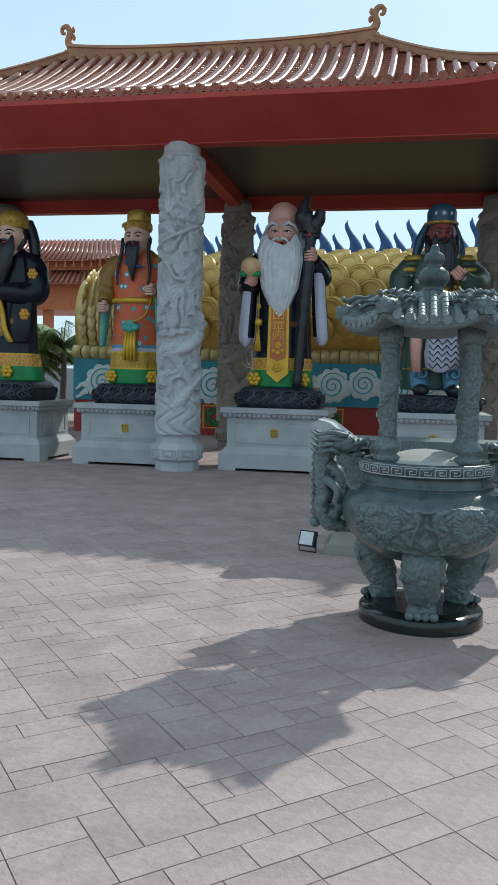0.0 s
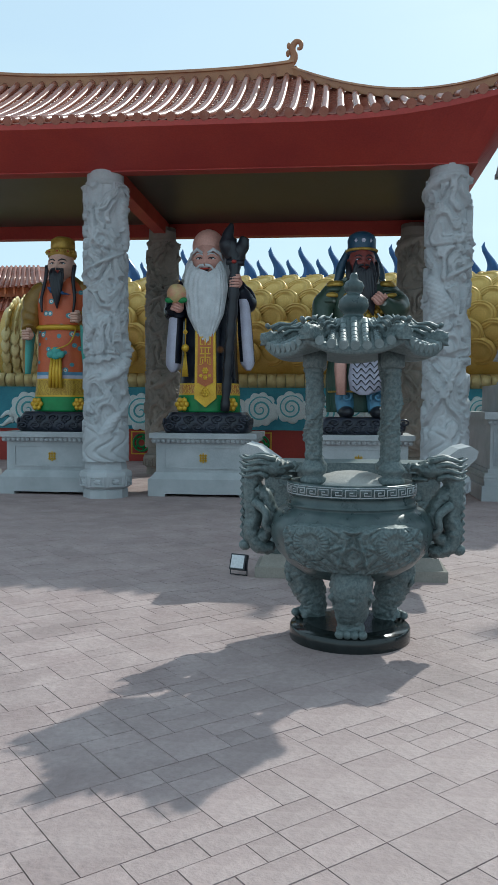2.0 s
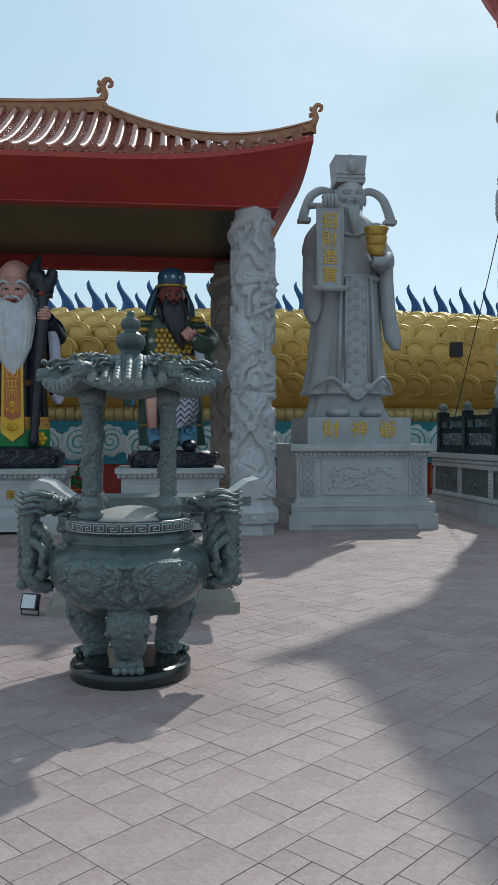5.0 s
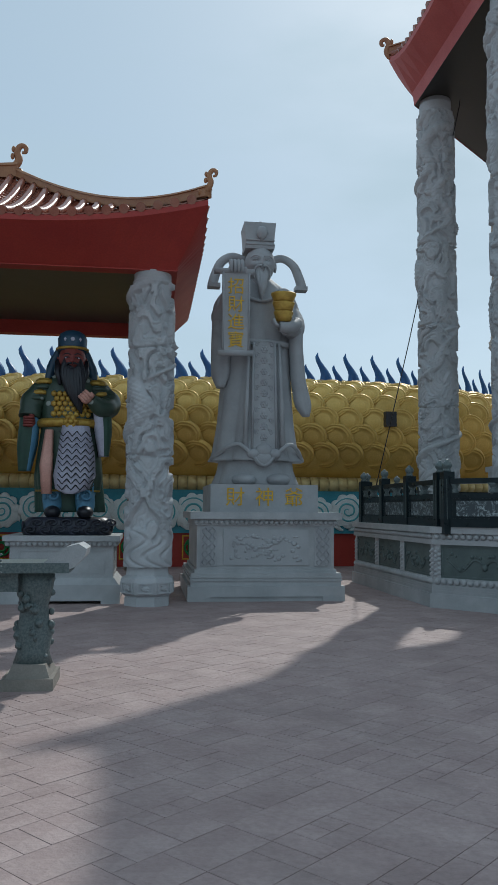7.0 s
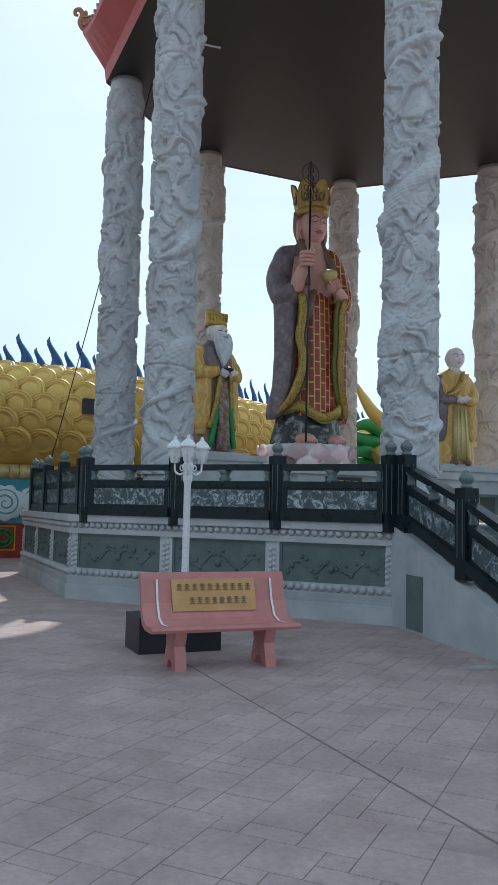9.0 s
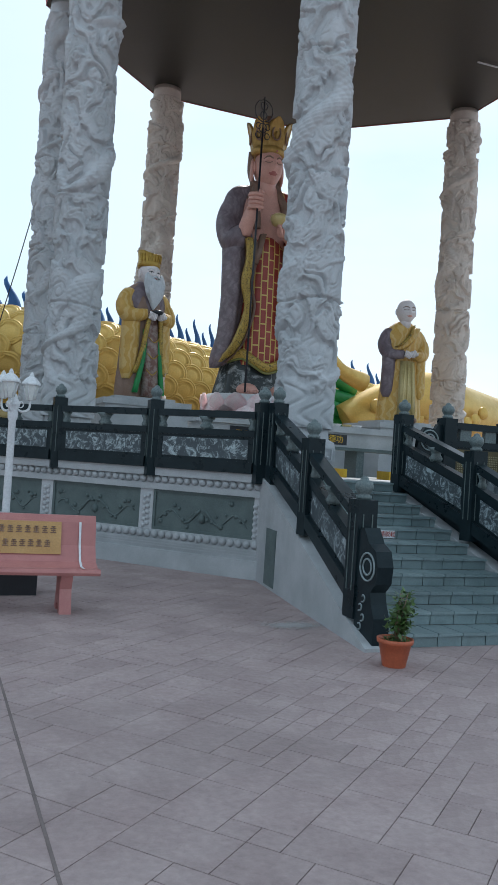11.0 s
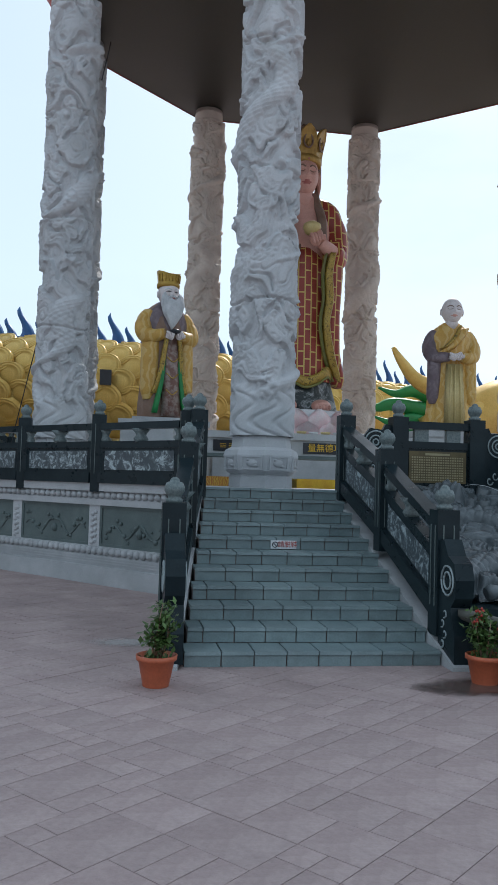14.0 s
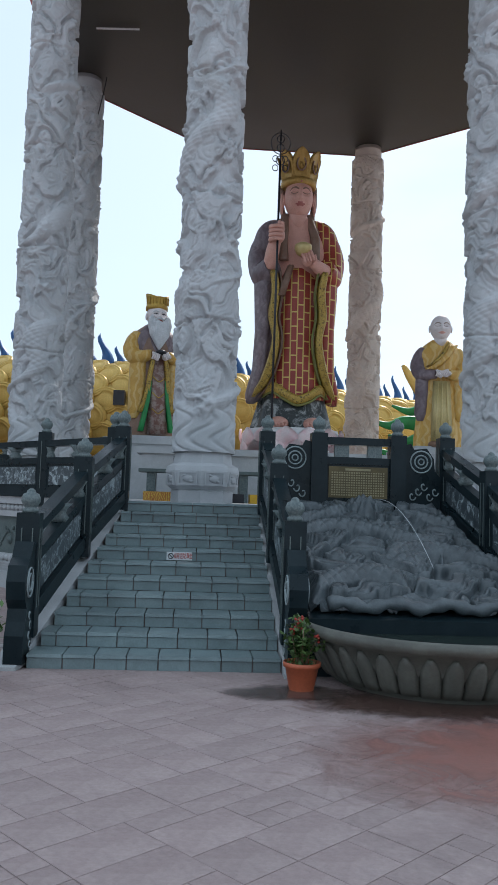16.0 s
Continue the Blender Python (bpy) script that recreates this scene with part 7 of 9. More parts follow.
# white-bearded attendant in yellow robe
bm = bmesh.new()
drape(bm, ROBE, 3, 7, 0.05)
for s in (-1, 1):
    limb(bm, [(s * 0.4, 0.0, 2.6), (s * 0.6, -0.05, 2.3), (s * 0.56, -0.25, 2.02), (s * 0.2, -0.5, 2.06)], [0.2, 0.22, 0.2, 0.12], 0, 22, 0.07, 12)
    drape(bm, [(0.45 if s < 0 else 0.7, 0.1, 0.12, s * 0.5, -0.2), (0.7, 0.2, 0.2, s * 0.48, -0.2), (1.3, 0.22, 0.24, s * 0.46, -0.18), (2.0, 0.22, 0.24, s * 0.44, -0.16)], 0, 4, 0.09, 44)
    edge = curve_pts([(s * 0.16, -0.52, 1.98), (s * 0.22, -0.5, 1.6), (s * 0.28, -0.46, 1.1), (s * 0.42, -0.4, 0.6)], 5)
    sheet(bm, edge, np.linspace(0.06, 0.08, len(edge)), 0.05, 4)
    sheet(bm, curve_pts([(s * 0.2, -0.42, 1.7), (s * 0.24, -0.46, 1.0), (s * 0.4, -0.44, 0.12)], 4), np.linspace(0.05, 0.08, 9), 0.06, 5)
sheet(bm, [(0.0, -0.42, 2.0), (0.0, -0.47, 1.2), (0.0, -0.5, 0.05)], [0.2, 0.22, 0.25], 0.05, 8)
for z in (1.5, 1.1, 0.7):
    tube(bm, curve_pts([(-0.16, -0.54, z), (0.0, -0.57, z - 0.12), (0.16, -0.54, z)], 4), 0.014, 6, 7)
drape(bm, [(2.12, 0.63, 0.4, 0, 0.03), (2.4, 0.64, 0.4, 0, 0.02), (2.65, 0.54, 0.35, 0, 0), (2.8, 0.38, 0.27, 0, 0), (2.92, 0.22, 0.2, 0, 0)], 6, 9, 0.05)
for q in (-1, 1):
    palm(bm, (q * 0.13, -0.58, 2.02), 9, 0.95, q * 1.3)
lathe(bm, [(0.06, 0), (0.12, 0.03), (0.15, 0.08), (0.06, 0.13)], 18, (0.0, -0.62, 2.05), 10)
H = (0.0, -0.14, 3.12)
face(bm, H, 0.315, 1, 11, 1, 10, 0.7, 2)
beard(bm, H, 0.315, 0.72, 2, 0.66)
loft(bm, [[(g * math.cos(a), -0.1 + g * math.sin(a), z + c * math.cos(2 * a)) for a in np.linspace(0, 2 * math.pi, 36, endpoint=False)] for g, z, c in ((0.28, 3.28, 0), (0.29, 3.36, 0), (0.27, 3.4, 0), (0.28, 3.56, 0.03), (0.3, 3.64, 0.05), (0.22, 3.64, 0.03))], 7)
for k in range(9):
    a = -math.pi / 2 + (k - 4) * 0.33
    tube(bm, [(0.285 * math.cos(a), -0.1 + 0.285 * math.sin(a), 3.42), (0.3 * math.cos(a), -0.1 + 0.3 * math.sin(a), 3.6)], 0.016, 6, 7)
statue("statue", "painted attendant statue with white beard, yellow robe and gold hat", bm, [M_YELLOWROBE, M_CHALKSKIN, M_HAIRWHITE, M_BROWNROBE, M_GOLDTRIM, M_GREEN, M_GREYROBE, M_OLDGILT, M_MOTTLED, M_CHALKSKIN, M_BLACK, M_LIP], pose(12.38, 17.5, 2.96, 0, 0, 20), 0.93)

# young monk in yellow robe
bm = bmesh.new()
drape(bm, ROBE, 0, 8, 0.06)
for s, m in ((-1, 6), (1, 0)):
    limb(bm, [(s * 0.38, 0.0, 2.62), (s * 0.56, -0.05, 2.3), (s * 0.52, -0.28, 1.95), (s * 0.15, -0.54, 1.92)], [0.19, 0.21, 0.18, 0.11], m, 22, 0.07, 13)
    drape(bm, [(0.7, 0.08, 0.1, s * 0.5, -0.2), (0.85, 0.17, 0.17, s * 0.5, -0.2), (1.4, 0.18, 0.2, s * 0.48, -0.2), (1.95, 0.19, 0.22, s * 0.46, -0.18)], m, 4, 0.09, 44)
sheet(bm, curve_pts([(0.34, -0.2, 2.76), (0.16, -0.38, 2.5), (-0.1, -0.44, 2.2), (-0.32, -0.4, 2.05)], 4), np.linspace(0.12, 0.15, 13), 0.06, 0)
sheet(bm, curve_pts([(0.2, -0.26, 2.82), (0.02, -0.42, 2.48), (-0.2, -0.47, 2.24), (-0.36, -0.42, 2.14)], 4), np.linspace(0.05, 0.06, 13), 0.08, 4)
for q in (-1, 1):
    palm(bm, (q * 0.08, -0.6, 1.92), 1, 0.95, q * 1.2)
sheet(bm, [(0.0, -0.44, 1.75), (0.0, -0.5, 0.9), (0.02, -0.5, 0.12)], [0.22, 0.26, 0.28], 0.04, 5)
for x in (-0.1, 0.0, 0.12):
    tube(bm, [(x, -0.53, 1.7), (x * 1.3, -0.56, 0.9), (x * 1.5, -0.55, 0.15)], [0.02, 0.03, 0.03], 6, 5)
H = (0.0, -0.14, 3.22)
face(bm, H, 0.335, 1, 7, 1, 3, 0.5, 3, True)
for x in (-0.2, 0.22):
    ball(bm, (x, -0.47, 0.06), (0.13, 0.2, 0.1), 3)
statue("statue", "painted young monk statue with shaved head and yellow robe", bm, [M_YELLOWROBE, M_CHALKSKIN, M_WHITE, M_BROWNROBE, M_GOLDTRIM, M_PALEGOLD, M_GREYROBE, M_SKIN], pose(19.28, 17.25, 2.95, 0, 0, -8), 0.9)
for x in (12.38, 19.28):
    bm = bmesh.new()
    box(bm, x - 0.95, x + 0.95, 16.5, 18.3, 1.5, 2.75)
    box(bm, x - 1.0, x + 1.0, 16.45, 18.35, 2.75, 2.88)
    box(bm, x - 0.7, x + 0.7, 16.75, 18.1, 2.88, 2.96)
    bevel(bm, 0.015)
    tagged(part("block_plinth", bm, M_GRANITE), "pale granite block base under an attendant statue", "plinth", "attendant bases")


# ---------- stone censer ----------
def relief_patch(bm, centre, r, z0, z1, a0, a1, rng, count, size):
    """Lumps and curls of carving on a round body."""
    for _ in range(count):
        a, z = rng.uniform(a0, a1), rng.uniform(z0, z1)
        rr = r(z)
        ball(bm, (centre[0] + rr * math.cos(a), centre[1] + rr * math.sin(a), z), rng.uniform(size * 0.5, size), n=7, rows=5)
        if rng.random() < 0.5:
            pts = [(centre[0] + (rr + 0.005) * math.cos(a + 0.012 * q * math.cos(q)), centre[1] + (rr + 0.005) * math.sin(a + 0.012 * q * math.cos(q)), z + 0.007 * q * math.sin(q)) for q in np.linspace(1, 9, 16)]
            tube(bm, pts, size * 0.28, 5)


CX, CYC = 1.22, 5.65
censer = thing("incense_censer", "dark green carved stone incense censer with pagoda roof and dragon handles", "censer", pose(CX, CYC, 0))
rng = random.Random(5)
bm = bmesh.new()
lathe(bm, [(0.47, 0.0), (0.475, 0.01), (0.475, 0.1), (0.465, 0.115), (0.36, 0.118), (0.34, 0.13)], 64)
part("base_disc", bm, M_POLISHED, censer, "polished black stone base")
BOWL = [(0.2, 0.49), (0.36, 0.52), (0.49, 0.605), (0.585, 0.71), (0.632, 0.82), (0.638, 0.91), (0.61, 0.985), (0.56, 1.035), (0.515, 1.052), (0.505, 1.06), (0.518, 1.072), (0.518, 1.082), (0.498, 1.092), (0.486, 1.135), (0.49, 1.148), (0.503, 1.152), (0.503, 1.24), (0.49, 1.25), (0.44, 1.248), (0.43, 1.19)]
bm = bmesh.new()
lathe(bm, BOWL, 72)
bowl = part("bowl", bm, M_GREENSMOOTH, censer, "honed dark green bowl")
rb = lambda z: float(np.interp(z, [p[1] for p in BOWL[:9]], [p[0] for p in BOWL[:9]]))
# a raised panel front and back, carved with two coiled dragons
for mid in (-math.pi / 2, math.pi / 2):
    bm = bmesh.new()
    rows = []
    for i in range(170):
        s = -1 + 2 * i / 169
        low = 0.61 + 0.1 * abs(s) ** 3
        high = 0.985 - 0.05 * abs(s) ** 6 - 0.02 * math.exp(-(s / 0.1) ** 2)
        row = []
        for j in range(64):
            q = -1 + 2 * j / 63
            z = low + (high - low) * (q + 1) / 2
            a = mid + s * 0.86
            rim = max(abs(s), abs(q))
            e = 0.05 * min(1.0, max(0.0, (1 - rim) / 0.05)) - 0.006
            u, v = abs(s) * 0.55, z - 0.82
            coil, turn = math.hypot(u - 0.29, v - 0.03), math.atan2(v - 0.03, u - 0.29)
            inside = rim < 0.92
            ring = math.exp(-((coil - 0.1) / 0.035) ** 4)
            e += inside * 0.034 * ring * (0.55 + 0.45 * abs(math.sin(13 * turn)) ** 0.6)
            e += inside * 0.02 * math.exp(-(coil / 0.06) ** 4) * (0.6 + 0.4 * abs(math.sin(60 * u) * math.sin(50 * v)))
            e += inside * 0.026 * (ring < 0.2 and coil > 0.1) * abs(math.sin(34 * u + 3 * math.sin(22 * v))) ** 0.6 * abs(math.sin(31 * v + 2 * math.sin(19 * u))) ** 0.4
            frame_line = math.exp(-((rim - 0.93) / 0.03) ** 2)
            boss = 0.03 * math.exp(-((u / 0.035) ** 2 + ((v + 0.13) / 0.035) ** 2)) + 0.03 * math.exp(-((u - 0.03 - max(0, 0.1 - v) * 0.3) / 0.012) ** 2) * (-0.15 < v < 0.09) + 0.03 * math.exp(-((u / 0.1) ** 2 + ((v - 0.13) / 0.022) ** 2))
            e += 1.5 * boss * inside + 0.012 * frame_line
            r = rb(z) + e
            row.append((r * math.cos(a), r * math.sin(a), z))
        rows.append(row)
    loft(bm, rows, close=False)
    carve(bm, 0.007, 34.0, lambda v: 1.0)
    part("carved_panel", bm, M_GREENSTONE, bowl, "raised panel carved with coiled dragons")
bm = bmesh.new()
n = 30
for k in range(n):
    a0 = 2 * math.pi * k / n
    pt = lambda u, z: (0.504 * math.cos(a0 + u * 0.2), 0.504 * math.sin(a0 + u * 0.2), z)
    tube(bm, [pt(0, 1.168), pt(0, 1.222), pt(0.8, 1.222), pt(0.8, 1.182), pt(0.3, 1.182), pt(0.3, 1.203), pt(0.55, 1.203)], 0.0055, 4)
    tube(bm, [pt(0.0, 1.165), pt(1.05, 1.165)], 0.0055, 4)
    tube(bm, [pt(0.0, 1.236), pt(1.05, 1.236)], 0.004, 4)
part("key_band", bm, M_GRANITE, bowl, "pale Greek key band")
bm = bmesh.new()
lathe(bm, [(0.44, 1.2), (0.3, 1.27), (0.15, 1.315), (0.02, 1.33)], 32)
carve(bm, 0.012, 14.0, lambda v: 1.0)
part("ash", bm, M_ASH, censer, "heaped grey incense ash")
for k in range(3):
    a = -math.pi / 2 + k * 2 * math.pi / 3
    bm = bmesh.new()
    d = Vector((math.cos(a), math.sin(a), 0))
    w = Vector((-d.y, d.x, 0))
    up = Vector((0, 0, 1))
    line = curve_pts([d * 0.38 + up * 0.62, d * 0.43 + up * 0.52, d * 0.41 + up * 0.4, d * 0.35 + up * 0.28, d * 0.33 + up * 0.2, d * 0.36 + up * 0.12], 12)
    tube(bm, line, np.interp(np.linspace(0, 1, len(line)), [0, 0.25, 0.5, 0.7, 0.85, 1], [0.15, 0.16, 0.135, 0.105, 0.1, 0.11]), 44)
    carve(bm, 0.026, 24.0, lambda v: 1.0)
    for s in (-1, 1):
        ball(bm, d * 0.535 + w * (0.055 * s) + up * 0.46, (0.03, 0.03, 0.028), n=10, rows=7)
        tube(bm, [d * 0.53 + w * (0.02 * s) + up * 0.5, d * 0.54 + w * (0.06 * s) + up * 0.51, d * 0.5 + w * (0.12 * s) + up * 0.5], 0.018, 6)
        tube(bm, [d * 0.5 + w * (0.11 * s) + up * 0.47, d * 0.48 + w * (0.15 * s) + up * 0.43, d * 0.47 + w * (0.12 * s) + up * 0.38], [0.03, 0.028, 0.01], 6)
        for j in (0.32, 1.0):
            ball(bm, d * 0.455 + w * (0.085 * s * j) + up * 0.148, (0.036, 0.036, 0.034), n=10, rows=7)
    ball(bm, d * 0.555 + up * 0.425, (0.034, 0.034, 0.026), n=10, rows=7)
    for z, b in ((0.385, 0.1), (0.36, 0.085)):
        tube(bm, [d * 0.475 - w * b + up * z, d * 0.525 + up * (z - 0.012), d * 0.475 + w * b + up * z], 0.014, 6)
    part("leg", bm, M_GREENSTONE, censer, "lion-faced carved leg")
for s in (-1, 1):
    bm = bmesh.new()
    f = lambda x, z, y=0.0: Vector((s * x, y, z))
    neck = curve_pts([f(0.6, 0.7), f(0.72, 0.72), f(0.79, 0.84), f(0.77, 0.98), f(0.79, 1.12), f(0.78, 1.26), f(0.7, 1.35), f(0.58, 1.35)], 8)
    tube(bm, neck, np.interp(np.linspace(0, 1, len(neck)), [0, 0.15, 0.4, 0.7, 0.9, 1], [0.04, 0.07, 0.075, 0.075, 0.085, 0.075]), 24, flat=1.5)
    body = curve_pts([f(0.73, 0.78), f(0.66, 0.84), f(0.63, 0.98), f(0.68, 1.1), f(0.76, 1.18)], 8)
    tube(bm, body, 0.062, 20, flat=1.5)
    ball(bm, f(0.62, 1.345), (0.13, 0.115, 0.075), n=32, rows=18)
    ball(bm, f(0.52, 1.36), (0.085, 0.08, 0.038), n=24, rows=12)
    ball(bm, f(0.54, 1.27), (0.075, 0.07, 0.024), n=24, rows=10)
    carve(bm, 0.028, 34.0, lambda v: 1.0)
    for y in (-1, 1):
        for q in range(4):
            z = 1.41 - 0.045 * q
            tube(bm, curve_pts([f(0.6 + 0.02 * q, z, 0.08 * y), f(0.72, z + 0.03, 0.13 * y), f(0.82, z + 0.005, 0.12 * y), f(0.875, z + 0.03, 0.1 * y)], 3), np.linspace(0.024, 0.008, 10), 6)
        ball(bm, f(0.57, 1.385, 0.075 * y), 0.024, n=8, rows=6)
        tube(bm, [f(0.46, 1.39, 0.04 * y), f(0.43, 1.36, 0.05 * y), f(0.45, 1.33, 0.05 * y)], 0.016, 6)
        tube(bm, curve_pts([f(0.76, 1.08, 0.09 * y), f(0.66, 1.0, 0.14 * y), f(0.67, 0.9, 0.14 * y), f(0.62, 0.86, 0.12 * y)], 3), np.linspace(0.04, 0.02, 10), 8)
    for q in range(9):
        z = 0.78 + 0.062 * q
        tube(bm, [f(0.83, z), f(0.868, z + 0.03), f(0.862, z + 0.055)], [0.03, 0.02, 0.005], 6)
    ball(bm, f(0.84, 0.72), (0.05, 0.05, 0.045), n=12, rows=8)
    part("dragon_handle", bm, M_GREENSTONE, censer, "carved dragon handle")
for sx in (-1, 1):
    for sy in (-1, 1):
        bm = bmesh.new()
        c = (sx * 0.295, sy * 0.2, 1.2)
        rows = []
        for t in np.linspace(0, 1, 90):
            ring = []
            for i in range(36):
                a = 2 * math.pi * i / 36
                dd = ((a - t * 9.5 + math.pi) % (2 * math.pi)) - math.pi
                r = 0.064 + 0.02 * math.exp(-(dd / 0.42) ** 4) * (1 + 0.25 * math.sin(120 * t))
                ring.append((c[0] + r * math.cos(a), c[1] + r * math.sin(a), 1.36 + 0.78 * t))
            rows.append(ring)
        loft(bm, rows)
        carve(bm, 0.018, 44.0, lambda v: 1.0)
        lathe(bm, [(0.095, 0.04), (0.1, 0.06), (0.1, 0.085), (0.07, 0.1), (0.098, 0.13), (0.104, 0.15), (0.098, 0.17), (0.07, 0.2), (0.07, 0.22)], 24, c)
        lathe(bm, [(0.075, 0.92), (0.09, 0.94), (0.09, 1.06)], 24, c)
        part("pillar", bm, M_GREENSTONE, censer, "small pillar with coiled dragon")
# six-sided roof with rows of round tiles, dragon corners and a gourd finial
AP, TOP = 0.6, 0.13
def roof_z(a, o):
    run = max(0.0, (AP - a) / (AP - TOP))
    return 2.255 + 0.25 * (0.45 * run + 0.55 * run ** 1.9) + 0.085 * min(1.0, abs(o) / (0.577 * a)) ** 2.6 * (a / AP) ** 2


def roof_ring(a, drop=0.0):
    out = []
    for k in range(6):
        n6, t6 = math.pi / 6 + k * math.pi / 3, math.pi / 6 + k * math.pi / 3 + math.pi / 2
        for i in range(12):
            o = 0.577 * a * (-1 + i / 6)
            out.append((a * math.cos(n6) + o * math.cos(t6), a * math.sin(n6) + o * math.sin(t6), roof_z(a, o) - drop))
    return out


bm = bmesh.new()
loft(bm, [roof_ring(0.3, 0.13), roof_ring(0.54, 0.075), roof_ring(0.585, 0.06), roof_ring(AP, 0.05), roof_ring(AP, 0.0)] + [roof_ring(a) for a in np.linspace(0.56, TOP, 9)])
cap = part("roof", bm, M_GREENSTONE, censer)
for k in range(6):
    n6 = math.pi / 6 + k * math.pi / 3
    d, w = Vector((math.cos(n6), math.sin(n6), 0)), Vector((-math.sin(n6), math.cos(n6), 0))
    for o in np.arange(-3, 3.1) * 0.084:
        a1 = max(TOP + 0.02, abs(o) / 0.577 + 0.03)
        pts = [d * a + w * float(o) + Vector((0, 0, roof_z(a, o) + 0.008)) for a in np.linspace(AP + 0.015, a1, 8)]
        bm = bmesh.new()
        tube(bm, pts, [0.034] + [0.03] * 6 + [0.026], 10)
        for q in range(1, 7):
            tube(bm, [pts[q], pts[q] + (pts[q] - pts[q - 1]).normalized() * 0.012], 0.033, 10)
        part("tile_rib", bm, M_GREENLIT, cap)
for k in range(6):
    a6 = k * math.pi / 3
    d, w = Vector((math.cos(a6), math.sin(a6), 0)), Vector((-math.sin(a6), math.cos(a6), 0))
    bm = bmesh.new()
    rows = []
    for t in np.linspace(0, 1, 40):
        r = 0.2 + 0.52 * t
        base = roof_z(min(r * 0.866, AP), 0.577 * min(r * 0.866, AP)) - 0.03
        tall = float(np.interp(t, [0, 0.25, 0.33, 0.5, 0.6, 0.68, 0.9, 1.0], [0.05, 0.07, 0.13, 0.14, 0.08, 0.1, 0.11, 0.09]))
        wide = float(np.interp(t, [0, 0.3, 0.7, 0.95, 1.0], [0.025, 0.04, 0.045, 0.05, 0.04]))
        prof = [(-1, 0), (-1.05, 0.35), (-1, 0.7), (-0.6, 0.95), (0, 1), (0.6, 0.95), (1, 0.7), (1.05, 0.35), (1, 0)]
        fine = [(float(np.interp(q, range(9), [p[0] for p in prof])), float(np.interp(q, range(9), [p[1] for p in prof]))) for q in np.linspace(0, 8, 25)]
        rows.append([d * r + w * (wide * p[0]) + Vector((0, 0, base + tall * p[1])) for p in fine])
    loft(bm, rows)
    carve(bm, 0.02, 40.0, lambda v: 1.0)
    tip = d * 0.7 + Vector((0, 0, roof_z(AP, 0.577 * AP)))
    for s in (-1, 1):
        for q in range(3):
            p = tip - d * (0.06 + 0.05 * q) + w * (0.065 * s) + Vector((0, 0, 0.1 - 0.025 * q))
            tube(bm, curve_pts([p, p - d * 0.07 + Vector((0, 0, 0.035)), p - d * 0.15 + Vector((0, 0, 0.03)), p - d * 0.2 + Vector((0, 0, 0.07))], 3), np.linspace(0.018, 0.006, 10), 6)
        ball(bm, tip - d * 0.03 + w * (0.05 * s) + Vector((0, 0, 0.12)), 0.02, n=8, rows=6)
    part("dragon_corner", bm, M_GREENSTONE, cap)
bm = bmesh.new()
lathe(bm, [(0.14, 2.47), (0.15, 2.5), (0.13, 2.515), (0.085, 2.53), (0.075, 2.55), (0.1, 2.575), (0.12, 2.62), (0.11, 2.665), (0.07, 2.7), (0.052, 2.71), (0.068, 2.73), (0.08, 2.765), (0.068, 2.8), (0.035, 2.82), (0.032, 2.85), (0.022, 2.87)], 32)
part("finial", bm, M_GREENSMOOTH, censer, "gourd-shaped finial")


# ---------- stone altar table behind the censer ----------
table = thing("altar_table", "long grey-green stone altar table with upturned scroll ends", "table")
bm = bmesh.new()
box(bm, 0.25, 2.4, 7.75, 8.4, 1.14, 1.24)
bevel(bm, 0.015)
part("tabletop", bm, M_GREENSTONE, table)
for s in (-1, 1):
    bm = bmesh.new()
    prof = [(0.0, 1.15), (0.1, 1.2), (0.2, 1.3), (0.22, 1.38), (0.14, 1.43), (0.02, 1.4), (-0.12, 1.3), (-0.2, 1.245), (-0.2, 1.15)]
    x0 = 0.3 if s < 0 else 2.35
    loft(bm, [[(x0 + s * a, y, z) for a, z in prof] for y in (7.76, 8.39)], smooth=False)
    part("scroll_end", bm, M_GRANITE, table)
    x = 0.52 if s < 0 else 2.04
    bm = bmesh.new()
    box(bm, x - 0.26, x + 0.24, 7.72, 8.38, 0.0, 0.12)
    frustum(bm, x - 0.22, x + 0.2, 7.77, 8.34, 0.12, 0.24, 0.05)
    bevel(bm, 0.012)
    part("foot", bm, M_TAN, table)
    bm = bmesh.new()
    lathe(bm, [(0.2, 0.22), (0.16, 0.34), (0.19, 0.5), (0.15, 0.66), (0.14, 0.8), (0.18, 0.95), (0.2, 1.14)], 16, (x, 8.05, 0))
    relief_patch(bm, (x, 8.05), lambda z: 0.17, 0.3, 1.1, 0, 6.28, rng, 40, 0.05)
    part("carved_leg", bm, M_GREENSTONE, table)
box_bm = bmesh.new()
box(box_bm, 0.7, 1.9, 7.85, 7.9, 0.95, 1.14)
part("apron", box_bm, M_GREENSTONE, table)

lamp = thing("floodlight", "small black floodlight with white glass on the ground", "floodlight", pose(0.06, 7.78, 0, 0, 0, -20))
bm = bmesh.new()
box(bm, -0.09, 0.09, -0.03, 0.04, 0.07, 0.24)
bm.transform(Matrix.Rotation(radians(-20), 4, "X"))
bevel(bm, 0.008)
body = part("housing", bm, M_BLACK, lamp)
bm = bmesh.new()
box(bm, -0.075, 0.075, -0.036, -0.031, 0.085, 0.225)
bm.transform(Matrix.Rotation(radians(-20), 4, "X"))
part("glass", bm, M_WHITE, body, "white glass front")
bm = bmesh.new()
tube(bm, [(-0.1, 0.05, 0.17), (-0.1, 0.05, 0.01), (0.1, 0.05, 0.01), (0.1, 0.05, 0.17)], 0.009, 6)
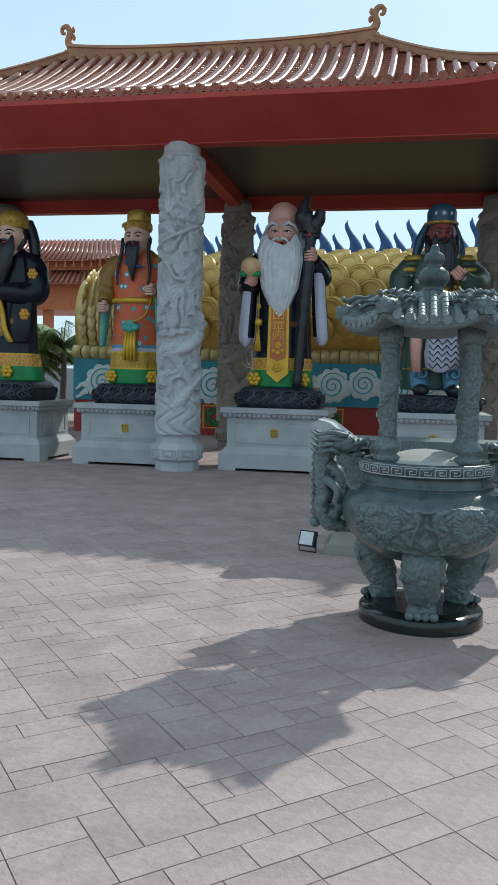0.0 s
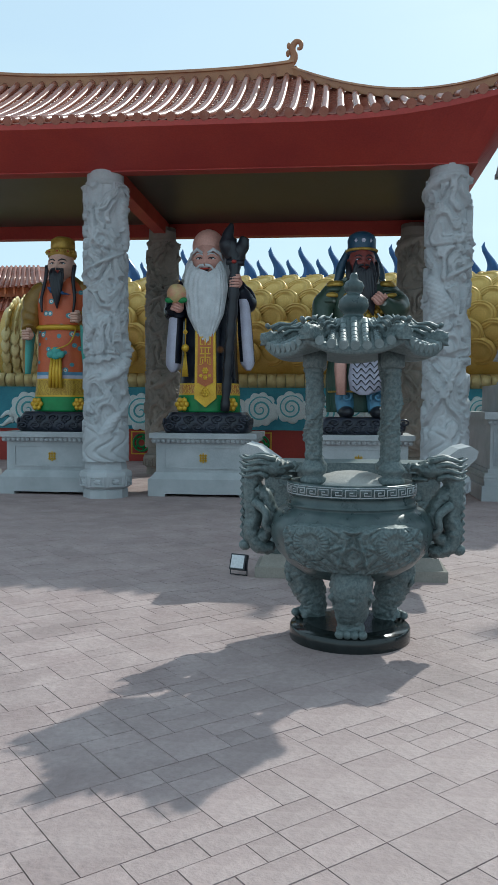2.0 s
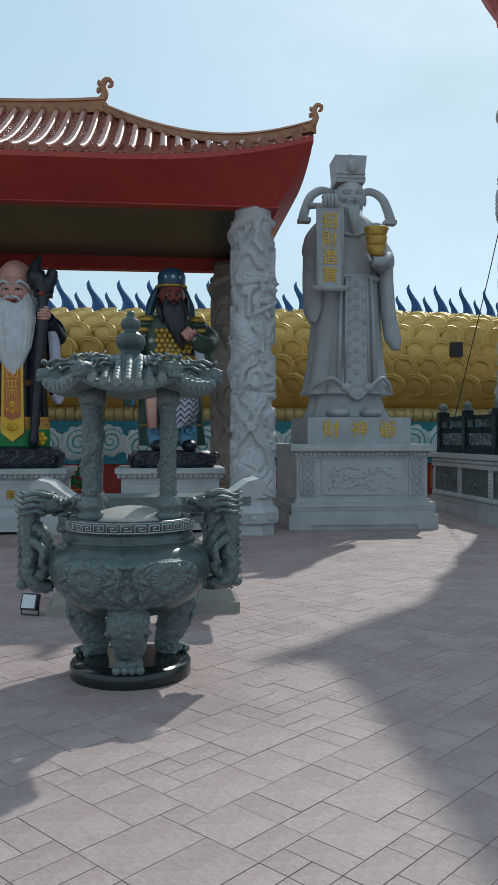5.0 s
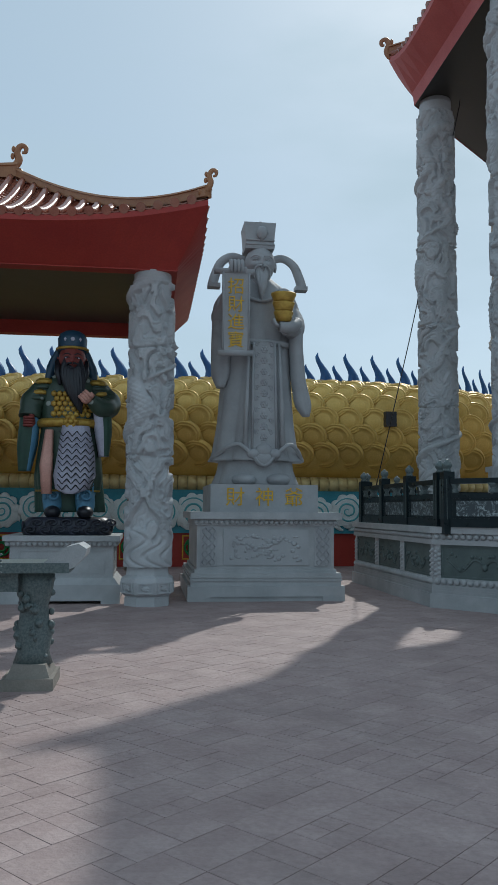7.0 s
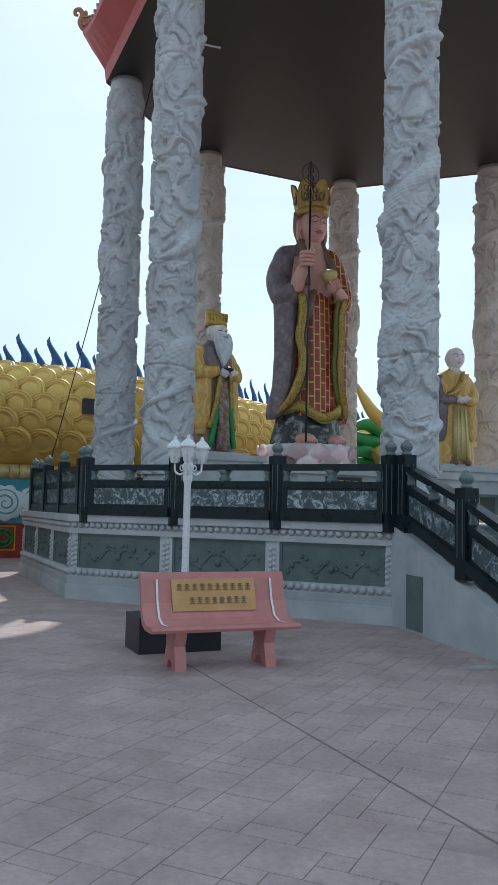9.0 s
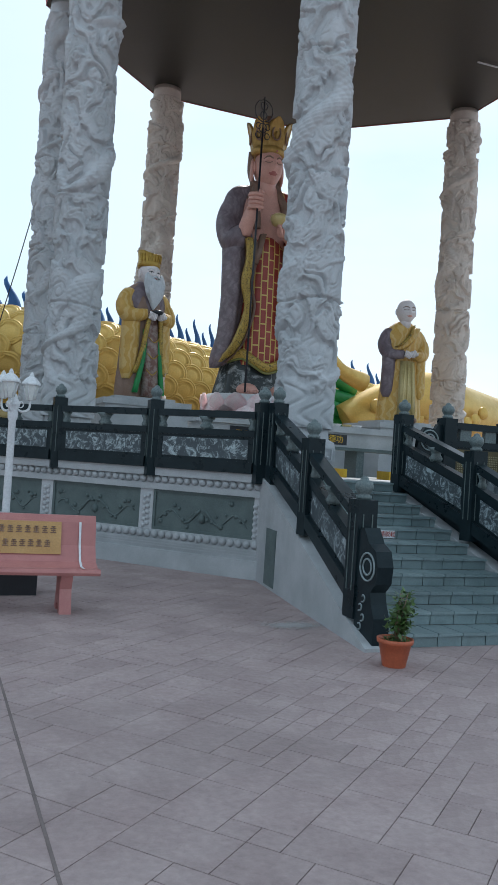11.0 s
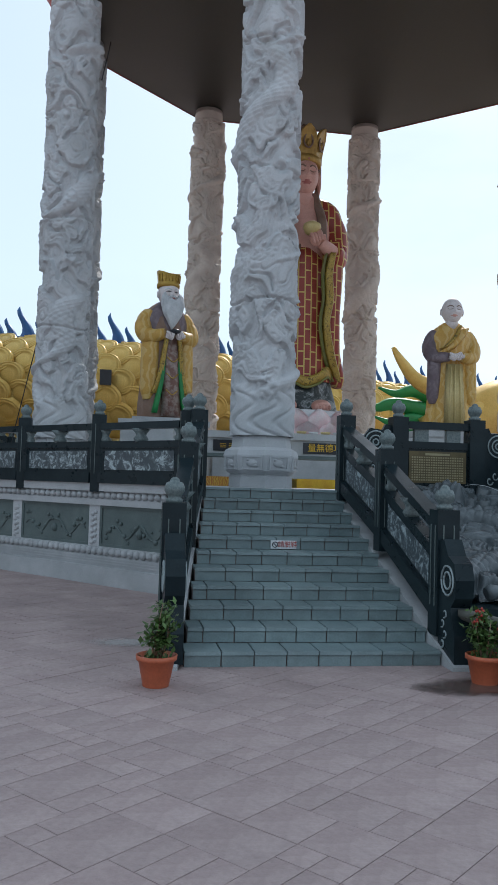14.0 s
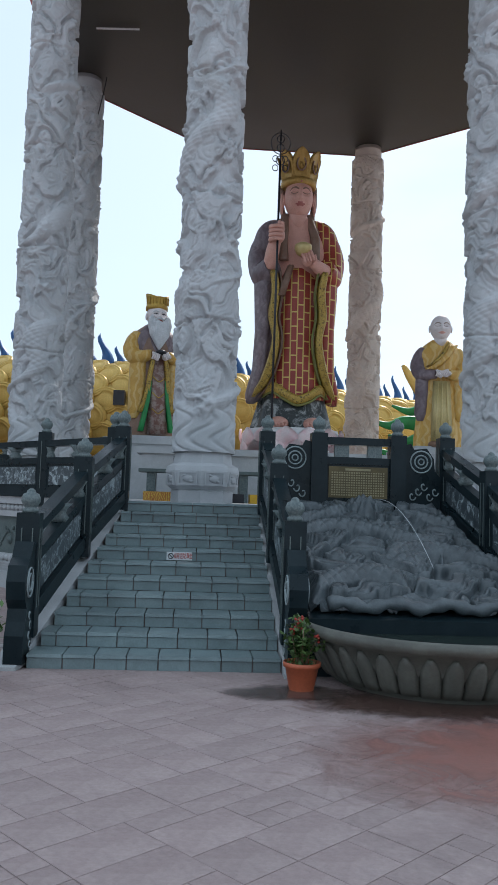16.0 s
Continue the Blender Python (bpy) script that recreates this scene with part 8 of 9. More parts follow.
part("bracket", bm, M_BLACK, lamp)

# ---------- bench, lamp post and block ----------
bench = thing("stone_bench", "pink granite bench with an inscribed gold plaque on its back", "bench", pose(8.86, 7.62, 0, 0, 0, -2))
bm = bmesh.new()
prof = [(-0.2, 0.4), (-0.215, 0.43), (-0.2, 0.465), (0.0, 0.455), (0.14, 0.5), (0.24, 0.66), (0.3, 0.9), (0.33, 0.97), (0.39, 0.97), (0.38, 0.9), (0.3, 0.62), (0.2, 0.44), (0.05, 0.4)]
loft(bm, [[(x, y, z) for y, z in prof] for x in (-0.83, -0.8, 0.8, 0.83)], smooth=False)
bevel(bm, 0.01)
part("seat_shell", bm, M_PINKSTONE, bench)
for x in (-0.66, 0.66):
    bm = bmesh.new()
    line = [(-0.205, 0.47), (0.0, 0.463), (0.135, 0.507), (0.228, 0.665), (0.288, 0.9)]
    quads = [[bm.verts.new((x + w, y - 0.004, z + 0.004)) for y, z in line] for w in (-0.012, 0.012)]
    for i in range(4):
        bm.faces.new((quads[0][i], quads[1][i], quads[1][i + 1], quads[0][i + 1]))
    part("white_stripe", bm, M_WHITE, bench)
bm = bmesh.new()
quadbox(bm, [(-0.5, 0.168, 0.57), (0.46, 0.168, 0.57), (0.46, 0.2, 0.57), (-0.5, 0.2, 0.57), (-0.5, 0.277, 0.9), (0.46, 0.277, 0.9), (0.46, 0.3, 0.9), (-0.5, 0.3, 0.9)])
M_PLAQUE = material("tan_gold_plaque", (0.52, 0.3, 0.11), (0.45, 0.24, 0.08), rough=0.5, scale=3, fine=60, bump=0.08)
plaque = part("plaque", bm, M_PLAQUE, bench, "tan gold plaque")
bm = bmesh.new()
for row, (z, n0, x0, x1) in enumerate(((0.82, 10, -0.46, 0.42), (0.68, 8, -0.32, 0.36))):
    for k in range(n0):
        x = x0 + (x1 - x0) * (k + 0.5) / n0
        y = 0.168 + (z - 0.57) * 0.33 - 0.004
        for dz, w in ((-0.03, 0.03), (-0.01, 0.022), (0.01, 0.03), (0.03, 0.02)):
            box(bm, x - w, x + w, y - 0.004 + dz * 0.33, y + 0.006 + dz * 0.33, z + dz - 0.005, z + dz + 0.005)
        box(bm, x - 0.004, x + 0.004, y - 0.006, y + 0.01, z - 0.035, z + 0.035)
tagged(part("inscription", bm, M_BROWNROBE, plaque), "brown engraved writing", kind="stuff")
for x in (-0.5, 0.5):
    bm = bmesh.new()
    prof = [(-0.17, 0.4), (-0.11, 0.25), (-0.17, 0.05), (-0.18, 0.0), (-0.06, 0.0), (-0.03, 0.07), (0.04, 0.1), (0.1, 0.07), (0.13, 0.0), (0.26, 0.0), (0.25, 0.06), (0.19, 0.25), (0.26, 0.5), (0.05, 0.42)]
    loft(bm, [[(x + w, y, z) for y, z in prof] for w in (-0.06, 0.06)], smooth=False)
    bevel(bm, 0.01)
    part("leg", bm, M_PINKSTONE, bench)

bm = bmesh.new()
box(bm, 8.2, 9.2, 8.5, 9.1, 0, 0.42)
bevel(bm, 0.02)
tagged(part("lamp_footing", bm, M_BLACK), "black painted concrete block under the lamp post", "block")
post = thing("lamp_post", "white garden lamp post with three lantern heads behind the bench", "lamp post", pose(8.83, 8.8, 0.42))
bm = bmesh.new()
lathe(bm, [(0.09, 0), (0.09, 0.08), (0.06, 0.12), (0.045, 0.2), (0.042, 1.55), (0.055, 1.58), (0.06, 1.64), (0.045, 1.68), (0.07, 1.72), (0.08, 1.76), (0.05, 1.8), (0.03, 1.86)], 16)
part("pole", bm, M_WHITE, post)
M_GLASS = material("frosted_lantern_glass", (0.72, 0.74, 0.72), (0.66, 0.68, 0.66), rough=0.2, scale=3, fine=20, bump=0.0)
for a in (10, 130, 250):
    d = Vector((math.cos(radians(a)), math.sin(radians(a)), 0))
    bm = bmesh.new()
    tube(bm, curve_pts([Vector((0, 0, 1.72)), d * 0.1 + Vector((0, 0, 1.66)), d * 0.18 + Vector((0, 0, 1.7)), d * 0.19 + Vector((0, 0, 1.8))], 4), 0.014, 6)
    tube(bm, [d * (0.08 + 0.035 * math.cos(t)) + Vector((0, 0, 1.74 + 0.035 * math.sin(t))) for t in np.linspace(0, 6.28, 13)], 0.008, 5)
    armp = part("lantern_arm", bm, M_WHITE, post)
    bm = bmesh.new()
    lathe(bm, [(0.045, 1.8), (0.05, 1.82), (0.085, 1.98), (0.08, 1.98), (0.04, 1.82)], 6, d * 0.19, smooth=False)
    part("lantern_glass", bm, M_GLASS, armp)
    bm = bmesh.new()
    lathe(bm, [(0.11, 1.98), (0.11, 2.0), (0.06, 2.06), (0.03, 2.08), (0.025, 2.1), (0.01, 2.13)], 6, d * 0.19, smooth=False)
    for k in range(6):
        e = Vector((math.cos(k * math.pi / 3), math.sin(k * math.pi / 3), 0))
        tube(bm, [d * 0.19 + e * 0.052 + Vector((0, 0, 1.81)), d * 0.19 + e * 0.09 + Vector((0, 0, 1.99))], 0.006, 4)
    part("lantern_frame", bm, M_WHITE, armp)

bm = bmesh.new()
quadbox(bm, [(12.21, 8.72, 0.05), (12.31, 8.72, 0.05), (12.37, 9.2, 0.05), (12.28, 9.2, 0.05), (12.21, 8.72, 0.8), (12.31, 8.72, 0.8), (12.37, 9.2, 0.8), (12.28, 9.2, 0.8)])
bevel(bm, 0.008)
hatch = tagged(part("hatch_cover", bm, M_PANELSTONE), "dark grey access cover in the stair side wall", "hatch")


# ---------- potted shrubs ----------
def shrub(x, y, seed, flowers, label):
    rng = random.Random(seed)
    pot = thing("potted_plant", label, "potted plant", pose(x, y, 0) @ Matrix.Scale(0.78, 4), "potted plants by the stairs")
    bm = bmesh.new()
    lathe(bm, [(0.125, 0), (0.13, 0.02), (0.18, 0.26), (0.2, 0.265), (0.205, 0.31), (0.19, 0.315), (0.175, 0.26)], 28)
    part("pot", bm, M_TERRACOTTA, pot)
    bm = bmesh.new()
    lathe(bm, [(0.17, 0.25), (0.1, 0.275), (0.01, 0.28)], 20)
    part("soil", bm, M_SOIL, pot)
    bm = bmesh.new()
    leaf = bmesh.new()
    red = bmesh.new()
    for k in range(9):
        a, r = rng.uniform(0, 6.28), rng.uniform(0.03, 0.16)
        top = Vector((r * math.cos(a) * 1.1, r * math.sin(a), rng.uniform(0.55, 0.86)))
        base = Vector((0.04 * math.cos(a), 0.04 * math.sin(a), 0.26))
        tube(bm, [base, base.lerp(top, 0.5) + Vector((rng.uniform(-0.03, 0.03), 0, 0)), top], [0.012, 0.008, 0.004], 5)
        for j in range(60):
            c = base.lerp(top, rng.uniform(0.25, 1)) + Vector((rng.gauss(0, 0.045), rng.gauss(0, 0.045), rng.gauss(0, 0.03)))
            d = Vector((rng.gauss(0, 1), rng.gauss(0, 1), rng.gauss(0.2, 0.7))).normalized()
            w = d.cross(Vector((0, 0, 1))).normalized() * 0.024
            L = rng.uniform(0.05, 0.1)
            v = [leaf.verts.new(p) for p in (c, c + d * L * 0.5 + w, c + d * L, c + d * L * 0.5 - w)]
            leaf.faces.new(v)
        if flowers and k % 2 == 0:
            for j in range(6):
                ball(red, top + Vector((rng.gauss(0, 0.025), rng.gauss(0, 0.025), rng.gauss(0, 0.02))), 0.016, n=6, rows=4)
    for k in range(60):
        a, r = rng.uniform(0, 6.28), rng.uniform(0.05, 0.17)
        c = Vector((r * math.cos(a), r * math.sin(a), 0.28))
        d = Vector((rng.gauss(0, 0.5), rng.gauss(0, 0.5), 1)).normalized() * rng.uniform(0.04, 0.1)
        v = [leaf.verts.new(p) for p in (c + Vector((-0.008, 0, 0)), c + Vector((0.008, 0, 0)), c + d)]
        leaf.faces.new(v)
    part("stem", bm, M_BROWNROBE, pot)
    tagged(part("foliage", leaf, M_LEAF, pot), kind="stuff")
    if flowers:
        part("blossom", red, M_RED, pot, "small red blossoms")
    else:
        red.free()


shrub(11.79, 5.12, 1, False, "green shrub in a terracotta pot beside the stairs")
shrub(14.44, 5.06, 2, True, "shrub with red blossoms in a terracotta pot")
shrub(2 * FX - 14.44 + 0.02, 5.06, 3, True, "shrub with red blossoms in a terracotta pot")

# ---------- fountain ----------
fountain = thing("fountain", "dark stone fountain with sloping dragon relief and lotus basin", "fountain")
NX, NY = 200, 240
rng2 = np.random.RandomState(4)
X0, X1, Y0, Y1 = 14.6, 16.86, 5.72, 9.32
gx, gy = np.meshgrid(np.linspace(0, X1 - X0, NX), np.linspace(0, Y1 - Y0, NY))
step_up = lambda f, edge, soft: 1 / (1 + np.exp(-(f - edge) / soft))
ux = gx + 0.12 * np.sin(5 * gy + 1) + 0.08 * np.sin(9 * gx - 6 * gy)
uy = gy + 0.14 * np.sin(6 * gx) + 0.07 * np.sin(11 * gx + 8 * gy)
wave_a = np.sin(7 * ux + 9 * uy) + np.sin(10 * ux - 6 * uy + 2) + 0.8 * np.sin(4 * ux + 15 * uy)
wave_b = np.sin(9 * ux - 8 * uy + 1) + np.sin(5 * ux + 13 * uy) + 0.6 * np.sin(17 * ux + 3 * uy)
h = 0.02 * np.abs(np.sin(2.3 * wave_b)) + step_up(wave_a, 0.1, 0.08) * (0.06 + 0.03 * np.clip(1.7 * np.abs(np.sin(3 * wave_a)), 0, 1))
h = np.maximum(h, step_up(wave_b, 0.9, 0.08) * (0.1 + 0.03 * np.clip(1.7 * np.abs(np.sin(3.4 * wave_b)), 0, 1)))
for k in range(4):
    ph = rng2.uniform(0, 6)
    d = (gy - (0.45 + 0.82 * k + 0.3 * np.sin(gx * 3.1 + ph))) / (0.2 - 0.015 * k)
    b = np.sqrt(np.clip(1 - d ** 2, 0, 1)) * step_up(np.sin(gx * 2.6 + 2.2 * k + 1), -0.5, 0.06)
    h = np.maximum(h, b * 0.16 + np.minimum(2 * b, 1) * 0.02 * np.clip(1.6 * np.abs(np.sin(gx * 24 + gy * 20) * np.sin(gx * 24 - gy * 20)), 0, 1))
for c, r, t in (((1.13, 3.2), 0.26, 0.26), ((1.1, 2.3), 0.22, 0.2), ((1.15, 1.2), 0.3, 0.17), ((1.13, 2.95), 0.14, 0.3)):
    q = np.sqrt((gx - c[0]) ** 2 + (gy - c[1]) ** 2) / r
    h = np.maximum(h, t * np.sqrt(np.clip(1 - q ** 2, 0, 1)) * (0.85 + 0.15 * np.sin(gx * 40) * np.sin(gy * 33)))
edge = np.minimum(np.minimum(gx, X1 - X0 - gx), np.minimum(gy + 0.1, Y1 - Y0 - gy + 0.02)) / 0.12
h = h * np.clip(edge, 0, 1)
base = 0.56 + (1.5 - 0.56) * gy / (Y1 - Y0)
h = h * 1.15
co = np.stack([X0 + gx, Y0 + gy - 0.25 * h, base + h], -1).reshape(-1, 3)
ii, jj = np.meshgrid(np.arange(NY - 1), np.arange(NX - 1), indexing="ij")
a = (ii * NX + jj).ravel()
me = bpy.data.meshes.new("dragon_relief")
me.from_pydata(co.tolist(), [], np.stack([a, a + 1, a + NX + 1, a + NX], -1).tolist())
me.polygons.foreach_set("use_smooth", [True] * len(me.polygons))
M_RELIEF = material("wet_black_stone", (0.055, 0.067, 0.074), (0.105, 0.126, 0.137), rough=0.34, scale=5, fine=60, bump=0.2)
me.materials.append(M_RELIEF)
rel = new("dragon_relief", me)
rel.parent = fountain
bm = bmesh.new()
quadbox(bm, [(14.57, 5.6, 0.0), (16.89, 5.6, 0.0), (16.89, 9.75, 0.0), (14.57, 9.75, 0.0), (14.57, 5.6, 0.52), (16.89, 5.6, 0.52), (16.89, 9.75, 1.5), (14.57, 9.75, 1.5)])
part("slope_block", bm, M_DARKSTONE, fountain)
bm = bmesh.new()
pts = [(14.75 + 2.0 * t, 5.72 - 0.02, 0.64 + 0.025 * math.sin(t * 25)) for t in np.linspace(0, 1, 40)]
tube(bm, pts, [0.06 + 0.015 * math.sin(k * 1.6) for k in range(40)], 10)
part("wave_bar", bm, M_RELIEF, fountain)
# basin: a half round bowl ringed with upright petals
BXc, BYc = 15.73, 5.58
def arc_pts(r, z, n=48, k=1.0):
    return [Vector((BXc + r * math.cos(a), BYc - r * k * math.sin(a), z)) for a in np.linspace(0, math.pi, n)]


bm = bmesh.new()
prof = [(0.92, 0.0), (0.95, 0.06), (1.1, 0.26), (1.17, 0.4), (1.26, 0.43), (1.3, 0.47), (1.3, 0.52), (1.22, 0.53), (1.17, 0.5), (1.12, 0.36)]
rows = [[bm.verts.new(p) for p in arc_pts(r, z)] for r, z in prof]
for p, q in zip(rows, rows[1:]):
    for i in range(47):
        f = bm.faces.new((p[i], p[i + 1], q[i + 1], q[i]))
        f.smooth = True
M_BASIN = material("stained_basin_stone", (0.140, 0.140, 0.119), (0.091, 0.091, 0.077), rough=0.6, scale=3, fine=50, bump=0.25, stain=(0.07, 0.065, 0.05))
basin = part("basin", bm, M_BASIN, fountain, "round stone basin")
bm = bmesh.new()
bm.faces.new([bm.verts.new(p) for p in arc_pts(1.17, 0.4)])
water = bpy.data.materials.new("pool_water")
water.use_nodes = True
wb = water.node_tree.nodes["Principled BSDF"]
wb.inputs["Base Color"].default_value, wb.inputs["Roughness"].default_value = (0.02, 0.03, 0.025, 1), 0.04
wnz = socket(water.node_tree, "ShaderNodeTexNoise", Scale=14.0)
wbp = socket(water.node_tree, "ShaderNodeBump", Strength=0.15, Distance=0.02)
water.node_tree.links.new(wnz.outputs[0], wbp.inputs["Height"])
water.node_tree.links.new(wbp.outputs[0], wb.inputs["Normal"])
part("basin_water", bm, water, basin, "dark still water")
for k in range(19):
    a = math.pi * (k + 0.5) / 19
    bm = bmesh.new()
    ring = []
    for t in np.linspace(0, 1, 7):
        w = 0.088 * (1 - max(0, t - 0.6) ** 2 * 4.5)
        r = 0.965 + 0.19 * t ** 0.8
        ring.append([(BXc + (r + e) * math.cos(a + u * w / r), BYc - (r + e) * math.sin(a + u * w / r), 0.06 + 0.33 * t) for u, e in ((-1, 0.0), (-0.6, 0.035), (0, 0.05), (0.6, 0.035), (1, 0.0), (0, -0.03))])
    loft(bm, ring)
    part("petal", bm, M_BASIN, basin)
# jet of water from the dragon's mouth
bm = bmesh.new()
tube(bm, [(15.73 + 0.34 * t, 8.35 - 2.2 * t, 1.62 + 0.25 * t - 1.4 * t * t) for t in np.linspace(0, 0.8, 14)], 0.0035, 5)
M_JET = material("white_water", (0.6, 0.65, 0.68), rough=0.15, bump=0)
part("water_jet", bm, M_JET, fountain)

# screen with a plaque above the relief
screen = thing("plaque_balustrade", "dark stone balustrade with brass inscribed plaque and scroll wings", "balustrade")
for x in (15.18, 16.28):
    bm = bmesh.new()
    box(bm, x - 0.11, x + 0.11, 9.2, 9.42, 1.4, 2.52)
    bevel(bm, 0.012)
    p = part("post", bm, M_DARKSTONE, screen)
    bm = bmesh.new()
    knob(bm, (x, 9.31, 2.52), 0.095)
    part("knob", bm, M_GREENSTONE, p, "grey lotus-bud knob")
for name, z0, z1, d in (("foot_rail", 1.42, 1.6, 0.09), ("mid_rail", 2.1, 2.2, 0.06), ("handrail", 2.37, 2.47, 0.075)):
    bm = bmesh.new()
    box(bm, 15.29, 16.17, 9.31 - d, 9.31 + d, z0, z1)
    bevel(bm, 0.012)
    part(name, bm, M_DARKSTONE, screen)
bm = bmesh.new()
box(bm, 15.29, 16.17, 9.27, 9.35, 1.6, 2.1)
back = part("panel", bm, M_DARKSTONE, screen)
M_BRASS = material("aged_brass", (0.12, 0.095, 0.045), (0.08, 0.065, 0.035), rough=0.45, metal=0.5, scale=6, fine=60, bump=0.1)
bm = bmesh.new()
box(bm, 15.32, 16.14, 9.255, 9.268, 1.64, 2.07)
plate2 = part("brass_plaque", bm, M_BRASS, back, "aged brass plaque")
M_FAINT = material("pale_brass_letters", (0.3, 0.26, 0.15), rough=0.5, bump=0)
bm = bmesh.new()
box(bm, 15.55, 15.9, 9.249, 9.254, 2.015, 2.045)
for r in range(10):
    for c in range(22):
        box(bm, 15.36 + c * 0.034, 15.36 + c * 0.034 + 0.02, 9.25, 9.2545, 1.67 + r * 0.034, 1.67 + r * 0.034 + 0.02)
tagged(part("inscription", bm, M_FAINT, plate2), kind="stuff")
for x in (15.5, 15.96):
    bm = bmesh.new()
    box(bm, x - 0.1, x + 0.1, 9.27, 9.35, 2.2, 2.37)
    bevel(bm, 0.03)
    part("spacer", bm, M_GREENSTONE, screen)
for s, x0 in ((-1, 15.07), (1, 16.39)):
    bm = bmesh.new()
    prof = [(0.0, 1.5), (0.0, 2.4), (0.08, 2.42), (0.12, 2.34), (0.3, 2.36), (0.4, 2.22), (0.42, 2.05), (0.5, 1.95), (0.5, 1.5)]
    loft(bm, [[(x0 + s * u, y, z) for u, z in prof] for y in (9.27, 9.35)], smooth=False)
    wing = part("scroll_wing", bm, M_DARKSTONE, screen)
    bm = bmesh.new()
    for r in (0.15, 0.09, 0.04):
        tube(bm, [(x0 + s * 0.22 + r * math.cos(t), 9.262, 2.17 + r * math.sin(t)) for t in np.linspace(0, 6.28, 21)], 0.011, 5)
    for k in range(5):
        q0 = (x0 + s * (0.1 + 0.08 * k), 1.6 + 0.07 * (k % 3))
        tube(bm, [(q0[0] + s * 0.055 * t * math.cos(6 * t), 9.262, q0[1] + 0.13 * t * 0.6 * math.sin(6 * t) + 0.1) for t in np.linspace(0.1, 1, 14)], 0.01, 5)
    part("medallion", bm, M_PALECARVE, wing)

# notice on the steps
sign = thing("step_notice", "small white notice with red-black characters on a step riser", "sign")
bm = bmesh.new()
box(bm, 13.19, 13.49, 7.915, 7.935, 0.83, 0.925)
board = part("board", bm, M_WHITE, sign)
text_part("請脱鞋", 0.075, pose(13.385, 7.912, 0.877, 90, 0, 0), M_RED, board, "red printed characters", 0.002)
bm = bmesh.new()
tube(bm, [(13.24 + 0.03 * math.cos(t), 7.912, 0.877 + 0.03 * math.sin(t)) for t in np.linspace(0, 6.28, 17)], 0.005, 5)
tube(bm, [(13.22, 7.912, 0.897), (13.26, 7.912, 0.857)], 0.005, 5)
part("ring", bm, M_BLACK, board)

# ---------- altar table on the platform ----------
altar = thing("offering_table", "long pale stone offering table with a lettered dark plate", "table")
bm = bmesh.new()
box(bm, 12.4, 19.3, 13.0, 13.75, 2.36, 2.48)
bevel(bm, 0.015)
part("tabletop", bm, M_GRANITE, altar)
bm = bmesh.new()
box(bm, 12.5, 19.2, 13.06, 13.7, 2.08, 2.36)
front = part("apron", bm, M_GRANITE, altar)
bm = bmesh.new()
box(bm, 12.45, 19.25, 13.03, 13.72, 2.02, 2.08)
part("moulding", bm, M_PANELSTONE, altar)
for x in (12.6, 13.75, 14.3, 15.8, 17.2, 18.6):
    bm = bmesh.new()
    box(bm, x, x + 0.16, 13.1, 13.6, 1.5, 2.02)
    bevel(bm, 0.02)
    part("leg", bm, M_GREENSTONE, altar)
for x in (14.74, 13.1):
    bm = bmesh.new()
    box(bm, x - 0.02, x + 0.78, 13.04, 13.06, 2.12, 2.32)
    pl = part("dark_plate", bm, M_BLACK, front)
    if x > 14:
        text_part("量無德功", 0.16, pose(x + 0.38, 13.035, 2.22, 90, 0, 0), M_YELLOW, pl, "pale gold characters", 0.003)
    else:
        bm = bmesh.new()
        for k in range(4):
            for dz in (-0.03, 0.0, 0.03):
                box(bm, x + 0.1 + 0.16 * k, x + 0.21 + 0.16 * k, 13.032, 13.038, 2.215 + dz, 2.225 + dz)
        tagged(part("inscription", bm, M_YELLOW, pl), kind="stuff")
for x, y, m in ((14.8, 12.5, M_YELLOW), (12.95, 12.5, M_TRIM), (16.4, 12.5, M_YELLOW), (14.0, 12.55, M_BLACK)):
    bm = bmesh.new()
    box(bm, x - 0.35, x + 0.35, y - 0.22, y + 0.22, 1.5, 1.66)
    bevel(bm, 0.06, 3)
    tagged(part("kneeling_cushion", bm, m), "padded kneeling cushion on the platform floor", "cushion", "kneeling cushions")
for k in range(6):
    x = 14.75 + 0.23 * k
    bm = bmesh.new()
    lathe(bm, [(0.05, 0), (0.09, 0.04), (0.1, 0.06), (0.085, 0.06)], 14, (x, 13.35, 2.48))
    tagged(part("offering_dish", bm, M_WHITE if k % 2 else M_PALEGOLD), "small offering dish on the stone table", "dish", "offering dishes")

# ---------- far side of the dragon: green mane and gold horn ----------
mane = thing("dragon_mane", "green flame mane and gold horn of the dragon", "sculpture")
for k, (z, dx) in enumerate(((4.75, 0.0), (4.25, -0.7), (3.75, -0.1), (3.3, -0.6))):
    bm = bmesh.new()
    tube(bm, curve_pts([(20.0 + dx, 24.9, z + 0.15), (20.6 + dx, 24.8, z - 0.05), (21.3 + dx, 24.9, z + 0.1), (22.3, 25.2, z - 0.15)], 4), np.linspace(0.04, 0.34, 13), 9, flat=0.7)
    part("mane_lock", bm, M_GREEN, mane)
bm = bmesh.new()
tube(bm, curve_pts([(20.0, 23.5, 6.05), (20.3, 23.5, 5.6), (20.9, 23.6, 5.0), (21.9, 23.8, 4.7)], 4), np.linspace(0.07, 0.34, 13), 10)
part("horn", bm, M_GOLD, mane)
bm = bmesh.new()
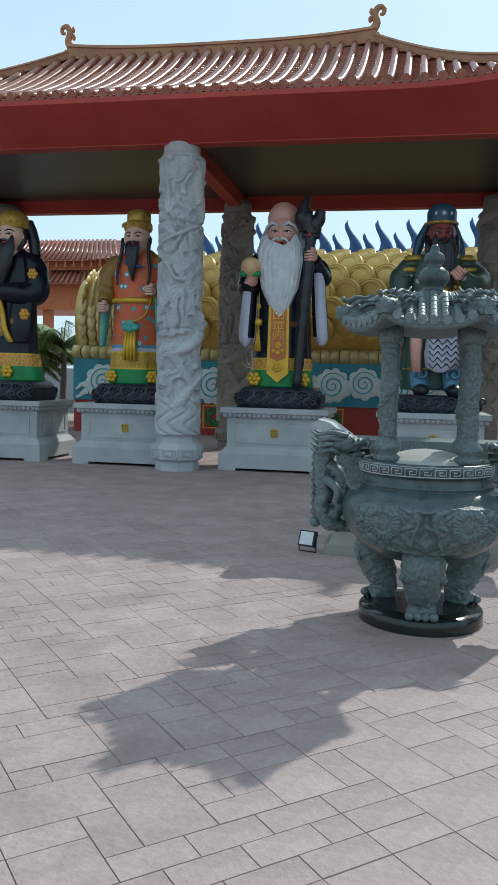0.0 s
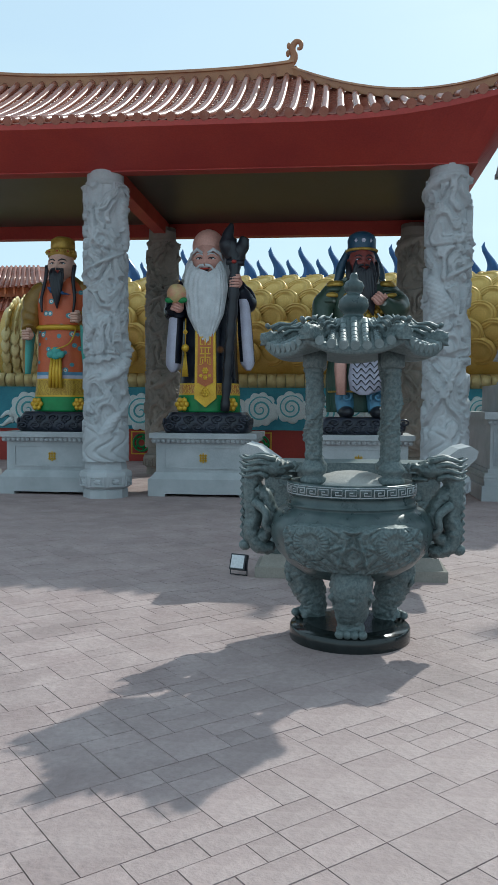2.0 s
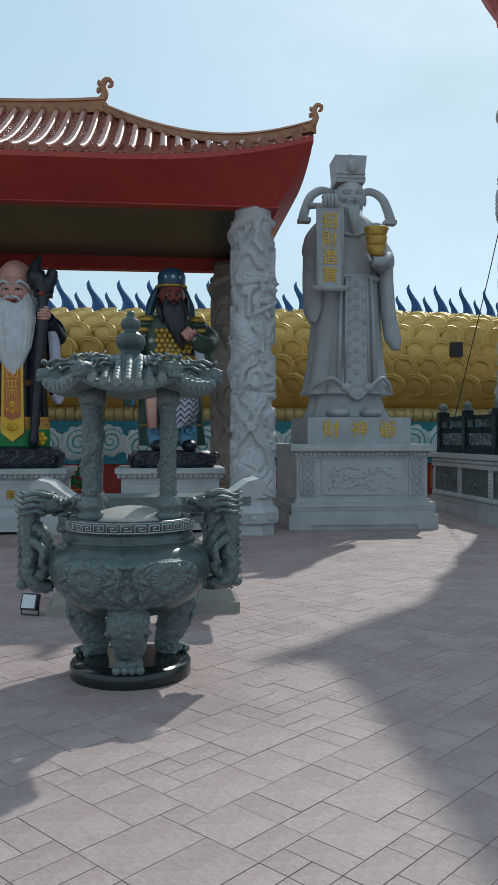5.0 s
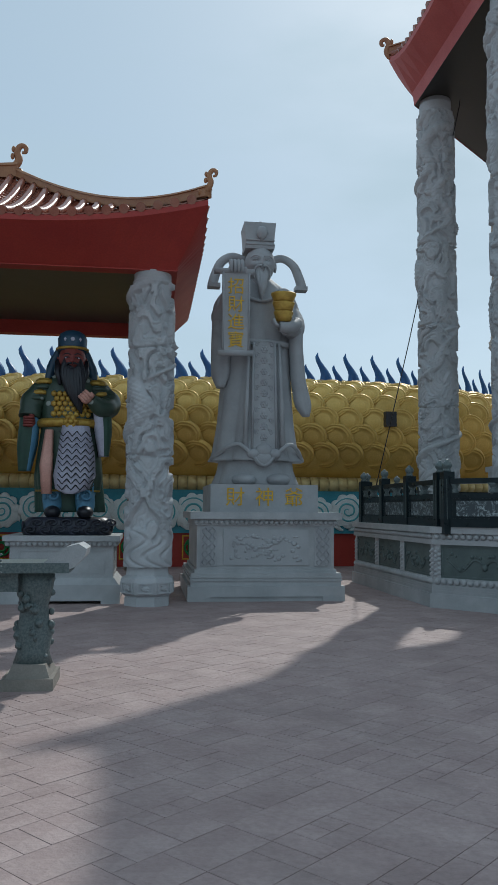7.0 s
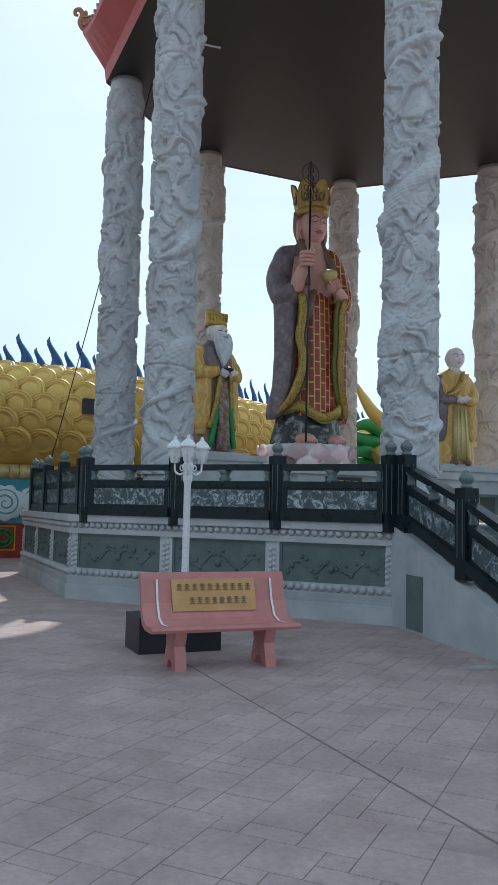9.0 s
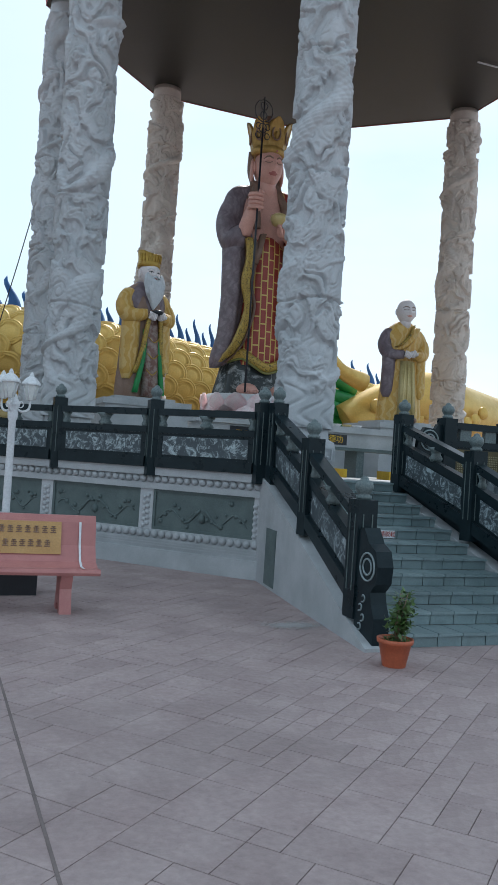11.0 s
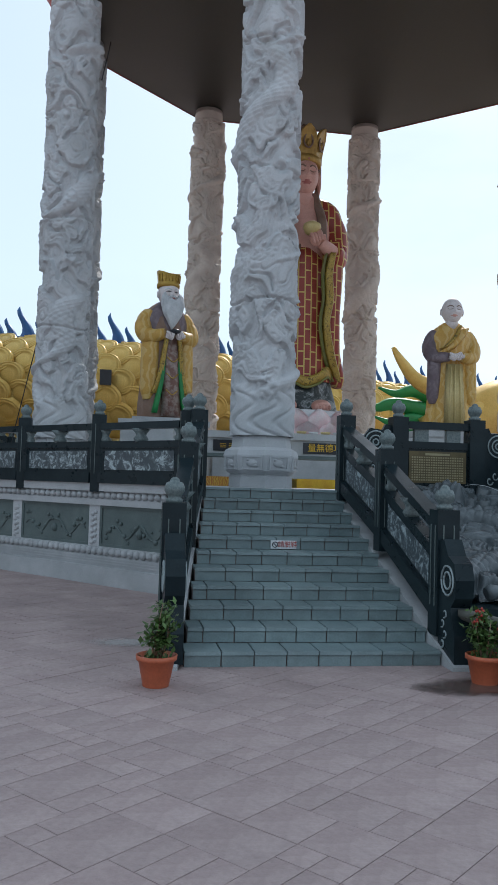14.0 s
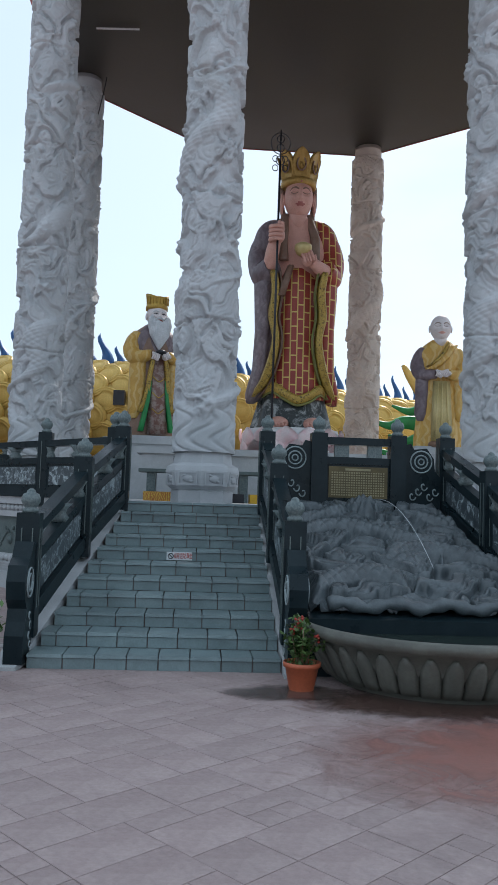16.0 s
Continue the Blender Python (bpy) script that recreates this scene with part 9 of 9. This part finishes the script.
tube(bm, curve_pts([(21.8, 24.6, 3.1), (23.2, 24.3, 3.9), (24.6, 24.2, 4.4), (26.5, 24.8, 4.1), (30, 26.5, 3.8)], 5), np.linspace(0.9, 1.1, 21), 14)
for k in range(14):
    ball(bm, (22.3 + 0.35 * k, 23.5, 3.9 + 0.3 * math.sin(k)), (0.25, 0.12, 0.25), n=8, rows=6)
part("neck", bm, M_GOLD, mane)

# rope from the tall roof to the platform rail
bm = bmesh.new()
tube(bm, [(10.85, 18.3, 12.2), (10.82, 18.3, 12.0), (9.6, 18.75, 6.0), (8.72, 19.1, 1.9)], 0.013, 5)
tagged(part("rope", bm, M_BLACK), "thin dark rope hanging from the tall roof", "rope")
bm = bmesh.new()
box(bm, 10.72, 11.08, 24.42, 24.9, 4.5, 4.98)
tagged(part("dragon_hatch", bm, M_BLACK, dragon), "small dark square opening")
for x0, y0, x1, y1 in ((10.85, 16.14, 11.83, 16.06), (20.2, 15.98, 21.25, 15.93)):
    bm = bmesh.new()
    tube(bm, [(x0, y0, SZ - 0.05), (x1, y1, SZ - 0.05)], 0.025, 6)
    tagged(part("tube_lamp", bm, M_WHITE), "slim white tube lamp on the dark ceiling", "lamp", "ceiling tube lamps")

# ---------- far temple hall and palms ----------
hall = thing("temple_hall", "far orange temple hall with two tiled roofs", "building")
for z, w0, w1, d in ((8.1, 7.2, 5.9, 3.4), (9.55, 5.6, 4.6, 2.6)):
    cx, cy = -21.8 if z < 9 else -20.9, 47.5
    bm = bmesh.new()
    rows = []
    for t in np.linspace(0, 1, 6):
        hw, hd = w0 + (w1 - w0) * t, d * (1 - 0.75 * t)
        zz = z - 0.9 + (1.5 * t + 0.4 * t * t) * 0.8
        rows.append([(cx - hw, cy - hd, zz + 0.3 * (1 - t) ** 3), (cx - hw * 0.5, cy - hd, zz), (cx + hw * 0.5, cy - hd, zz), (cx + hw, cy - hd, zz + 0.3 * (1 - t) ** 3),
                     (cx + hw, cy + hd, zz + 0.3 * (1 - t) ** 3), (cx - hw, cy + hd, zz + 0.3 * (1 - t) ** 3)])
    loft(bm, rows, smooth=False)
    for k in range(int(2 * w0 / 0.34)):
        x = cx - w0 + 0.34 * k
        u = (x - cx) / w0
        row = bmesh.new()
        tube(row, [(x, cy - d - 0.02, z - 0.85), (cx + u * (w0 + (w1 - w0) * 0.5), cy - d * 0.62, z - 0.18), (cx + u * w1, cy - d * 0.25, z + 0.65)], 0.09, 6)
        part("tile_rib", row, M_TILE, hall)
    part("roof", bm, M_TILE, hall)
    for s in (-1, 1):
        bm = bmesh.new()
        curl_end(bm, (cx + s * w0, cy - d, z - 0.6), (s, 0), 0.6)
        part("corner_ornament", bm, M_RIDGE, hall)
for x0, x1, y0, z0, z1 in ((-28.0, -15.8, 45.2, 5.8, 7.3), (-26.0, -16.2, 45.6, 8.2, 8.95)):
    bm = bmesh.new()
    box(bm, x0, x1, y0, 50, z0, z1)
    part("wall", bm, M_ORANGE, hall)
for x in np.arange(-27.6, -15.9, 0.55):
    bm = bmesh.new()
    box(bm, x, x + 0.12, 45.05, 45.18, 8.3, 8.75)
    part("baluster", bm, M_ORANGE, hall)
for x in (-27.0, -24.0, -21.0, -18.5, -16.4):
    bm = bmesh.new()
    box(bm, x, x + 0.5, 45.7, 46.2, 0, 8.4)
    part("pier", bm, M_ORANGE, hall)
bm = bmesh.new()
box(bm, -40, -10.5, 38.0, 38.4, 0, 2.2)
tagged(part("wall_far", bm, M_GREYWALL), "low grey boundary wall beyond the pavilion", "wall", kind="structure")
bm = bmesh.new()
box(bm, -22, -11.5, 24.5, 25.2, 0, 0.35)
tagged(part("planter_kerb", bm, M_PALEGOLD), "low tan planter kerb below the palms", "kerb", kind="structure")


def palm_tree(x, y, height, seed, label):
    rng = random.Random(seed)
    t = thing("palm_tree", label, "palm tree", pose(x, y, 0), "palms")
    bm = bmesh.new()
    tube(bm, curve_pts([(0, 0, 0), (0.1, 0, height * 0.5), (0.05, 0.1, height)], 5), [0.16, 0.15, 0.14, 0.13, 0.12, 0.12, 0.11, 0.11, 0.1, 0.1, 0.1], 9)
    part("trunk", bm, M_TAN, t)
    for k in range(22):
        a = 2.4 * k + rng.uniform(-0.3, 0.3)
        lift = rng.uniform(0.1, 1.3)
        L = rng.uniform(1.8, 2.7)
        d = Vector((math.cos(a), math.sin(a), 0))
        pts = [Vector((0.05, 0.1, height)) + d * (L * s) + Vector((0, 0, L * (lift * s - (0.55 + 0.5 * lift) * s * s))) for s in np.linspace(0, 1, 12)]
        bm = bmesh.new()
        tube(bm, pts, np.linspace(0.025, 0.006, 12), 5)
        w = Vector((-d.y, d.x, 0))
        for i in range(1, 60):
            s = i / 60
            f = s * 11
            p = pts[int(f)].lerp(pts[min(int(f) + 1, 11)], f - int(f))
            ll = 0.62 * math.sin(math.pi * min(0.12 + 0.86 * s, 1)) + 0.08
            for q in (-1, 1):
                tip = p + w * (q * ll * 0.75) + d * (ll * 0.45) - Vector((0, 0, ll * rng.uniform(0.25, 0.65)))
                v = [bm.verts.new(c) for c in (p - d * 0.03, p + d * 0.04, tip)]
                bm.faces.new(v)
        part("frond", bm, M_FROND, t)


M_FROND = material("palm_frond", (0.15, 0.23, 0.06), (0.24, 0.28, 0.09), rough=0.45, scale=3, fine=30, bump=0.02, vary=0.3)
for x, y, hh, sd in ((-14.2, 23.0, 2.6, 1), (-15.6, 25.5, 3.4, 2), (-13.2, 26.5, 2.2, 3), (-11.6, 27.5, 3.0, 4), (-16.8, 23.5, 2.4, 5), (-12.0, 30.0, 2.4, 6)):
    palm_tree(x, y, hh, sd, "green palm with arching fronds beyond the pavilion")
bm = bmesh.new()
rng = random.Random(8)
for _ in range(3500):
    c = Vector((rng.uniform(-22, -12), rng.uniform(25.4, 29.5), abs(rng.gauss(0.5, 0.5))))
    d = Vector((rng.gauss(0, 1), rng.gauss(0, 1), rng.gauss(0.3, 0.8))).normalized()
    w = d.cross(Vector((0, 0, 1))).normalized() * 0.07
    bm.faces.new([bm.verts.new(p) for p in (c, c + d * 0.12 + w, c + d * 0.26, c + d * 0.12 - w)])
tagged(part("shrubbery", bm, M_LEAF), "low green shrubs in the planter under palms", "shrubs", kind="stuff")


# ---------- damp stains by the fountain ----------
def blot(cx, cy, rx, ry, seed, z):
    rng = random.Random(seed)
    ph = [rng.uniform(0, 6.28) for _ in range(5)]
    bm = bmesh.new()
    bm.faces.new([bm.verts.new((cx + rx * math.cos(a) * (1 + sum(0.1 * math.sin((k + 2) * a + ph[k]) for k in range(5))), cy + ry * math.sin(a) * (1 + sum(0.1 * math.cos((k + 2) * a + ph[k]) for k in range(5))), z)) for a in np.linspace(0, 2 * math.pi, 60, endpoint=False)])
    return bm


M_REDSTAIN = material("reddish_damp_concrete", (0.36, 0.15, 0.12), (0.3, 0.13, 0.105), rough=0.45, scale=1.6, fine=30, bump=0.12, stain=(0.24, 0.17, 0.16))


def fade(m, cx, cy, rx, ry, soft=0.55, most=0.85):
    """Lets a stain thin out towards its edge, unevenly."""
    nt = m.node_tree
    at = nt.nodes.new("ShaderNodeTexCoord")
    mp = nt.nodes.new("ShaderNodeMapping")
    mp.vector_type = "TEXTURE"
    mp.inputs["Location"].default_value, mp.inputs["Scale"].default_value = (cx, cy, 0), (rx, ry, 1)
    nt.links.new(at.outputs["Object"], mp.inputs["Vector"])
    gr = nt.nodes.new("ShaderNodeVectorMath")
    gr.operation = "LENGTH"
    nt.links.new(mp.outputs[0], gr.inputs[0])
    nz = socket(nt, "ShaderNodeTexNoise", Scale=3.2, Detail=7.0, Roughness=0.7, Distortion=0.8)
    nt.links.new(at.outputs["Object"], nz.inputs["Vector"])
    add = nt.nodes.new("ShaderNodeMath")
    nt.links.new(gr.outputs["Value"], add.inputs[0])
    nt.links.new(nz.outputs[0], add.inputs[1])
    mr = socket(nt, "ShaderNodeMapRange", From_Min=1.45, From_Max=1.45 - soft, To_Max=most)
    nt.links.new(add.outputs[0], mr.inputs[0])
    nt.links.new(mr.outputs[0], nt.nodes["Principled BSDF"].inputs["Alpha"])


fade(M_REDSTAIN, 16.0, 3.3, 2.0, 1.35)
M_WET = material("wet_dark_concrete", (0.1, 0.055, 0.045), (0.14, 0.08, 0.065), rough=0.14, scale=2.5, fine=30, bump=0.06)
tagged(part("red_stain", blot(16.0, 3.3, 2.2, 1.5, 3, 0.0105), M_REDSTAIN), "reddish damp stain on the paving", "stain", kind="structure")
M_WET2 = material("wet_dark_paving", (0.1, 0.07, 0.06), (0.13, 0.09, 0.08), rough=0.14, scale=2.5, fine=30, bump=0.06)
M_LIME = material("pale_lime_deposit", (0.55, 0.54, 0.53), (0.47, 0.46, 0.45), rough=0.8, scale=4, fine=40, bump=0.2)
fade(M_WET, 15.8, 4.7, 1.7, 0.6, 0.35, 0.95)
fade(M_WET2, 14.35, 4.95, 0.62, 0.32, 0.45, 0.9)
fade(M_LIME, 11.6, 6.75, 0.5, 0.25, 0.7, 0.6)
tagged(part("lime_stain", blot(11.55, 6.75, 0.6, 0.3, 4, 0.0125), M_LIME), "pale lime deposit on the paving beside the stairs", "stain", kind="structure")
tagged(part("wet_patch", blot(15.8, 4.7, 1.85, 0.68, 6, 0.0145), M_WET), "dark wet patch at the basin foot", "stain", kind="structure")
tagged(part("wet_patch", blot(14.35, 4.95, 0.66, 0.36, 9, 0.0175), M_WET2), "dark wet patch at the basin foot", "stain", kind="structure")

# ---------- stamped paving: stones of mixed sizes laid on the diagonal ----------
UNIT, TURN, GAP = 0.165, radians(41.3), 0.003
paving = thing("paving", "pinkish-grey stamped stone paving laid diagonally", "paving", kind="structure")
bm = bmesh.new()
bm.faces.new([bm.verts.new((x, y, 0.0015)) for x, y in ((-15.6, -4.6), (23.6, -4.6), (23.6, 23.6), (-15.6, 23.6))])
part("paving_bed", bm, M_PAVEJOINT, paving)
ct, sn = math.cos(TURN), math.sin(TURN)
rng = random.Random(12)
N = 300
taken = np.zeros((N, N), bool)
SIZES = [(2, 2), (2, 2), (3, 2), (2, 3), (2, 1), (1, 2), (3, 2), (1, 1), (2, 1)]
verts, faces = [], []
meshes, single = {}, 0
for i in range(N):
    for j in range(N):
        if taken[i, j]:
            continue
        rng.shuffle(SIZES)
        for w, d in SIZES + [(1, 1)]:
            if i + w <= N and j + d <= N and not taken[i:i + w, j:j + d].any():
                break
        taken[i:i + w, j:j + d] = True
        cx, cy = (i + w / 2 - N / 2) * UNIT, (j + d / 2 - N / 2) * UNIT
        x, y = 4.5 + cx * ct - cy * sn, 8.5 + cx * sn + cy * ct
        if not (-16 < x < 24 and -5 < y < 24):
            continue
        z = 0.006 + rng.uniform(-0.0012, 0.0012)
        a, b = w * UNIT / 2 - GAP / 2, d * UNIT / 2 - GAP / 2
        near = (0.2 < x < 3.6 and 1.6 < y < 4.4) or (10.4 < x < 14.4 and 1.6 < y < 4.6)
        pts = [(-a, -b, -0.008), (a, -b, -0.008), (a, b, -0.008), (-a, b, -0.008), (-a + 0.0015, -b + 0.0015, 0), (a - 0.0015, -b + 0.0015, 0), (a - 0.0015, b - 0.0015, 0), (-a + 0.0015, b - 0.0015, 0)]
        quads = [(0, 1, 5, 4), (1, 2, 6, 5), (2, 3, 7, 6), (3, 0, 4, 7), (4, 5, 6, 7)]
        if near and single < 300:
            if (w, d) not in meshes:
                me = bpy.data.meshes.new("paving_stone")
                me.from_pydata(pts, [], quads)
                me.materials.append(M_PAVE)
                meshes[w, d] = me
            ob = new("paving_stone", meshes[w, d])
            ob.parent = paving
            ob.matrix_basis = pose(x, y, z, 0, 0, math.degrees(TURN))
            single += 1
        else:
            n0 = len(verts)
            verts += [(x + px * ct - py * sn, y + px * sn + py * ct, z + pz) for px, py, pz in pts]
            faces += [tuple(n0 + k for k in q) for q in quads]
me = bpy.data.meshes.new("paving_field")
me.from_pydata(verts, [], faces)
me.materials.append(M_PAVE)
ob = new("paving_field", me)
ob.parent = paving
tagged(ob, kind="stuff")
bm = bmesh.new()
box(bm, 8.535, 8.552, -3, 8.2, -0.001, 0.0085)
part("expansion_joint", bm, M_JOINT, paving)
